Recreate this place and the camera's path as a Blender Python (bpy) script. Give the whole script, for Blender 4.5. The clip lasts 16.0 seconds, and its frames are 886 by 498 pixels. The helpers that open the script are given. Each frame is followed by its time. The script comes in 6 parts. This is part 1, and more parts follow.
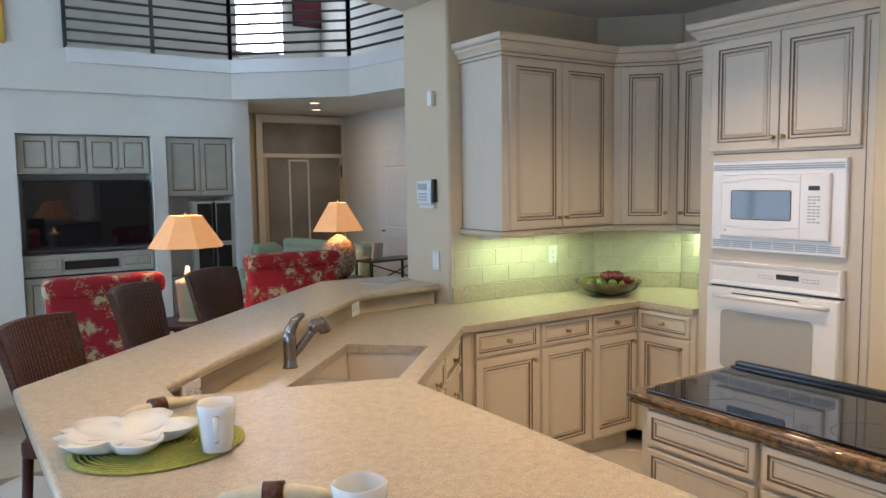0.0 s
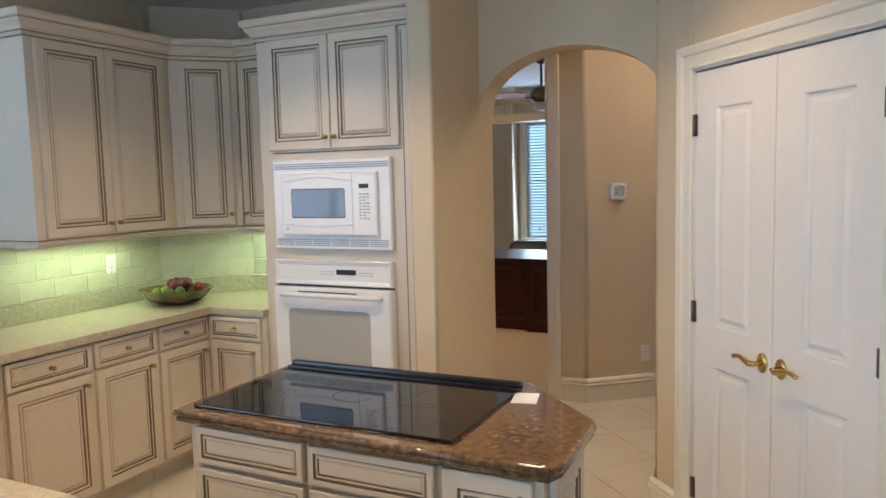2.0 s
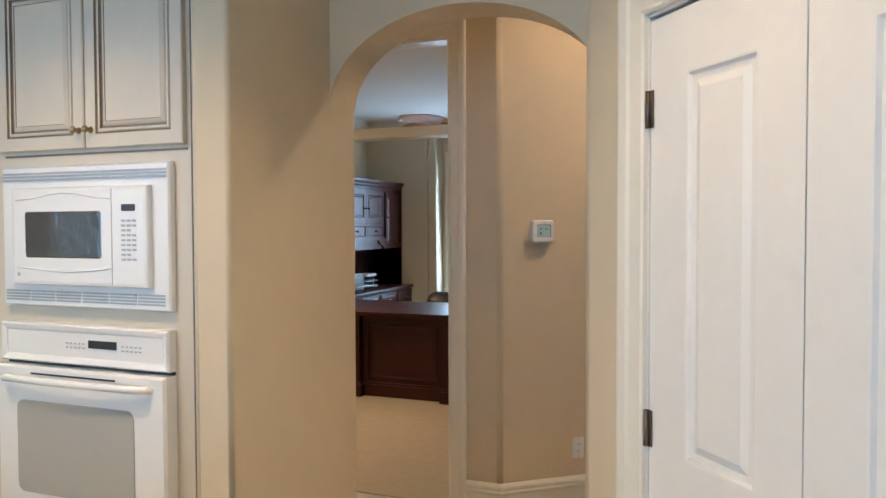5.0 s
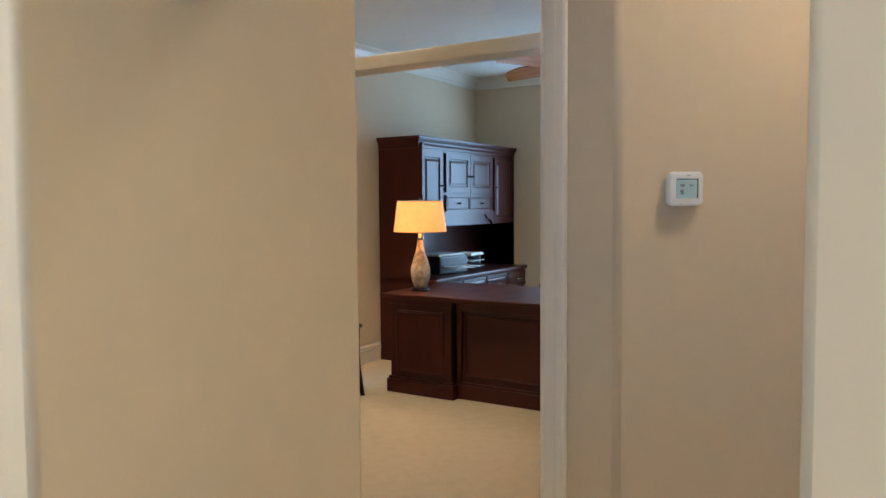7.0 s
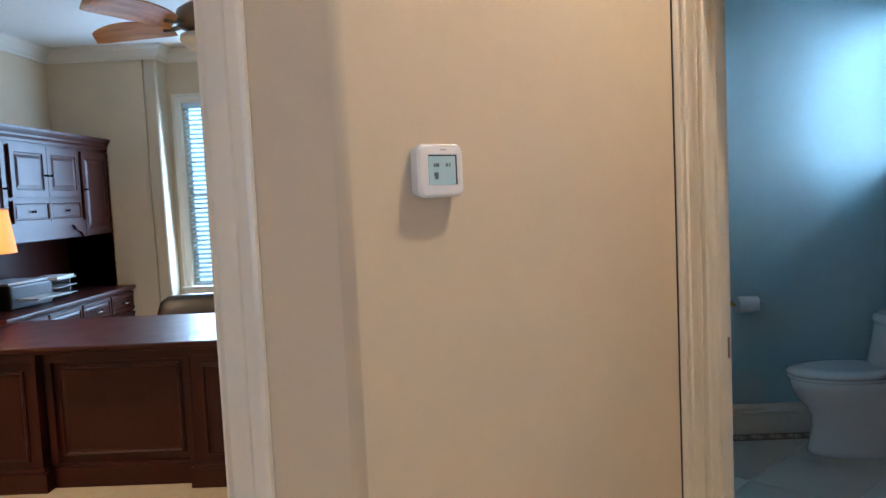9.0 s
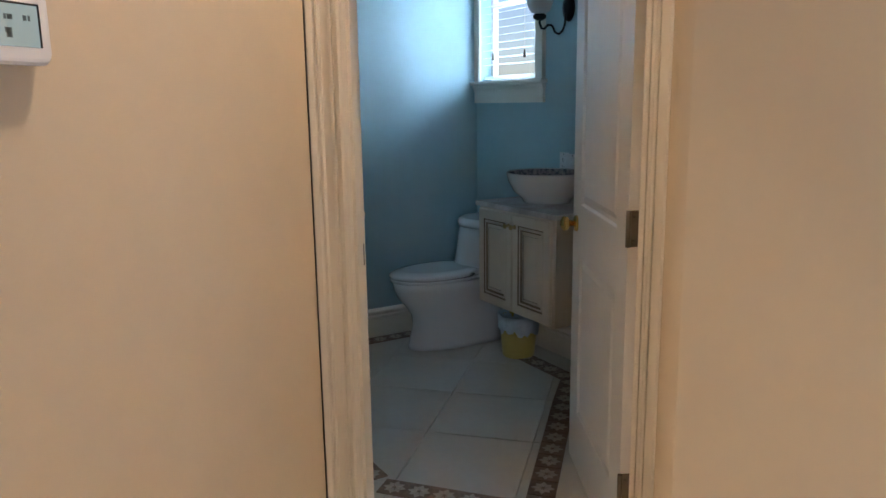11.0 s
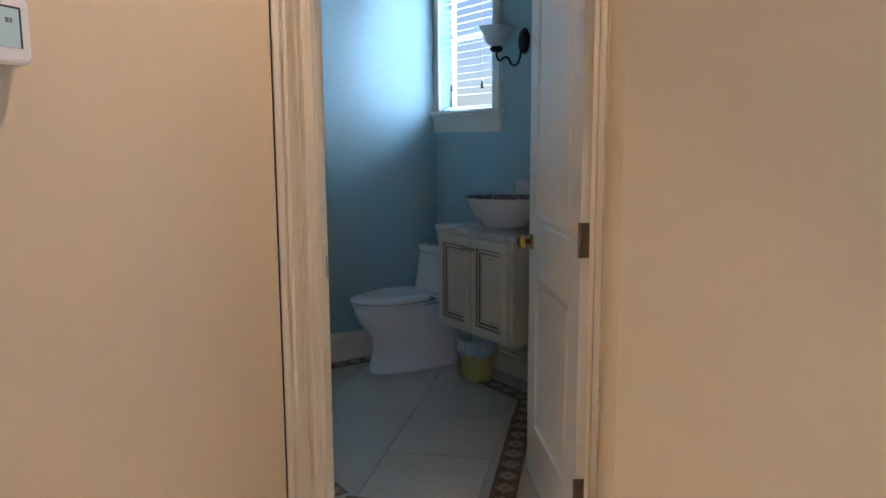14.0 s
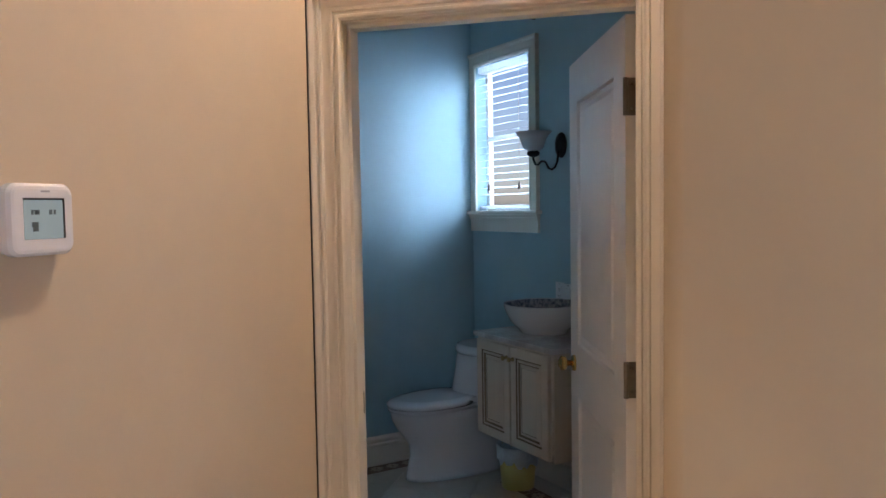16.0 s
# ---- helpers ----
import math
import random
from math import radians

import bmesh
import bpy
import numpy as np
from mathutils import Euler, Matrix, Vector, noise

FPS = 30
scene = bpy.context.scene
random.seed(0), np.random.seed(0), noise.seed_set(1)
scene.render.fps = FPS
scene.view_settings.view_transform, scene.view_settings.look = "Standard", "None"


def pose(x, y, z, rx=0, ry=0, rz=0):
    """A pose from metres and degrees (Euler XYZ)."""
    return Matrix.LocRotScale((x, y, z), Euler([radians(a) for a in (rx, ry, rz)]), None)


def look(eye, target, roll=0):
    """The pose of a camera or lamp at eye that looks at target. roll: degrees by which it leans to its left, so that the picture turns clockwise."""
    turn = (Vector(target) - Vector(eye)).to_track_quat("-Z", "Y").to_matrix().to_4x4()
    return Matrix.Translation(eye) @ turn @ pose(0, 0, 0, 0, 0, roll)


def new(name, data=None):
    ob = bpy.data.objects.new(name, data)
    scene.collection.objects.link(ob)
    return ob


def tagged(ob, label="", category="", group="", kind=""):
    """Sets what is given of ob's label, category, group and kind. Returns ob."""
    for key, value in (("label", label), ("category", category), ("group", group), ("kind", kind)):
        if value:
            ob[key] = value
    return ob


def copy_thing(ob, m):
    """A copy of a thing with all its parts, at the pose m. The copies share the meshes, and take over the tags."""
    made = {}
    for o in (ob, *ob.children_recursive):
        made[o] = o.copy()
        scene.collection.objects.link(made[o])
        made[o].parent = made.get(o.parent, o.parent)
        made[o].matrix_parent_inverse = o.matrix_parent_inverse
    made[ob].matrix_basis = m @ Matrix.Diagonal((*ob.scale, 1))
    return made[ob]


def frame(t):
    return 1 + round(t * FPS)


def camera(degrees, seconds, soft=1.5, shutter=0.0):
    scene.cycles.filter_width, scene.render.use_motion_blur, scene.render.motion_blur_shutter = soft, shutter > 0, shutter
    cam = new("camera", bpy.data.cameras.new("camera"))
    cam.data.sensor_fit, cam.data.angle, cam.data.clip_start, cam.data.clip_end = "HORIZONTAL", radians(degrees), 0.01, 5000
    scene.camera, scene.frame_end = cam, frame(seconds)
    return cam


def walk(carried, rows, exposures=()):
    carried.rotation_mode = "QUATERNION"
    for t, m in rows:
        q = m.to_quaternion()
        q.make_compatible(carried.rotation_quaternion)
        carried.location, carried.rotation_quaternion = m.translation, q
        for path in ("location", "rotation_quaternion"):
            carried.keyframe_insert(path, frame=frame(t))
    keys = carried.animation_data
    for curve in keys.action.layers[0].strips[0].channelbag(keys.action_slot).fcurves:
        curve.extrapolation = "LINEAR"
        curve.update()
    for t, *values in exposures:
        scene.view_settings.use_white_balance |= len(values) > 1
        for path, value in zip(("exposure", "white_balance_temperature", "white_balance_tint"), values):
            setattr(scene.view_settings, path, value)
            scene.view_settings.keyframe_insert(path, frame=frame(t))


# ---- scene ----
cam = camera(61.5, 16.0)
PATH = [
    (0, (0.077, 0.399, 1.645), (1.204, 2.042, 1.467), -0.8),
    (0.5, (0.118, 0.38, 1.642), (1.445, 1.865, 1.462), -1.1),
    (1, (0.181, 0.359, 1.634), (1.714, 1.63, 1.453), -1.3),
    (1.5, (0.231, 0.345, 1.631), (1.923, 1.393, 1.442), -1.4),
    (2, (0.332, 0.357, 1.623), (2.128, 1.215, 1.433), -1.4),
    (2.5, (0.498, 0.37, 1.617), (2.356, 1.089, 1.439), -1.2),
    (3, (0.683, 0.413, 1.597), (2.578, 1.032, 1.446), -1.0),
    (3.5, (0.914, 0.485, 1.596), (2.832, 1.045, 1.5), -0.9),
    (3.7, (1.014, 0.507, 1.599), (2.936, 1.054, 1.529), -0.8),
    (6, (2.335, 0.582, 1.484), (4.103, 1.515, 1.397), -0.0),
    (6.5, (2.635, 0.658, 1.479), (4.357, 1.669, 1.381), -0.2),
    (7, (2.948, 0.86, 1.452), (4.649, 1.905, 1.333), -0.4),
    (7.5, (3.21, 1.038, 1.452), (4.95, 2.014, 1.318), -1.6),
    (8, (3.487, 1.189, 1.452), (5.34, 1.929, 1.32), -1.6),
    (8.5, (3.728, 1.316, 1.45), (5.684, 1.712, 1.314), -1.7),
    (9, (3.905, 1.452, 1.446), (5.899, 1.502, 1.301), -2.7),
    (9.5, (4.053, 1.502, 1.437), (6.029, 1.242, 1.268), -2.6),
    (10, (4.202, 1.496, 1.441), (6.112, 0.931, 1.253), -1.3),
    (10.2, (4.233, 1.498, 1.439), (6.095, 0.794, 1.246), -0.8),
    (12.5, (4.118, 1.569, 1.237), (5.683, 0.469, 0.654), -1.3),
    (13, (4.11, 1.567, 1.24), (5.701, 0.47, 0.725), -0.7),
    (13.5, (4.112, 1.577, 1.265), (5.74, 0.484, 0.868), -0.2),
    (14, (4.133, 1.574, 1.311), (5.787, 0.486, 1.025), -0.3),
    (14.5, (4.152, 1.569, 1.347), (5.824, 0.491, 1.146), -0.3),
    (15, (4.16, 1.557, 1.398), (5.847, 0.493, 1.244), -0.7),
    (15.5, (4.176, 1.551, 1.447), (5.873, 0.5, 1.325), -1.1),
    (16, (4.189, 1.546, 1.508), (5.908, 0.53, 1.399), -0.9),
]
EXPOSURES = [(0.0, -0.70, 6100, 18), (2.0, -0.72, 5950, 16), (3.5, -0.68, 5950, 14), (6.0, -0.38, 5650, 10), (7.0, -0.3, 5300, 7), (8.0, -0.02, 4800, 6), (9.0, 0.0, 5350, 13), (10.2, -0.04, 5800, 19), (12.4, 0.35, 5450, 10), (13.2, 0.16, 5450, 11), (14.5, 0.02, 5650, 21), (16.0, -0.20, 5700, 23)]
walk(cam, [(t, look(eye, target, roll)) for t, eye, target, roll in PATH], EXPOSURES)

# ---- world and lights ----
world = bpy.data.worlds.new("world")
scene.world = world
world.use_nodes = True
wn = world.node_tree.nodes
sky = wn.new("ShaderNodeTexSky")
sky.sky_type, sky.sun_disc = "NISHITA", False
sky.sun_elevation, sky.sun_rotation = radians(50), radians(200)
wn["Background"].inputs[1].default_value = 0.12
world.node_tree.links.new(sky.outputs[0], wn["Background"].inputs[0])
sun = new("sun", bpy.data.lights.new("sun", "SUN"))
sun.data.energy, sun.data.angle, sun.data.color = 1.5, radians(0.5), (1, 0.95, 0.88)
sun.matrix_world = look((0, 0, 9), (3.0, 8.0, 0))


def lamp_area(name, m, w, h, watts, color, spread=180):
    d = bpy.data.lights.new(name, "AREA")
    d.spread = radians(spread)
    d.shape, d.size, d.size_y, d.energy, d.color = "RECTANGLE", w, h, watts, color
    o = new(name, d)
    o.matrix_world = m
    return o


def lamp_point(name, p, watts, color, radius=0.05):
    d = bpy.data.lights.new(name, "POINT")
    d.energy, d.color, d.shadow_soft_size = watts, color, radius
    o = new(name, d)
    o.location = p
    return o


DAY, WARM = (0.58, 0.79, 1.0), (1.0, 0.70, 0.38)
# daylight area lamps at the windows, standing in for the sky's light
lamp_area("day_kitchen", look((-2.42, 1.2, 1.5), (3, 1.5, 1.2)), 2.1, 1.9, 75, DAY)
# hangs before a solid wall, behind the bars of window_living
lamp_area("day_living", look((-3.47, 7.2, 2.6), (3, 7.2, 2.6)), 4.4, 3.8, 340, DAY)
lamp_area("day_office", look((10.55, 3.5, 1.55), (7, 3.5, 1.2)), 0.85, 1.7, 62, DAY)
# large lamp added outside the powder room window, for soft sky light
lamp_area("day_powder", look((7.3, -3.7, 3.8), (7.7, 1.0, 0.9)), 6.4, 6.0, 10000, (0.60, 0.86, 1.0))
# warm lamps with no fittings in view, placed to suit the warm light
LIGHTS = [(0.72, 2.72, 13), (1.45, 1.75, 14), (2.7, 2.5, 20), (2.9, 1.0, 15), (0.6, 0.3, 9)]
for i, (x, y, w) in enumerate(LIGHTS):
    lamp_area("downlight_lamp", look((x, y, 2.705), (x, y, 0)), 0.12, 0.12, w, WARM, 118)
# placed by the thermostat's shadow, then shifted to dim the right wall
lamp_area("hall_lamp", look((5.46, 0.43, 3.595), (5.46, 0.43, 0)), 0.2, 0.2, 54, (1.0, 0.77, 0.52), 150)
# fill lamp added to brighten the hall
lamp_area("hall_lamp", look((4.9, 3.2, 2.725), (4.9, 3.2, 0)), 0.12, 0.12, 7, WARM)
# no fitting built; gives the warm pool before the desk
lamp_area("office_lamp", look((6.7, 4.0, 2.85), (6.7, 4.0, 0)), 0.12, 0.12, 34, WARM, 155)


# ---- materials ----
MATS = {}


def mat(name, rgb, rough=0.5, metal=0.0, scale=0.0, vary=0.0, bump=0.0, fine=0.0, alt=None, emit=None, power=0.0, coat=0.0, each=0.0, stretch=(1, 1, 1), alpha_shadow=None):
    """A surface: base colour with a broad and a fine variation, relief, gloss."""
    if name in MATS:
        return MATS[name]
    m = bpy.data.materials.new(name)
    m.use_nodes = True
    t = m.node_tree
    b = t.nodes["Principled BSDF"]
    b.inputs["Roughness"].default_value, b.inputs["Metallic"].default_value = rough, metal
    b.inputs["Base Color"].default_value = (*rgb, 1)
    b.inputs["Coat Weight"].default_value = coat
    b.inputs["Coat Roughness"].default_value = 0.06
    if emit:
        b.inputs["Emission Color"].default_value = (*emit, 1)
        b.inputs["Emission Strength"].default_value = power
    if scale:
        co = t.nodes.new("ShaderNodeTexCoord")
        mp = t.nodes.new("ShaderNodeMapping")
        mp.inputs["Scale"].default_value = stretch
        t.links.new(co.outputs["Object"], mp.inputs["Vector"])
        n1, n2 = t.nodes.new("ShaderNodeTexNoise"), t.nodes.new("ShaderNodeTexNoise")
        n1.inputs["Scale"].default_value, n1.inputs["Detail"].default_value = scale, 5
        n2.inputs["Scale"].default_value, n2.inputs["Detail"].default_value = scale * 9, 4
        for n in (n1, n2):
            t.links.new(mp.outputs[0], n.inputs["Vector"])
        mix = t.nodes.new("ShaderNodeMix")
        mix.data_type = "RGBA"
        other = alt or tuple(c * (1 - vary) for c in rgb)
        mix.inputs["A"].default_value, mix.inputs["B"].default_value = (*rgb, 1), (*other, 1)
        ramp = t.nodes.new("ShaderNodeMapRange")
        ramp.inputs["From Min"].default_value, ramp.inputs["From Max"].default_value = 0.38, 0.62
        add = t.nodes.new("ShaderNodeMix")
        add.data_type = "FLOAT"
        add.inputs["Factor"].default_value = fine
        t.links.new(n1.outputs["Fac"], add.inputs["A"])
        t.links.new(n2.outputs["Fac"], add.inputs["B"])
        t.links.new(add.outputs[0], ramp.inputs["Value"])
        t.links.new(ramp.outputs[0], mix.inputs["Factor"])
        out = mix.outputs["Result"]
        if each:
            info, hsv = t.nodes.new("ShaderNodeObjectInfo"), t.nodes.new("ShaderNodeHueSaturation")
            mr = t.nodes.new("ShaderNodeMapRange")
            mr.inputs["To Min"].default_value, mr.inputs["To Max"].default_value = 1 - each, 1 + each
            t.links.new(info.outputs["Random"], mr.inputs["Value"])
            t.links.new(mr.outputs[0], hsv.inputs["Value"])
            t.links.new(out, hsv.inputs["Color"])
            out = hsv.outputs[0]
        t.links.new(out, b.inputs["Base Color"])
        rr = t.nodes.new("ShaderNodeMapRange")
        rr.inputs["To Min"].default_value, rr.inputs["To Max"].default_value = max(rough - 0.06, 0.02), rough + 0.06
        t.links.new(n1.outputs["Fac"], rr.inputs["Value"])
        t.links.new(rr.outputs[0], b.inputs["Roughness"])
        if bump:
            bp = t.nodes.new("ShaderNodeBump")
            bp.inputs["Strength"].default_value, bp.inputs["Distance"].default_value = bump, 0.004
            t.links.new(n2.outputs["Fac"], bp.inputs["Height"])
            t.links.new(bp.outputs[0], b.inputs["Normal"])
    MATS[name] = m
    return m


WALL = mat("wall_paint", (0.67, 0.555, 0.39), 0.72, scale=1.2, vary=0.05, bump=0.25, fine=0.35)
WALL_L = mat("living_wall_paint", (0.80, 0.79, 0.73), 0.75, scale=1.2, vary=0.05, bump=0.2, fine=0.3)
BLUE = mat("blue_wall_paint", (0.40, 0.57, 0.61), 0.62, scale=1.5, vary=0.05, bump=0.25, fine=0.35)
CEIL = mat("ceiling_paint", (0.74, 0.72, 0.66), 0.85, scale=2, vary=0.04, bump=0.3, fine=0.5)
TRIM = mat("trim_paint", (0.80, 0.75, 0.65), 0.35, scale=3, vary=0.03, bump=0.05, fine=0.5)
DOORP = mat("door_paint", (0.83, 0.80, 0.76), 0.38, scale=3, vary=0.03, bump=0.06, fine=0.5)
CAB = mat("cabinet_paint", (0.66, 0.585, 0.475), 0.42, scale=5, vary=0.045, bump=0.06, fine=0.4, stretch=(1, 1, 0.25))
GLAZE = mat("cabinet_glaze", (0.27, 0.20, 0.135), 0.5, scale=7, vary=0.3, fine=0.5)
COUNTER = mat("speckled_worktop", (0.60, 0.53, 0.41), 0.30, scale=42, alt=(0.34, 0.28, 0.20), fine=0.75, bump=0.03)
SINK = mat("sink_solid", (0.62, 0.55, 0.46), 0.35, scale=9, vary=0.06, fine=0.5)
GRANITE = mat("brown_granite", (0.27, 0.155, 0.06), 0.10, scale=46, alt=(0.028, 0.018, 0.012), fine=0.55, coat=0.5)
BLACKGLASS = mat("black_glass", (0.005, 0.006, 0.009), 0.03)
BLACK = mat("black_plastic", (0.015, 0.015, 0.017), 0.35, scale=8, vary=0.2)
WHITE = mat("white_enamel", (0.82, 0.82, 0.82), 0.22, scale=4, vary=0.02, fine=0.4)
GREYP = mat("grey_plastic", (0.42, 0.43, 0.44), 0.35, scale=8, vary=0.1)
OVENWIN = mat("oven_window", (0.42, 0.42, 0.40), 0.12, coat=0.5)
MWWIN = mat("microwave_window", (0.06, 0.065, 0.07), 0.07, scale=1.3, vary=0.1, bump=1.0, coat=0.9)
BRASS = mat("polished_brass", (0.80, 0.55, 0.18), 0.14, 1.0, scale=10, vary=0.1)
BRONZE = mat("dark_hinge_metal", (0.22, 0.19, 0.15), 0.35, 1.0, scale=10, vary=0.2)
STEEL = mat("brushed_steel", (0.30, 0.28, 0.27), 0.25, 1.0, scale=10, vary=0.1)
BTILE = mat("backsplash_tile", (0.60, 0.56, 0.44), 0.42, scale=9, vary=0.14, bump=0.2, fine=0.5, each=0.04)
GROUT = mat("grout", (0.70, 0.66, 0.53), 0.85, scale=12, vary=0.1, bump=0.3)
FTILE = mat("floor_tile_glaze", (0.66, 0.62, 0.55), 0.30, scale=3, vary=0.07, bump=0.08, fine=0.4, each=0.025)
FGROUT = mat("floor_grout", (0.38, 0.32, 0.25), 0.85, scale=12, vary=0.1, bump=0.3)
CARPET = mat("carpet_pile", (0.60, 0.50, 0.36), 0.95, scale=14, vary=0.12, bump=1.0, fine=0.6)
MAHOG = mat("mahogany", (0.046, 0.008, 0.005), 0.36, scale=2.2, alt=(0.032, 0.006, 0.004), fine=0.3, stretch=(4, 4, 0.8))
MAHOG.node_tree.nodes["Principled BSDF"].inputs["Specular IOR Level"].default_value = 0.32
MARBLE = mat("marble_top", (0.74, 0.72, 0.68), 0.2, scale=7, alt=(0.50, 0.46, 0.42), fine=0.3)
CERAMIC = mat("white_ceramic", (0.80, 0.80, 0.79), 0.12, scale=3, vary=0.02, coat=0.4)
IRON = mat("black_iron", (0.02, 0.02, 0.022), 0.45, 0.6, scale=10, vary=0.2)
GREENMAT = mat("green_woven_mat", (0.47, 0.49, 0.10), 0.85, scale=60, vary=0.3, bump=1.0, fine=0.5)
SHADE = mat("lit_lamp_shade", (0.72, 0.42, 0.18), 0.8, scale=20, vary=0.1, emit=(1.0, 0.33, 0.05), power=1.2)
WICKER = mat("dark_wicker", (0.105, 0.032, 0.015), 0.33, scale=40, vary=0.5, bump=1.0, fine=0.6)


def woven(m, scale, depth):
    """Crossed strands in relief over a material."""
    t = m.node_tree
    b = t.nodes["Principled BSDF"]
    co = t.nodes.new("ShaderNodeTexCoord")
    mul = t.nodes.new("ShaderNodeMath")
    mul.operation = "MULTIPLY"
    for k, d in enumerate(("X", "Z")):
        w = t.nodes.new("ShaderNodeTexWave")
        w.bands_direction = d
        w.inputs["Scale"].default_value, w.inputs["Distortion"].default_value = scale, 0.6
        t.links.new(co.outputs["Object"], w.inputs["Vector"])
        t.links.new(w.outputs["Fac"], mul.inputs[k])
    bp = t.nodes.new("ShaderNodeBump")
    bp.inputs["Strength"].default_value, bp.inputs["Distance"].default_value = 1.0, depth
    t.links.new(mul.outputs[0], bp.inputs["Height"])
    t.links.new(bp.outputs[0], b.inputs["Normal"])


woven(WICKER, 15.0, 0.003)
LEATHER = mat("dark_leather", (0.030, 0.014, 0.010), 0.30, scale=12, vary=0.2, bump=0.3)
SOFA = mat("sage_fabric", (0.34, 0.42, 0.30), 0.9, scale=30, vary=0.1, bump=0.5)
CREAMFAB = mat("cream_fabric", (0.70, 0.62, 0.44), 0.9, scale=30, vary=0.12, bump=0.5)
PALM = mat("fan_blade_wood", (0.60, 0.32, 0.11), 0.5, scale=4, vary=0.3, stretch=(1, 8, 1), fine=0.3)
SLAT = mat("blind_slat", (0.88, 0.90, 0.92), 0.45)
_t = SLAT.node_tree
_tr, _mx = _t.nodes.new("ShaderNodeBsdfTranslucent"), _t.nodes.new("ShaderNodeMixShader")
_tr.inputs["Color"].default_value = (0.85, 0.90, 0.95, 1)
_mx.inputs[0].default_value = 0.80
_t.links.new(_t.nodes["Principled BSDF"].outputs[0], _mx.inputs[1])
_t.links.new(_tr.outputs[0], _mx.inputs[2])
_t.links.new(_mx.outputs[0], _t.nodes["Material Output"].inputs["Surface"])


# ---- mesh helpers ----
def part(name, bm, material, parent=None, label="", kind=""):
    me = bpy.data.meshes.new(name)
    if isinstance(bm, bmesh.types.BMesh):
        bmesh.ops.recalc_face_normals(bm, faces=bm.faces)
        bm.to_mesh(me)
        bm.free()
    for m in material if isinstance(material, (list, tuple)) else [material]:
        me.materials.append(m)
    o = new(name, me)
    if parent:
        o.parent = parent
    return tagged(o, label, "", "", kind)


def thing(name, m, label, category, group="", kind=""):
    o = new(name)
    o.matrix_world = m
    return tagged(o, label, category, group, kind)


def box(bm, x0, x1, y0, y1, z0, z1, bevel=0.0, mi=0):
    vs = [bm.verts.new((x, y, z)) for x in (x0, x1) for y in (y0, y1) for z in (z0, z1)]
    fs = [bm.faces.new([vs[i] for i in q]) for q in ((0, 1, 3, 2), (4, 6, 7, 5), (0, 4, 5, 1), (2, 3, 7, 6), (0, 2, 6, 4), (1, 5, 7, 3))]
    for f in fs:
        f.material_index = mi
    if bevel:
        es = list({e for f in fs for e in f.edges})
        r = bmesh.ops.bevel(bm, geom=es, offset=bevel, segments=2, affect="EDGES", profile=0.6)
        for f in r["faces"]:
            f.material_index = mi
    return vs


def bx(*a, **k):
    bm = bmesh.new()
    box(bm, *a, **k)
    return bm


def prism(bm, pts, z0, z1, bevel=0.0, vertical=False, mi=0):
    lo = [bm.verts.new((x, y, z0)) for x, y in pts]
    hi = [bm.verts.new((x, y, z1)) for x, y in pts]
    n = len(pts)
    fs = [bm.faces.new(lo[::-1]), bm.faces.new(hi)]
    side = [bm.faces.new([lo[i], lo[(i + 1) % n], hi[(i + 1) % n], hi[i]]) for i in range(n)]
    for f in fs + side:
        f.material_index = mi
    bmesh.ops.recalc_face_normals(bm, faces=fs + side)
    if bevel:
        if vertical:
            es = [e for e in {e for f in side for e in f.edges} if abs(e.verts[0].co.z - e.verts[1].co.z) > 1e-4]
        else:
            es = list(fs[1].edges) + list(fs[0].edges)
        r = bmesh.ops.bevel(bm, geom=es, offset=bevel, segments=4, affect="EDGES", profile=0.5)
        for f in r["faces"]:
            f.material_index = mi
            f.smooth = True


def pr(pts, z0, z1, bevel=0.0, vertical=False):
    bm = bmesh.new()
    prism(bm, pts, z0, z1, bevel, vertical)
    return bm


def rings(bm, x0, x1, z0, z1, steps, y=0.0, mi=0):
    """Nested rectangles in the plane y: steps of (inset, how far proud, material index)."""
    last = None
    for inset, proud, m in steps:
        q = [bm.verts.new((a, y - proud, b)) for a, b in ((x0 + inset, z0 + inset), (x1 - inset, z0 + inset), (x1 - inset, z1 - inset), (x0 + inset, z1 - inset))]
        if last:
            for i in range(4):
                f = bm.faces.new([last[i], last[(i + 1) % 4], q[(i + 1) % 4], q[i]])
                f.material_index = m
        last = q
    bm.faces.new(last).material_index = mi


def lathe(bm, profile, n=28, c=(0, 0, 0), sx=1.0, sy=1.0, mi=0, smooth=True, open_top=False):
    rows = []
    for r, z in profile:
        rows.append([bm.verts.new((c[0] + r * sx * math.cos(2 * math.pi * i / n), c[1] + r * sy * math.sin(2 * math.pi * i / n), c[2] + z)) for i in range(n)])
    for a, b in zip(rows, rows[1:]):
        for i in range(n):
            f = bm.faces.new([a[i], a[(i + 1) % n], b[(i + 1) % n], b[i]])
            f.smooth, f.material_index = smooth, mi
    for row in (rows[0], rows[-1])[:1 if open_top else 2]:
        f = bm.faces.new(row)
        f.material_index = mi


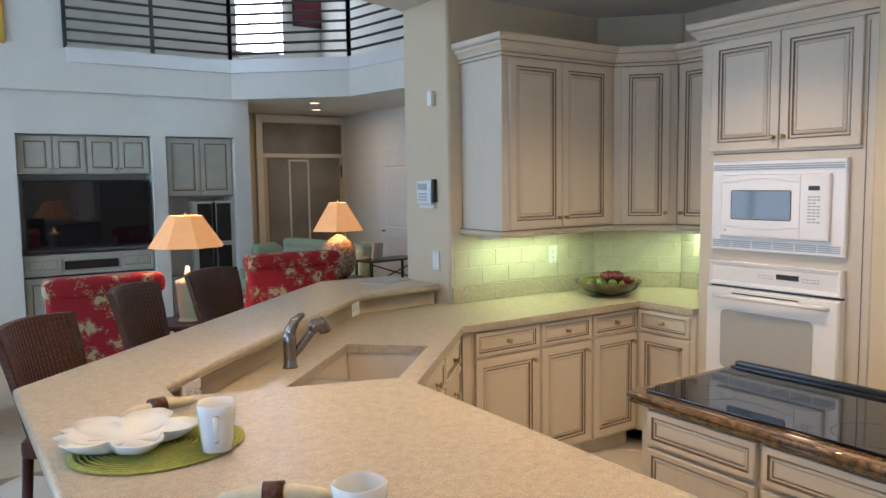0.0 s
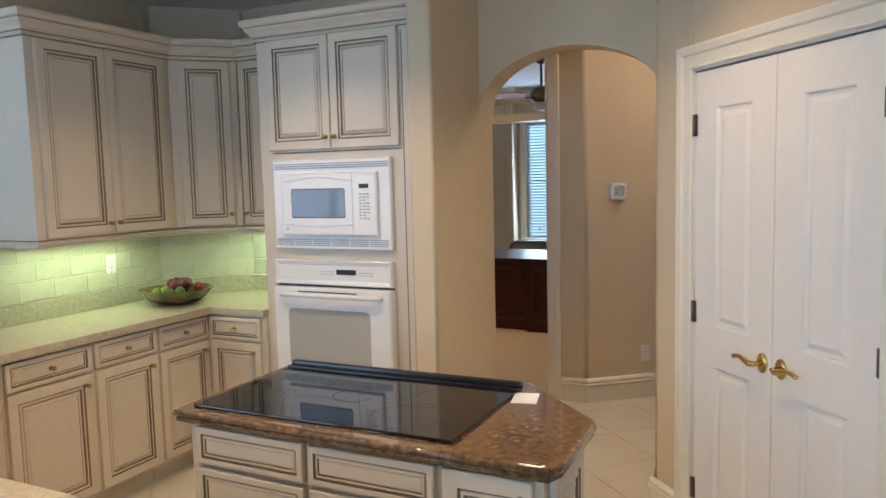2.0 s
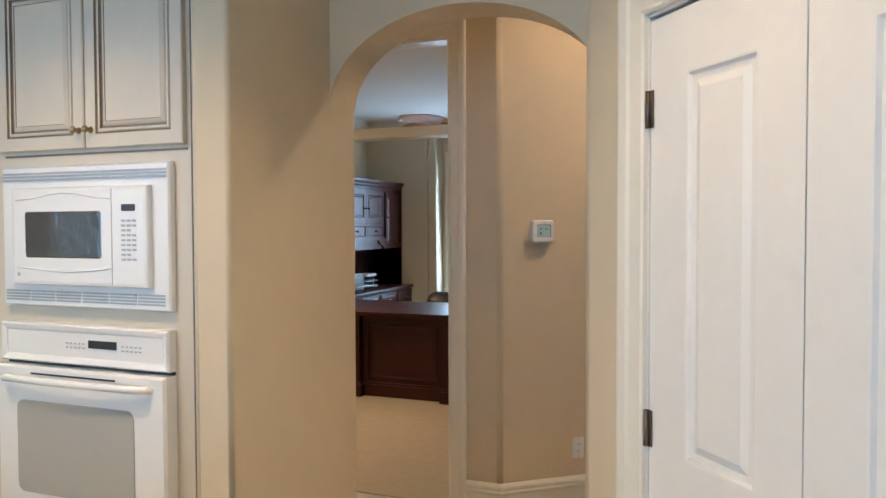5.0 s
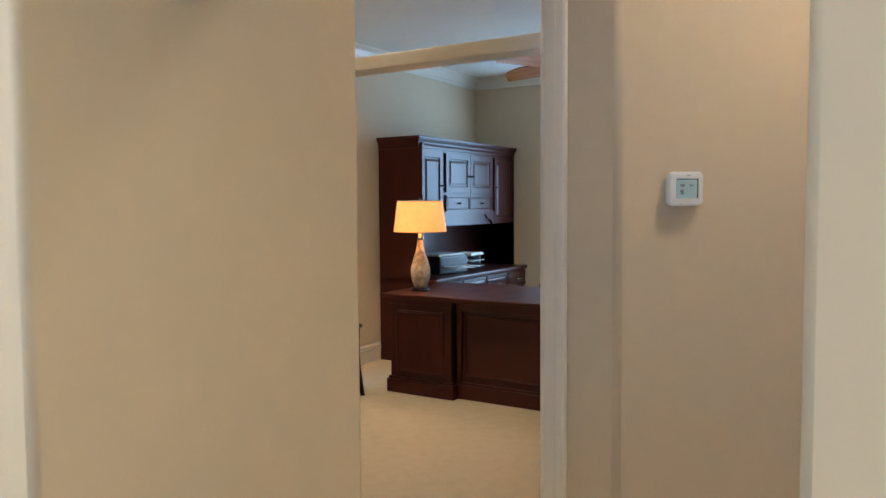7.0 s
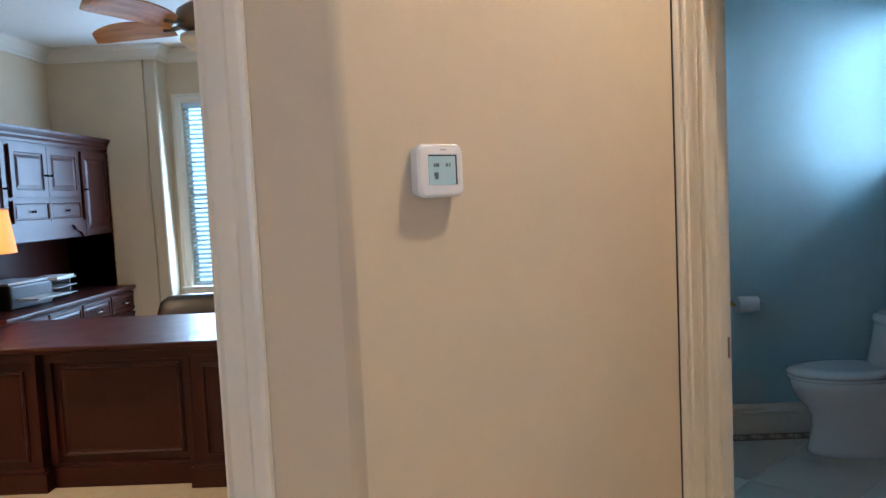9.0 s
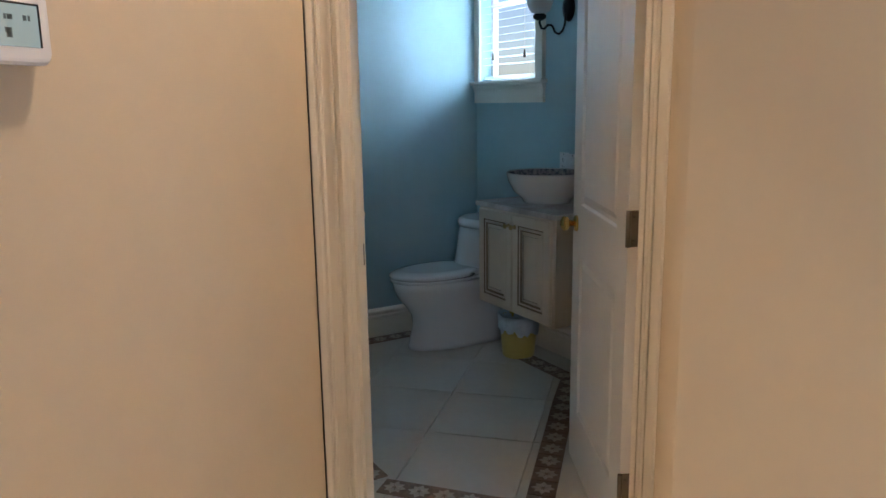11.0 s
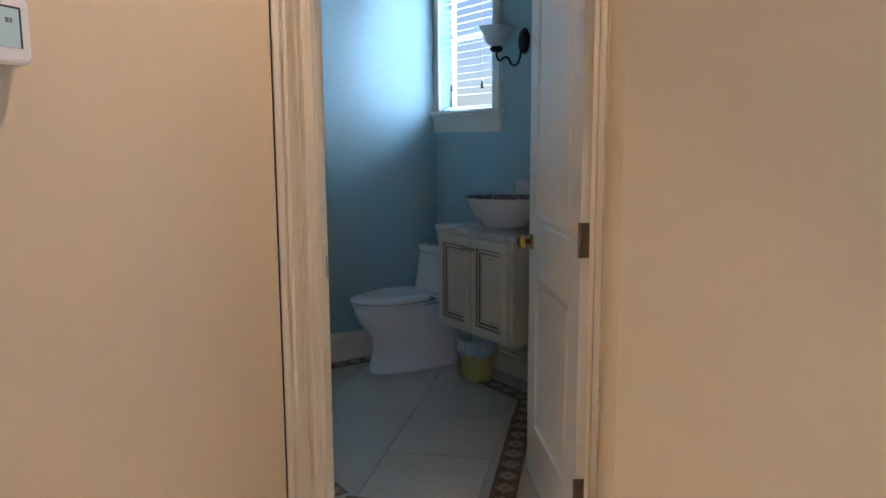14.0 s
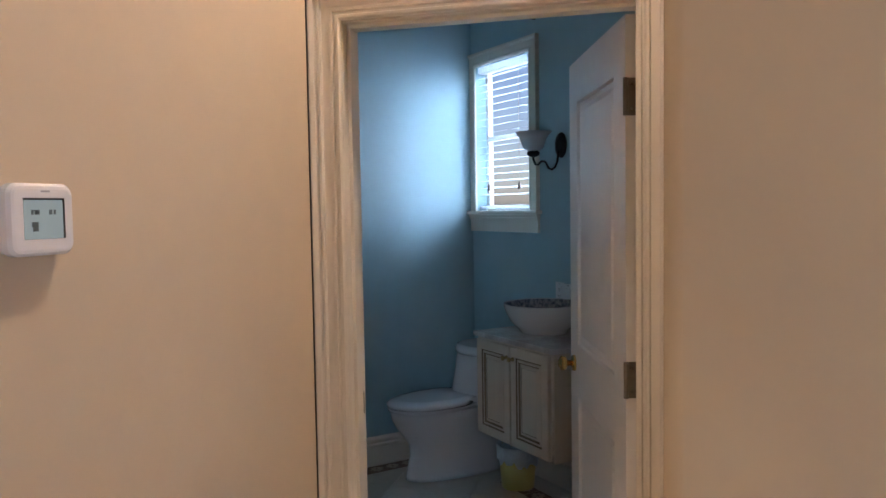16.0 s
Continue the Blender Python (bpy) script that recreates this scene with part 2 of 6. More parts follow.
def tube(bm, pts, r, n=10, mi=0):
    pts = [Vector(p) for p in pts]
    rad = r if isinstance(r, (list, tuple)) else [r] * len(pts)
    rows, up = [], Vector((0.13, 0.21, 0.97))
    for i, p in enumerate(pts):
        d = (pts[min(i + 1, len(pts) - 1)] - pts[max(i - 1, 0)]).normalized()
        a = d.cross(up).normalized() if abs(d.dot(up)) < 0.98 else d.cross(Vector((1, 0, 0))).normalized()
        b = d.cross(a)
        rows.append([bm.verts.new(p + rad[i] * (a * math.cos(2 * math.pi * k / n) + b * math.sin(2 * math.pi * k / n))) for k in range(n)])
    for u, v in zip(rows, rows[1:]):
        for k in range(n):
            f = bm.faces.new([u[k], u[(k + 1) % n], v[(k + 1) % n], v[k]])
            f.smooth, f.material_index = True, mi
    for row in (rows[0], rows[-1]):
        bm.faces.new(row).material_index = mi


def made(fn, *a, **k):
    bm = bmesh.new()
    fn(bm, *a, **k)
    return bm


def structure(name, bm, material, label=""):
    return part(name, bm, material, None, label, "structure")


def seg(p, q, thick, back=0.0):
    """A plan strip from p to q, thick to its left-hand side, starting back metres to that side."""
    p, q = Vector(p), Vector(q)
    d = (q - p).normalized()
    n = Vector((-d.y, d.x))
    return [tuple(v) for v in (p + n * back, q + n * back, q + n * (back + thick), p + n * (back + thick))]


# ---- walls, floors and ceilings ----
H1 = 2.73
# hall ceiling height, raised so its lamp lights the wall evenly
HH = 3.60
# left side of the walking direction p to q is the solid side
structure("floor", bx(-4.5, 13.5, -4.5, 14.5, -0.12, -0.012), FGROUT, "concrete bed under the tiled and carpeted floors")
structure("wall_kitchen_north", pr([(2.62, 4.03), (3.83, 4.03), (4.24, 3.62), (4.35, 3.62), (4.35, 4.53), (2.62, 4.53)], 0, H1, 0.02, True), WALL, "cream painted kitchen wall behind the upper cabinets")
structure("wall_kitchen_east", bx(4.24, 4.35, 2.06, 3.62, 0, HH), WALL, "cream painted kitchen wall behind the oven cabinet")
structure("wall_oven_side", pr([(3.54, 1.93), (4.322, 1.93), (4.322, 2.06), (3.54, 2.06)], 0, HH, 0.014, True), WALL, "cream painted wall end with rounded corners beside the ovens")
# pantry wall, facing (-0.651, 0.759)
PD = Vector((-0.759, -0.651))
PN = Vector((0.651, -0.759))
PO = Vector((3.646, 0.76))


def pw(s, b=0.0):
    v = PO + PD * s + PN * b
    return (v.x, v.y)


PTOP = 2.055
structure("wall_pantry", pr([pw(0.0), (3.871, 0.953), (4.74, 0.953), (5.505, 0.12), (5.42, 0.04), (4.69, 0.83), (3.93, 0.83), pw(0.0, 0.12)], 0, HH, 0.026, True), WALL, "cream painted hall wall with rounded corners next to the pantry door")
structure("wall_pantry_header", pr([pw(0.0), pw(1.0), pw(1.0, 0.12), pw(0.0, 0.12)], PTOP, H1), WALL, "cream painted wall above the pantry door")
structure("wall_kitchen_south", pr([pw(1.0), pw(2.3), pw(2.3, 0.12), pw(1.0, 0.12)], 0, H1), WALL, "cream painted kitchen wall beside the pantry door")


def arch_wall():
    bm = bmesh.new()
    y0, y1, zs, rise, n = 0.953, 1.93, 1.97, 0.315, 28
    yc, hw = (y0 + y1) / 2, (y1 - y0) / 2
    cols = []
    for i in range(n + 1):
        a = math.pi * i / n
        y, z = yc - hw * math.cos(a), zs + rise * math.sin(a)
        cols.append([bm.verts.new(p) for p in ((4.13, y, z), (4.13, y, HH), (4.322, y, HH), (4.322, y, z))])
    for a, b in zip(cols, cols[1:]):
        for i in range(4):
            bm.faces.new([a[i], a[(i + 1) % 4], b[(i + 1) % 4], b[i]])
    return bm


structure("wall_arch", arch_wall(), WALL, "cream painted wall with an arched opening to the hall")
# hall and thermostat wall
structure("wall_hall", pr([(5.45, 1.955), (5.45, 1.69), (6.20, 0.776), (6.30, 0.86), (5.62, 1.71), (5.57, 1.955)], 0, HH, 0.018, True), WALL, "cream painted hall wall that holds the thermostat")
structure("wall_office_header", bx(5.45, 5.57, 1.955, 3.142, 2.53, HH), WALL, "cream painted wall above the office opening")
structure("wall_office_west", bx(5.45, 5.57, 3.142, 5.1, 0, H1 + 0.1), WALL, "cream painted wall beside the office opening")
structure("wall_hall_end", bx(4.35, 5.45, 5.0, 5.1, 0, H1), WALL, "cream painted wall at the end of the hall")
structure("wall_hall_west", bx(4.35, 4.45, 4.53, 5.0, 0, H1), WALL, "cream painted hall wall")
# powder room door wall, along 45 degrees
DD = Vector((-0.7071, -0.7071))
DN = Vector((0.7071, -0.7071))
DO = Vector((6.20, 0.776))


def dw(s, b=0.0):
    v = DO + DD * s + DN * b
    return (v.x, v.y)


structure("wall_powder_door", pr([dw(-1.4), dw(0.075), dw(0.075, 0.12), dw(-1.4, 0.12)], 0, HH), WALL, "painted wall beside the powder room door")
structure("wall_powder_door_right", pr([dw(0.90), dw(1.3), dw(1.3, 0.12), dw(0.90, 0.12)], 0, HH), WALL, "painted wall beside the powder room door hinges")
structure("wall_powder_header", pr([dw(0.075), dw(0.90), dw(0.90, 0.12), dw(0.075, 0.12)], 2.045, HH), WALL, "painted wall above the powder room door")
structure("wall_powder_inner", pr([dw(-1.3, 0.124), dw(0.07, 0.124), dw(0.07, 0.128), dw(-1.3, 0.128)], 0, H1), BLUE, "blue painted inner face of the powder room wall")
structure("wall_powder_left", bx(8.12, 8.24, -1.1, 1.7, 0, 3.0), BLUE, "blue painted powder room wall beside the toilet")
structure("wall_powder_back", bx(7.1, 8.12, 1.6, 1.7, 0, 3.0), BLUE, "blue painted powder room wall")
structure("wall_powder_right", pr([(5.52, -0.06), (6.60, -1.14), (6.52, -1.22), (5.42, -0.12)], 0, 3.0), BLUE, "blue painted powder room wall behind the door")
WX0, WX1, WZ0, WZ1 = 7.52, 8.07, 1.49, 2.37
bm = bmesh.new()
for a in ((6.5, WX0, 0, 3.0), (WX1, 8.12, 0, 3.0), (WX0, WX1, 0, WZ0), (WX0, WX1, WZ1, 3.0)):
    box(bm, a[0], a[1], -1.12, -1.0, a[2], a[3])
structure("wall_powder_window", bm, BLUE, "blue painted powder room wall with the window")
structure("ceiling_powder", pr([(5.4, -0.2), (6.5, -1.2), (8.24, -1.2), (8.24, 1.7), (7.1, 1.75)], 2.9, 3.0), CEIL, "white painted powder room ceiling")
# office
structure("wall_office_north", bx(5.57, 10.9, 5.0, 5.12, 0, 2.95), WALL, "cream painted office wall behind the hutch")
structure("wall_office_east", bx(10.42, 10.54, 4.16, 5.0, 0, 2.95), WALL, "cream painted office wall at the window bay")
structure("wall_office_return", pr([(10.42, 4.04), (10.9, 4.04), (10.9, 4.16), (10.42, 4.16)], 0, 2.95, 0.02, True), WALL, "cream painted rounded wall end at the window bay")
bm = bmesh.new()
OY0, OY1, OZ0, OZ1 = 3.06, 3.92, 0.72, 2.38
for a in ((OY1, 4.04, 0, 2.95), (1.7, OY0, 0, 2.95), (OY0, OY1, 0, OZ0), (OY0, OY1, OZ1, 2.95)):
    box(bm, 10.64, 10.78, a[0], a[1], a[2], a[3])
structure("wall_office_window", bm, WALL, "cream painted office wall with the window")
structure("wall_office_south", bx(6.2, 10.8, 1.75, 1.87, 0, 2.95), WALL, "cream painted office wall")
structure("ceiling_office", bx(5.57, 10.9, 1.75, 5.12, 2.86, 2.95), CEIL, "white painted office ceiling")
structure("ceiling_hall", pr([(4.13, 0.8), (6.0, -0.1), (6.3, 0.9), (5.57, 1.9), (5.57, 2.3), (4.25, 2.3), (4.13, 1.95)], HH, HH + 0.1), CEIL, "white hall ceiling, unseen, raised to spread the hall lamp's light")
structure("ceiling_hall", pr([(4.35, 2.35), (5.57, 2.35), (5.57, 5.1), (4.35, 5.1)], H1, H1 + 0.1), CEIL, "white painted hall ceiling")
# unseen piece added to close the step between the two hall ceilings
structure("wall_bulkhead", bx(4.34, 5.57, 2.2, 2.35, H1, HH), WALL, "unseen cream wall added to close the step in the hall ceiling")
# the kitchen ceiling follows the bar
structure("ceiling_kitchen", pr([(2.62, 4.53), (2.12, 4.36), (0.0, 2.35), (-2.5, 2.35), (-2.5, -2.5), (2.6, -2.5), (3.2, 0.3), (4.13, 0.8), (4.13, 1.95), (4.24, 2.0), (4.24, 3.62), (4.35, 3.62), (4.35, 4.53)], H1, H1 + 0.25), CEIL, "off-white painted kitchen ceiling over the bar")
# unseen walls added to close the kitchen; window opening placed for the daylight
structure("wall_south_close", bx(-2.6, 3.0, -2.6, -2.5, 0, H1), WALL, "cream painted wall behind the kitchen")
structure("wall_southeast_close", pr([pw(2.3), (2.0, -2.6), (2.1, -2.6), pw(2.3, 0.12)], 0, H1), WALL, "cream painted wall beside the breakfast corner")
bm = bmesh.new()
for a in ((-2.5, 0.1, 0, H1), (2.3, 2.35, 0, H1), (0.1, 2.3, 0, 0.55), (0.1, 2.3, 2.45, H1)):
    box(bm, -2.6, -2.5, a[0], a[1], a[2], a[3])
structure("wall_west_close", bm, WALL, "cream painted wall with the breakfast window")
# living room
structure("wall_living_west", bx(-3.6, -3.5, 2.2, 12.5, 0, 6.0), WALL_L, "pale painted living room wall")
# bars in front of the daylight lamp; the wall behind has no opening
lw = thing("window_living", Matrix(), "tall white framed living room window with panes", "window", "", "structure")
for y in (5.0, 6.1, 7.2, 8.3, 9.4):
    part("mullion", bx(-3.44, -3.38, y - 0.05, y + 0.05, 0.65, 4.55), TRIM, lw)
for z in (0.65, 2.2, 3.4, 4.55):
    for k in range(4):
        part("glazing_bar", bx(-3.43, -3.39, 5.05 + 1.1 * k, 6.05 + 1.1 * k, z - 0.04, z + 0.04), TRIM, lw)
structure("wall_living_step", bx(-3.6, -2.5, 2.25, 2.35, 0, 6.0), WALL_L, "pale painted living room wall")
structure("wall_over_kitchen", bx(-2.5, 4.33, 2.2, 2.35, H1 + 0.26, 6.0), WALL_L, "pale painted wall above the kitchen opening")
structure("wall_over_office", bx(4.33, 6.5, 2.2, 2.35, HH, 6.0), WALL_L, "pale painted wall above the hall")
structure("ceiling_living", bx(-3.6, 7.0, 2.2, 13.0, 6.0, 6.1), CEIL, "white painted high living room ceiling")
structure("wall_living_east", bx(5.62, 5.75, 5.1, 12.5, 0, 6.0), WALL_L, "pale painted living room wall with a white door")
structure("wall_upper_back", bx(-3.5, 6.2, 12.4, 12.5, 0, 6.0), WALL_L, "pale painted wall at the far end")

# ---- bar, worktops ----
BZ = 1.03
bar = thing("breakfast_bar", Matrix(), "raised breakfast bar with beige speckled worktop on a cream base", "breakfast bar")
out = [(0.25, 1.02), (1.28, 1.02), (1.29, 2.40), (0.64, 2.62), (0.645, 2.76), (2.03, 4.07), (2.60, 4.12), (2.60, 4.68), (2.08, 4.72), (0.25, 3.01)]
part("worktop", pr(out, BZ - 0.042, BZ, 0.015), COUNTER, bar)
part("base", pr([(0.58, 1.10), (1.24, 1.10), (1.245, 2.34), (0.60, 2.57), (0.60, 2.80), (2.02, 4.13), (2.60, 4.18), (2.60, 4.36), (1.92, 4.32), (0.45, 2.94), (0.42, 1.3)], 0, BZ - 0.042), WALL, bar)

CZ = 0.915
counter = thing("worktop_run", Matrix(), "beige speckled solid worktop along the kitchen wall", "worktop")
FL, FC, FR = (1.30, 2.455), (2.275, 3.415), (3.55, 3.40)
bm = bmesh.new()
SA, SB = Vector((0.7071, 0.7071)), Vector((-0.7071, 0.7071))


def sk(u, v):
    p = Vector((1.30, 2.455)) + SA * u + SB * v
    return (p.x, p.y)


# worktop pieces around the sink opening
S0, S1, T0, T1 = 0.10, 0.90, 0.085, 0.46
for pts in ([sk(-0.02, 0), sk(1.365, 0), sk(1.365, T0), sk(-0.12, T0)], [sk(-0.45, T1), sk(1.365, T1), sk(1.365, 0.72), sk(-0.45, 0.66)], [sk(-0.45, T0), sk(S0, T0), sk(S0, T1), sk(-0.45, T1)], [sk(S1, T0), sk(1.365, T0), sk(1.365, T1), sk(S1, T1)],
            [sk(1.365, 0), (3.575, 3.400), (3.575, 3.02), (4.24, 3.02), (4.24, 3.62), (3.83, 4.03), (2.62, 4.03), (2.62, 4.12), (2.02, 4.08), sk(1.365, 0.66)]):
    prism(bm, pts, CZ - 0.038, CZ)
part("worktop", bm, COUNTER, counter)


# ---- sweeps and cabinet fronts ----
def sweep(bm, path, prof, mp, side=1, mi=0, smooth=False):
    """A moulding along a flat path: prof holds (offset to the side, third coordinate)."""
    P = [Vector(p) for p in path]
    rows = []
    for i, p in enumerate(P):
        a = (P[i] - P[i - 1]).normalized() if i else None
        b = (P[i + 1] - P[i]).normalized() if i < len(P) - 1 else None
        na = Vector((a.y, -a.x)) if a else None
        nb = Vector((b.y, -b.x)) if b else None
        if na is None:
            n = nb
        elif nb is None:
            n = na
        else:
            n = (na + nb).normalized()
            n = n / max(n.dot(na), 0.25)
        rows.append([bm.verts.new(mp(p.x + n.x * o * side, p.y + n.y * o * side, w)) for o, w in prof])
    for u, v in zip(rows, rows[1:]):
        for k in range(len(prof) - 1):
            f = bm.faces.new([u[k], u[k + 1], v[k + 1], v[k]])
            f.material_index, f.smooth = mi, smooth
    for row in (rows[0], rows[-1]):
        bm.faces.new(row)


def flat(x, y, w):
    return (x, y, w)


def upright(x, z, w):
    return (x, -w, z)


BASEP = [(0, 0), (0.016, 0), (0.016, 0.115), (0.024, 0.122), (0.026, 0.132), (0.017, 0.139), (0.021, 0.150), (0.020, 0.160), (0.008, 0.172), (0, 0.175)]
CASEP = [(0, 0), (0, 0.014), (0.005, 0.020), (0.011, 0.020), (0.015, 0.012), (0.021, 0.012), (0.024, 0.018), (0.031, 0.018), (0.035, 0.012), (0.056, 0.014), (0.060, 0.021), (0.067, 0.021), (0.071, 0.014), (0.076, 0.024), (0.088, 0.029), (0.098, 0.027), (0.098, 0)]
CASEW = [(0, 0), (0, 0.014), (0.006, 0.019), (0.014, 0.014), (0.056, 0.017), (0.064, 0.025), (0.088, 0.029), (0.098, 0.027), (0.098, 0)]
CROWNP = [(0, -0.12), (0.012, -0.12), (0.016, -0.10), (0.03, -0.085), (0.05, -0.04), (0.075, -0.02), (0.085, -0.012), (0.085, 0), (0, 0)]
DOORST = [(0, 0, 0), (0, 0.018, 0), (0.004, 0.021, 0), (0.045, 0.021, 0), (0.047, 0.015, 1), (0.052, 0.015, 1), (0.055, 0.019, 0), (0.062, 0.019, 0), (0.065, 0.012, 1), (0.070, 0.012, 1), (0.074, 0.015, 0), (0.084, 0.019, 0), (0.086, 0.017, 1), (0.089, 0.018, 0)]
DRAWST = [(0, 0, 0), (0, 0.018, 0), (0.004, 0.021, 0), (0.020, 0.021, 0), (0.022, 0.015, 1), (0.026, 0.015, 1), (0.029, 0.019, 0), (0.034, 0.019, 0), (0.036, 0.014, 1), (0.040, 0.017, 0)]
ANTQ = mat("antique_knob", (0.55, 0.42, 0.22), 0.3, 1.0, scale=12, vary=0.2)


def knob_at(parent, x, z, y=0.0, material=None, r=0.013, name="knob"):
    bm = bmesh.new()
    tube(bm, [(x, y, z), (x, y - 0.010, z), (x, y - 0.014, z), (x, y - 0.022, z), (x, y - 0.028, z), (x, y - 0.031, z)], [r * 0.9, r * 0.45, r * 0.5, r, r * 0.85, r * 0.2], 12)
    return part(name, bm, material or ANTQ, parent, "small round metal knob")


def front(parent, x0, x1, z0, z1, y=0.0, knob=None, drawer=False, mats=None):
    bm = bmesh.new()
    rings(bm, x0, x1, z0, z1, DRAWST if drawer else DOORST, y)
    d = part("drawer_front" if drawer else "door", bm, mats or [CAB, GLAZE], parent)
    if knob:
        knob_at(d, knob[0], knob[1], y - 0.021)
    return d


def cabinet(name, m, w, h0, h1, depth, label, fronts, group="", toe=0.0, category="cabinet"):
    c = thing(name, m, label, category, group)
    bm = bmesh.new()
    box(bm, 0, w, 0.0, depth, h0 + toe, h1, 0.003)
    part("body", bm, CAB, c)
    if toe:
        part("toe_kick", bx(0.002, w - 0.002, 0.07, depth, h0, h0 + toe), CAB, c)
    for f in fronts:
        front(c, *f[:4], 0.0, *f[4:])
    return c


# ---- base cabinets ----
TOP = CZ - 0.04
for x0, x1 in ((2.345, 2.800), (2.803, 3.205), (3.208, 3.599)):
    w = x1 - x0
    cabinet("base_cabinet", pose(x0, 3.452, 0), w, 0.0, TOP, 0.55, "cream glazed base cabinet with drawer and raised panel door", [(0.012, w - 0.012, 0.735, 0.862, (w / 2, 0.80), True), (0.012, w - 0.012, 0.125, 0.722, (w - 0.05, 0.67))], "base cabinets", 0.105)
cabinet("corner_filler", pose(2.285, 3.452, 0), 0.058, 0.0, TOP, 0.4, "cream glazed narrow corner filler between base cabinets", [], "", 0.105)
cabinet("base_cabinet", pose(3.600, 3.4515, 0, 0, 0, -90), 0.43, 0.0, TOP, 0.6, "cream glazed corner base cabinet with one drawer beside the oven", [(0.040, 0.400, 0.735, 0.862, (0.22, 0.80), True), (0.040, 0.400, 0.125, 0.722, (0.35, 0.67))], "base cabinets", 0.105)
for i in range(3):
    p = Vector((1.30, 2.455)) + SA * (0.01 + i * 0.447) + SB * 0.028
    w = 0.444
    fr = [(0.012, w - 0.012, 0.735, 0.862, (w / 2, 0.80), True), (0.012, w - 0.012, 0.125, 0.722, (0.05, 0.67))]
    if i == 2:
        fr = [(0.012, w - 0.012, a, b, (w / 2, (a + b) / 2), True) for a, b in ((0.735, 0.862), (0.545, 0.722), (0.345, 0.532), (0.125, 0.332))]
    cabinet("sink_cabinet", pose(p.x, p.y, 0, 0, 0, 45), w, 0.0, TOP - 0.002, 0.03, "cream glazed cabinet front under the sink worktop" if i < 2 else "cream glazed four-drawer stack under the sink worktop", fr, "sink cabinets", 0.105)
# sink, faucet
sink = thing("kitchen_sink", Matrix(), "beige double bowl sink set under the worktop", "sink")
for nm, u0, u1 in (("bowl_small", S0 - 0.012, 0.42), ("bowl_large", 0.445, S1 + 0.012)):
    bm = bmesh.new()
    q = [sk(u0, T0 - 0.012), sk(u1, T0 - 0.012), sk(u1, T1 + 0.012), sk(u0, T1 + 0.012)]
    qi = [sk(u0 + 0.025, T0 + 0.01), sk(u1 - 0.02, T0 + 0.01), sk(u1 - 0.02, T1 - 0.01), sk(u0 + 0.025, T1 - 0.01)]
    a = [bm.verts.new((x, y, CZ - 0.040)) for x, y in q]
    b = [bm.verts.new((x, y, CZ - 0.19)) for x, y in qi]
    for i in range(4):
        bm.faces.new([a[i], a[(i + 1) % 4], b[(i + 1) % 4], b[i]])
    bm.faces.new(b)
    part(nm, bm, SINK, sink)
    c = Vector(qi[0]).lerp(Vector(qi[2]), 0.5)
    part("drain", made(lathe, [(0.045, 0), (0.045, 0.003), (0.03, 0.004), (0.028, 0.001)], c=(c.x, c.y, CZ - 0.189)), STEEL, sink)
part("divider", pr([sk(0.418, T0 - 0.01), sk(0.447, T0 - 0.01), sk(0.447, T1 + 0.01), sk(0.418, T1 + 0.01)], CZ - 0.18, CZ - 0.06, 0.006), SINK, sink)
fx, fy = 1.225, 3.165
fau = thing("kitchen_faucet", pose(fx, fy, CZ), "dull chrome pull-out kitchen faucet on the worktop", "faucet")
part("body", made(lathe, [(0.030, 0), (0.030, 0.006), (0.026, 0.012), (0.025, 0.07), (0.027, 0.085), (0.026, 0.125), (0.020, 0.145), (0.010, 0.152)]), STEEL, fau)
part("spout", made(tube, [(0.0, 0, 0.035), (0.045, 0.004, 0.075), (0.085, 0.008, 0.118), (0.105, 0.010, 0.14)], [0.016, 0.017, 0.018, 0.020], 14), STEEL, fau)
part("spray_head", made(tube, [(0.100, 0.010, 0.135), (0.118, 0.011, 0.155), (0.140, 0.013, 0.158), (0.158, 0.014, 0.140), (0.163, 0.014, 0.122)], [0.021, 0.028, 0.031, 0.029, 0.024], 16), STEEL, fau)
part("handle", made(tube, [(0.002, 0, 0.115), (0.004, 0.0, 0.150), (0.025, 0.002, 0.185), (0.055, 0.004, 0.205), (0.068, 0.005, 0.205)], [0.026, 0.024, 0.019, 0.013, 0.008], 12), STEEL, fau)

# ---- upper cabinets ----
UZ0, UZ1 = 1.335, 2.352
cabinet("upper_cabinet", pose(2.71, 3.645, 0), 0.888, UZ0, UZ1, 0.38, "tall cream glazed upper cabinet with two raised panel doors", [(0.045, 0.435, 1.375, 2.332, (0.41, 1.43)), (0.441, 0.830, 1.375, 2.332, (0.466, 1.43))], "upper cabinets")
L = math.hypot(0.270, 0.270)
cabinet("corner_upper_cabinet", pose(3.599, 3.644, 0, 0, 0, -45), L, UZ0, UZ1, 0.27, "cream glazed diagonal corner upper cabinet with one door", [(0.045, L - 0.045, 1.375, 2.332, (L - 0.07, 1.44))], "upper cabinets")
cabinet("upper_cabinet", pose(3.872, 3.371, 0, 0, 0, -90), 0.325, UZ0, UZ1, 0.365, "cream glazed narrow upper cabinet beside the oven tower", [(0.02, 0.31, 1.375, 2.332, (0.05, 1.44))], "upper cabinets")
CAP = [(0, -0.014), (0.014, -0.014), (0.018, -0.006), (0.014, 0.004), (0.010, 0.006), (0.010, 0.010), (0.024, 0.012), (0.026, 0.024), (0.036, 0.036), (0.050, 0.048), (0.056, 0.062), (0.056, 0.068), (0.068, 0.072), (0.074, 0.084), (0.074, 0.108), (0, 0.108)]
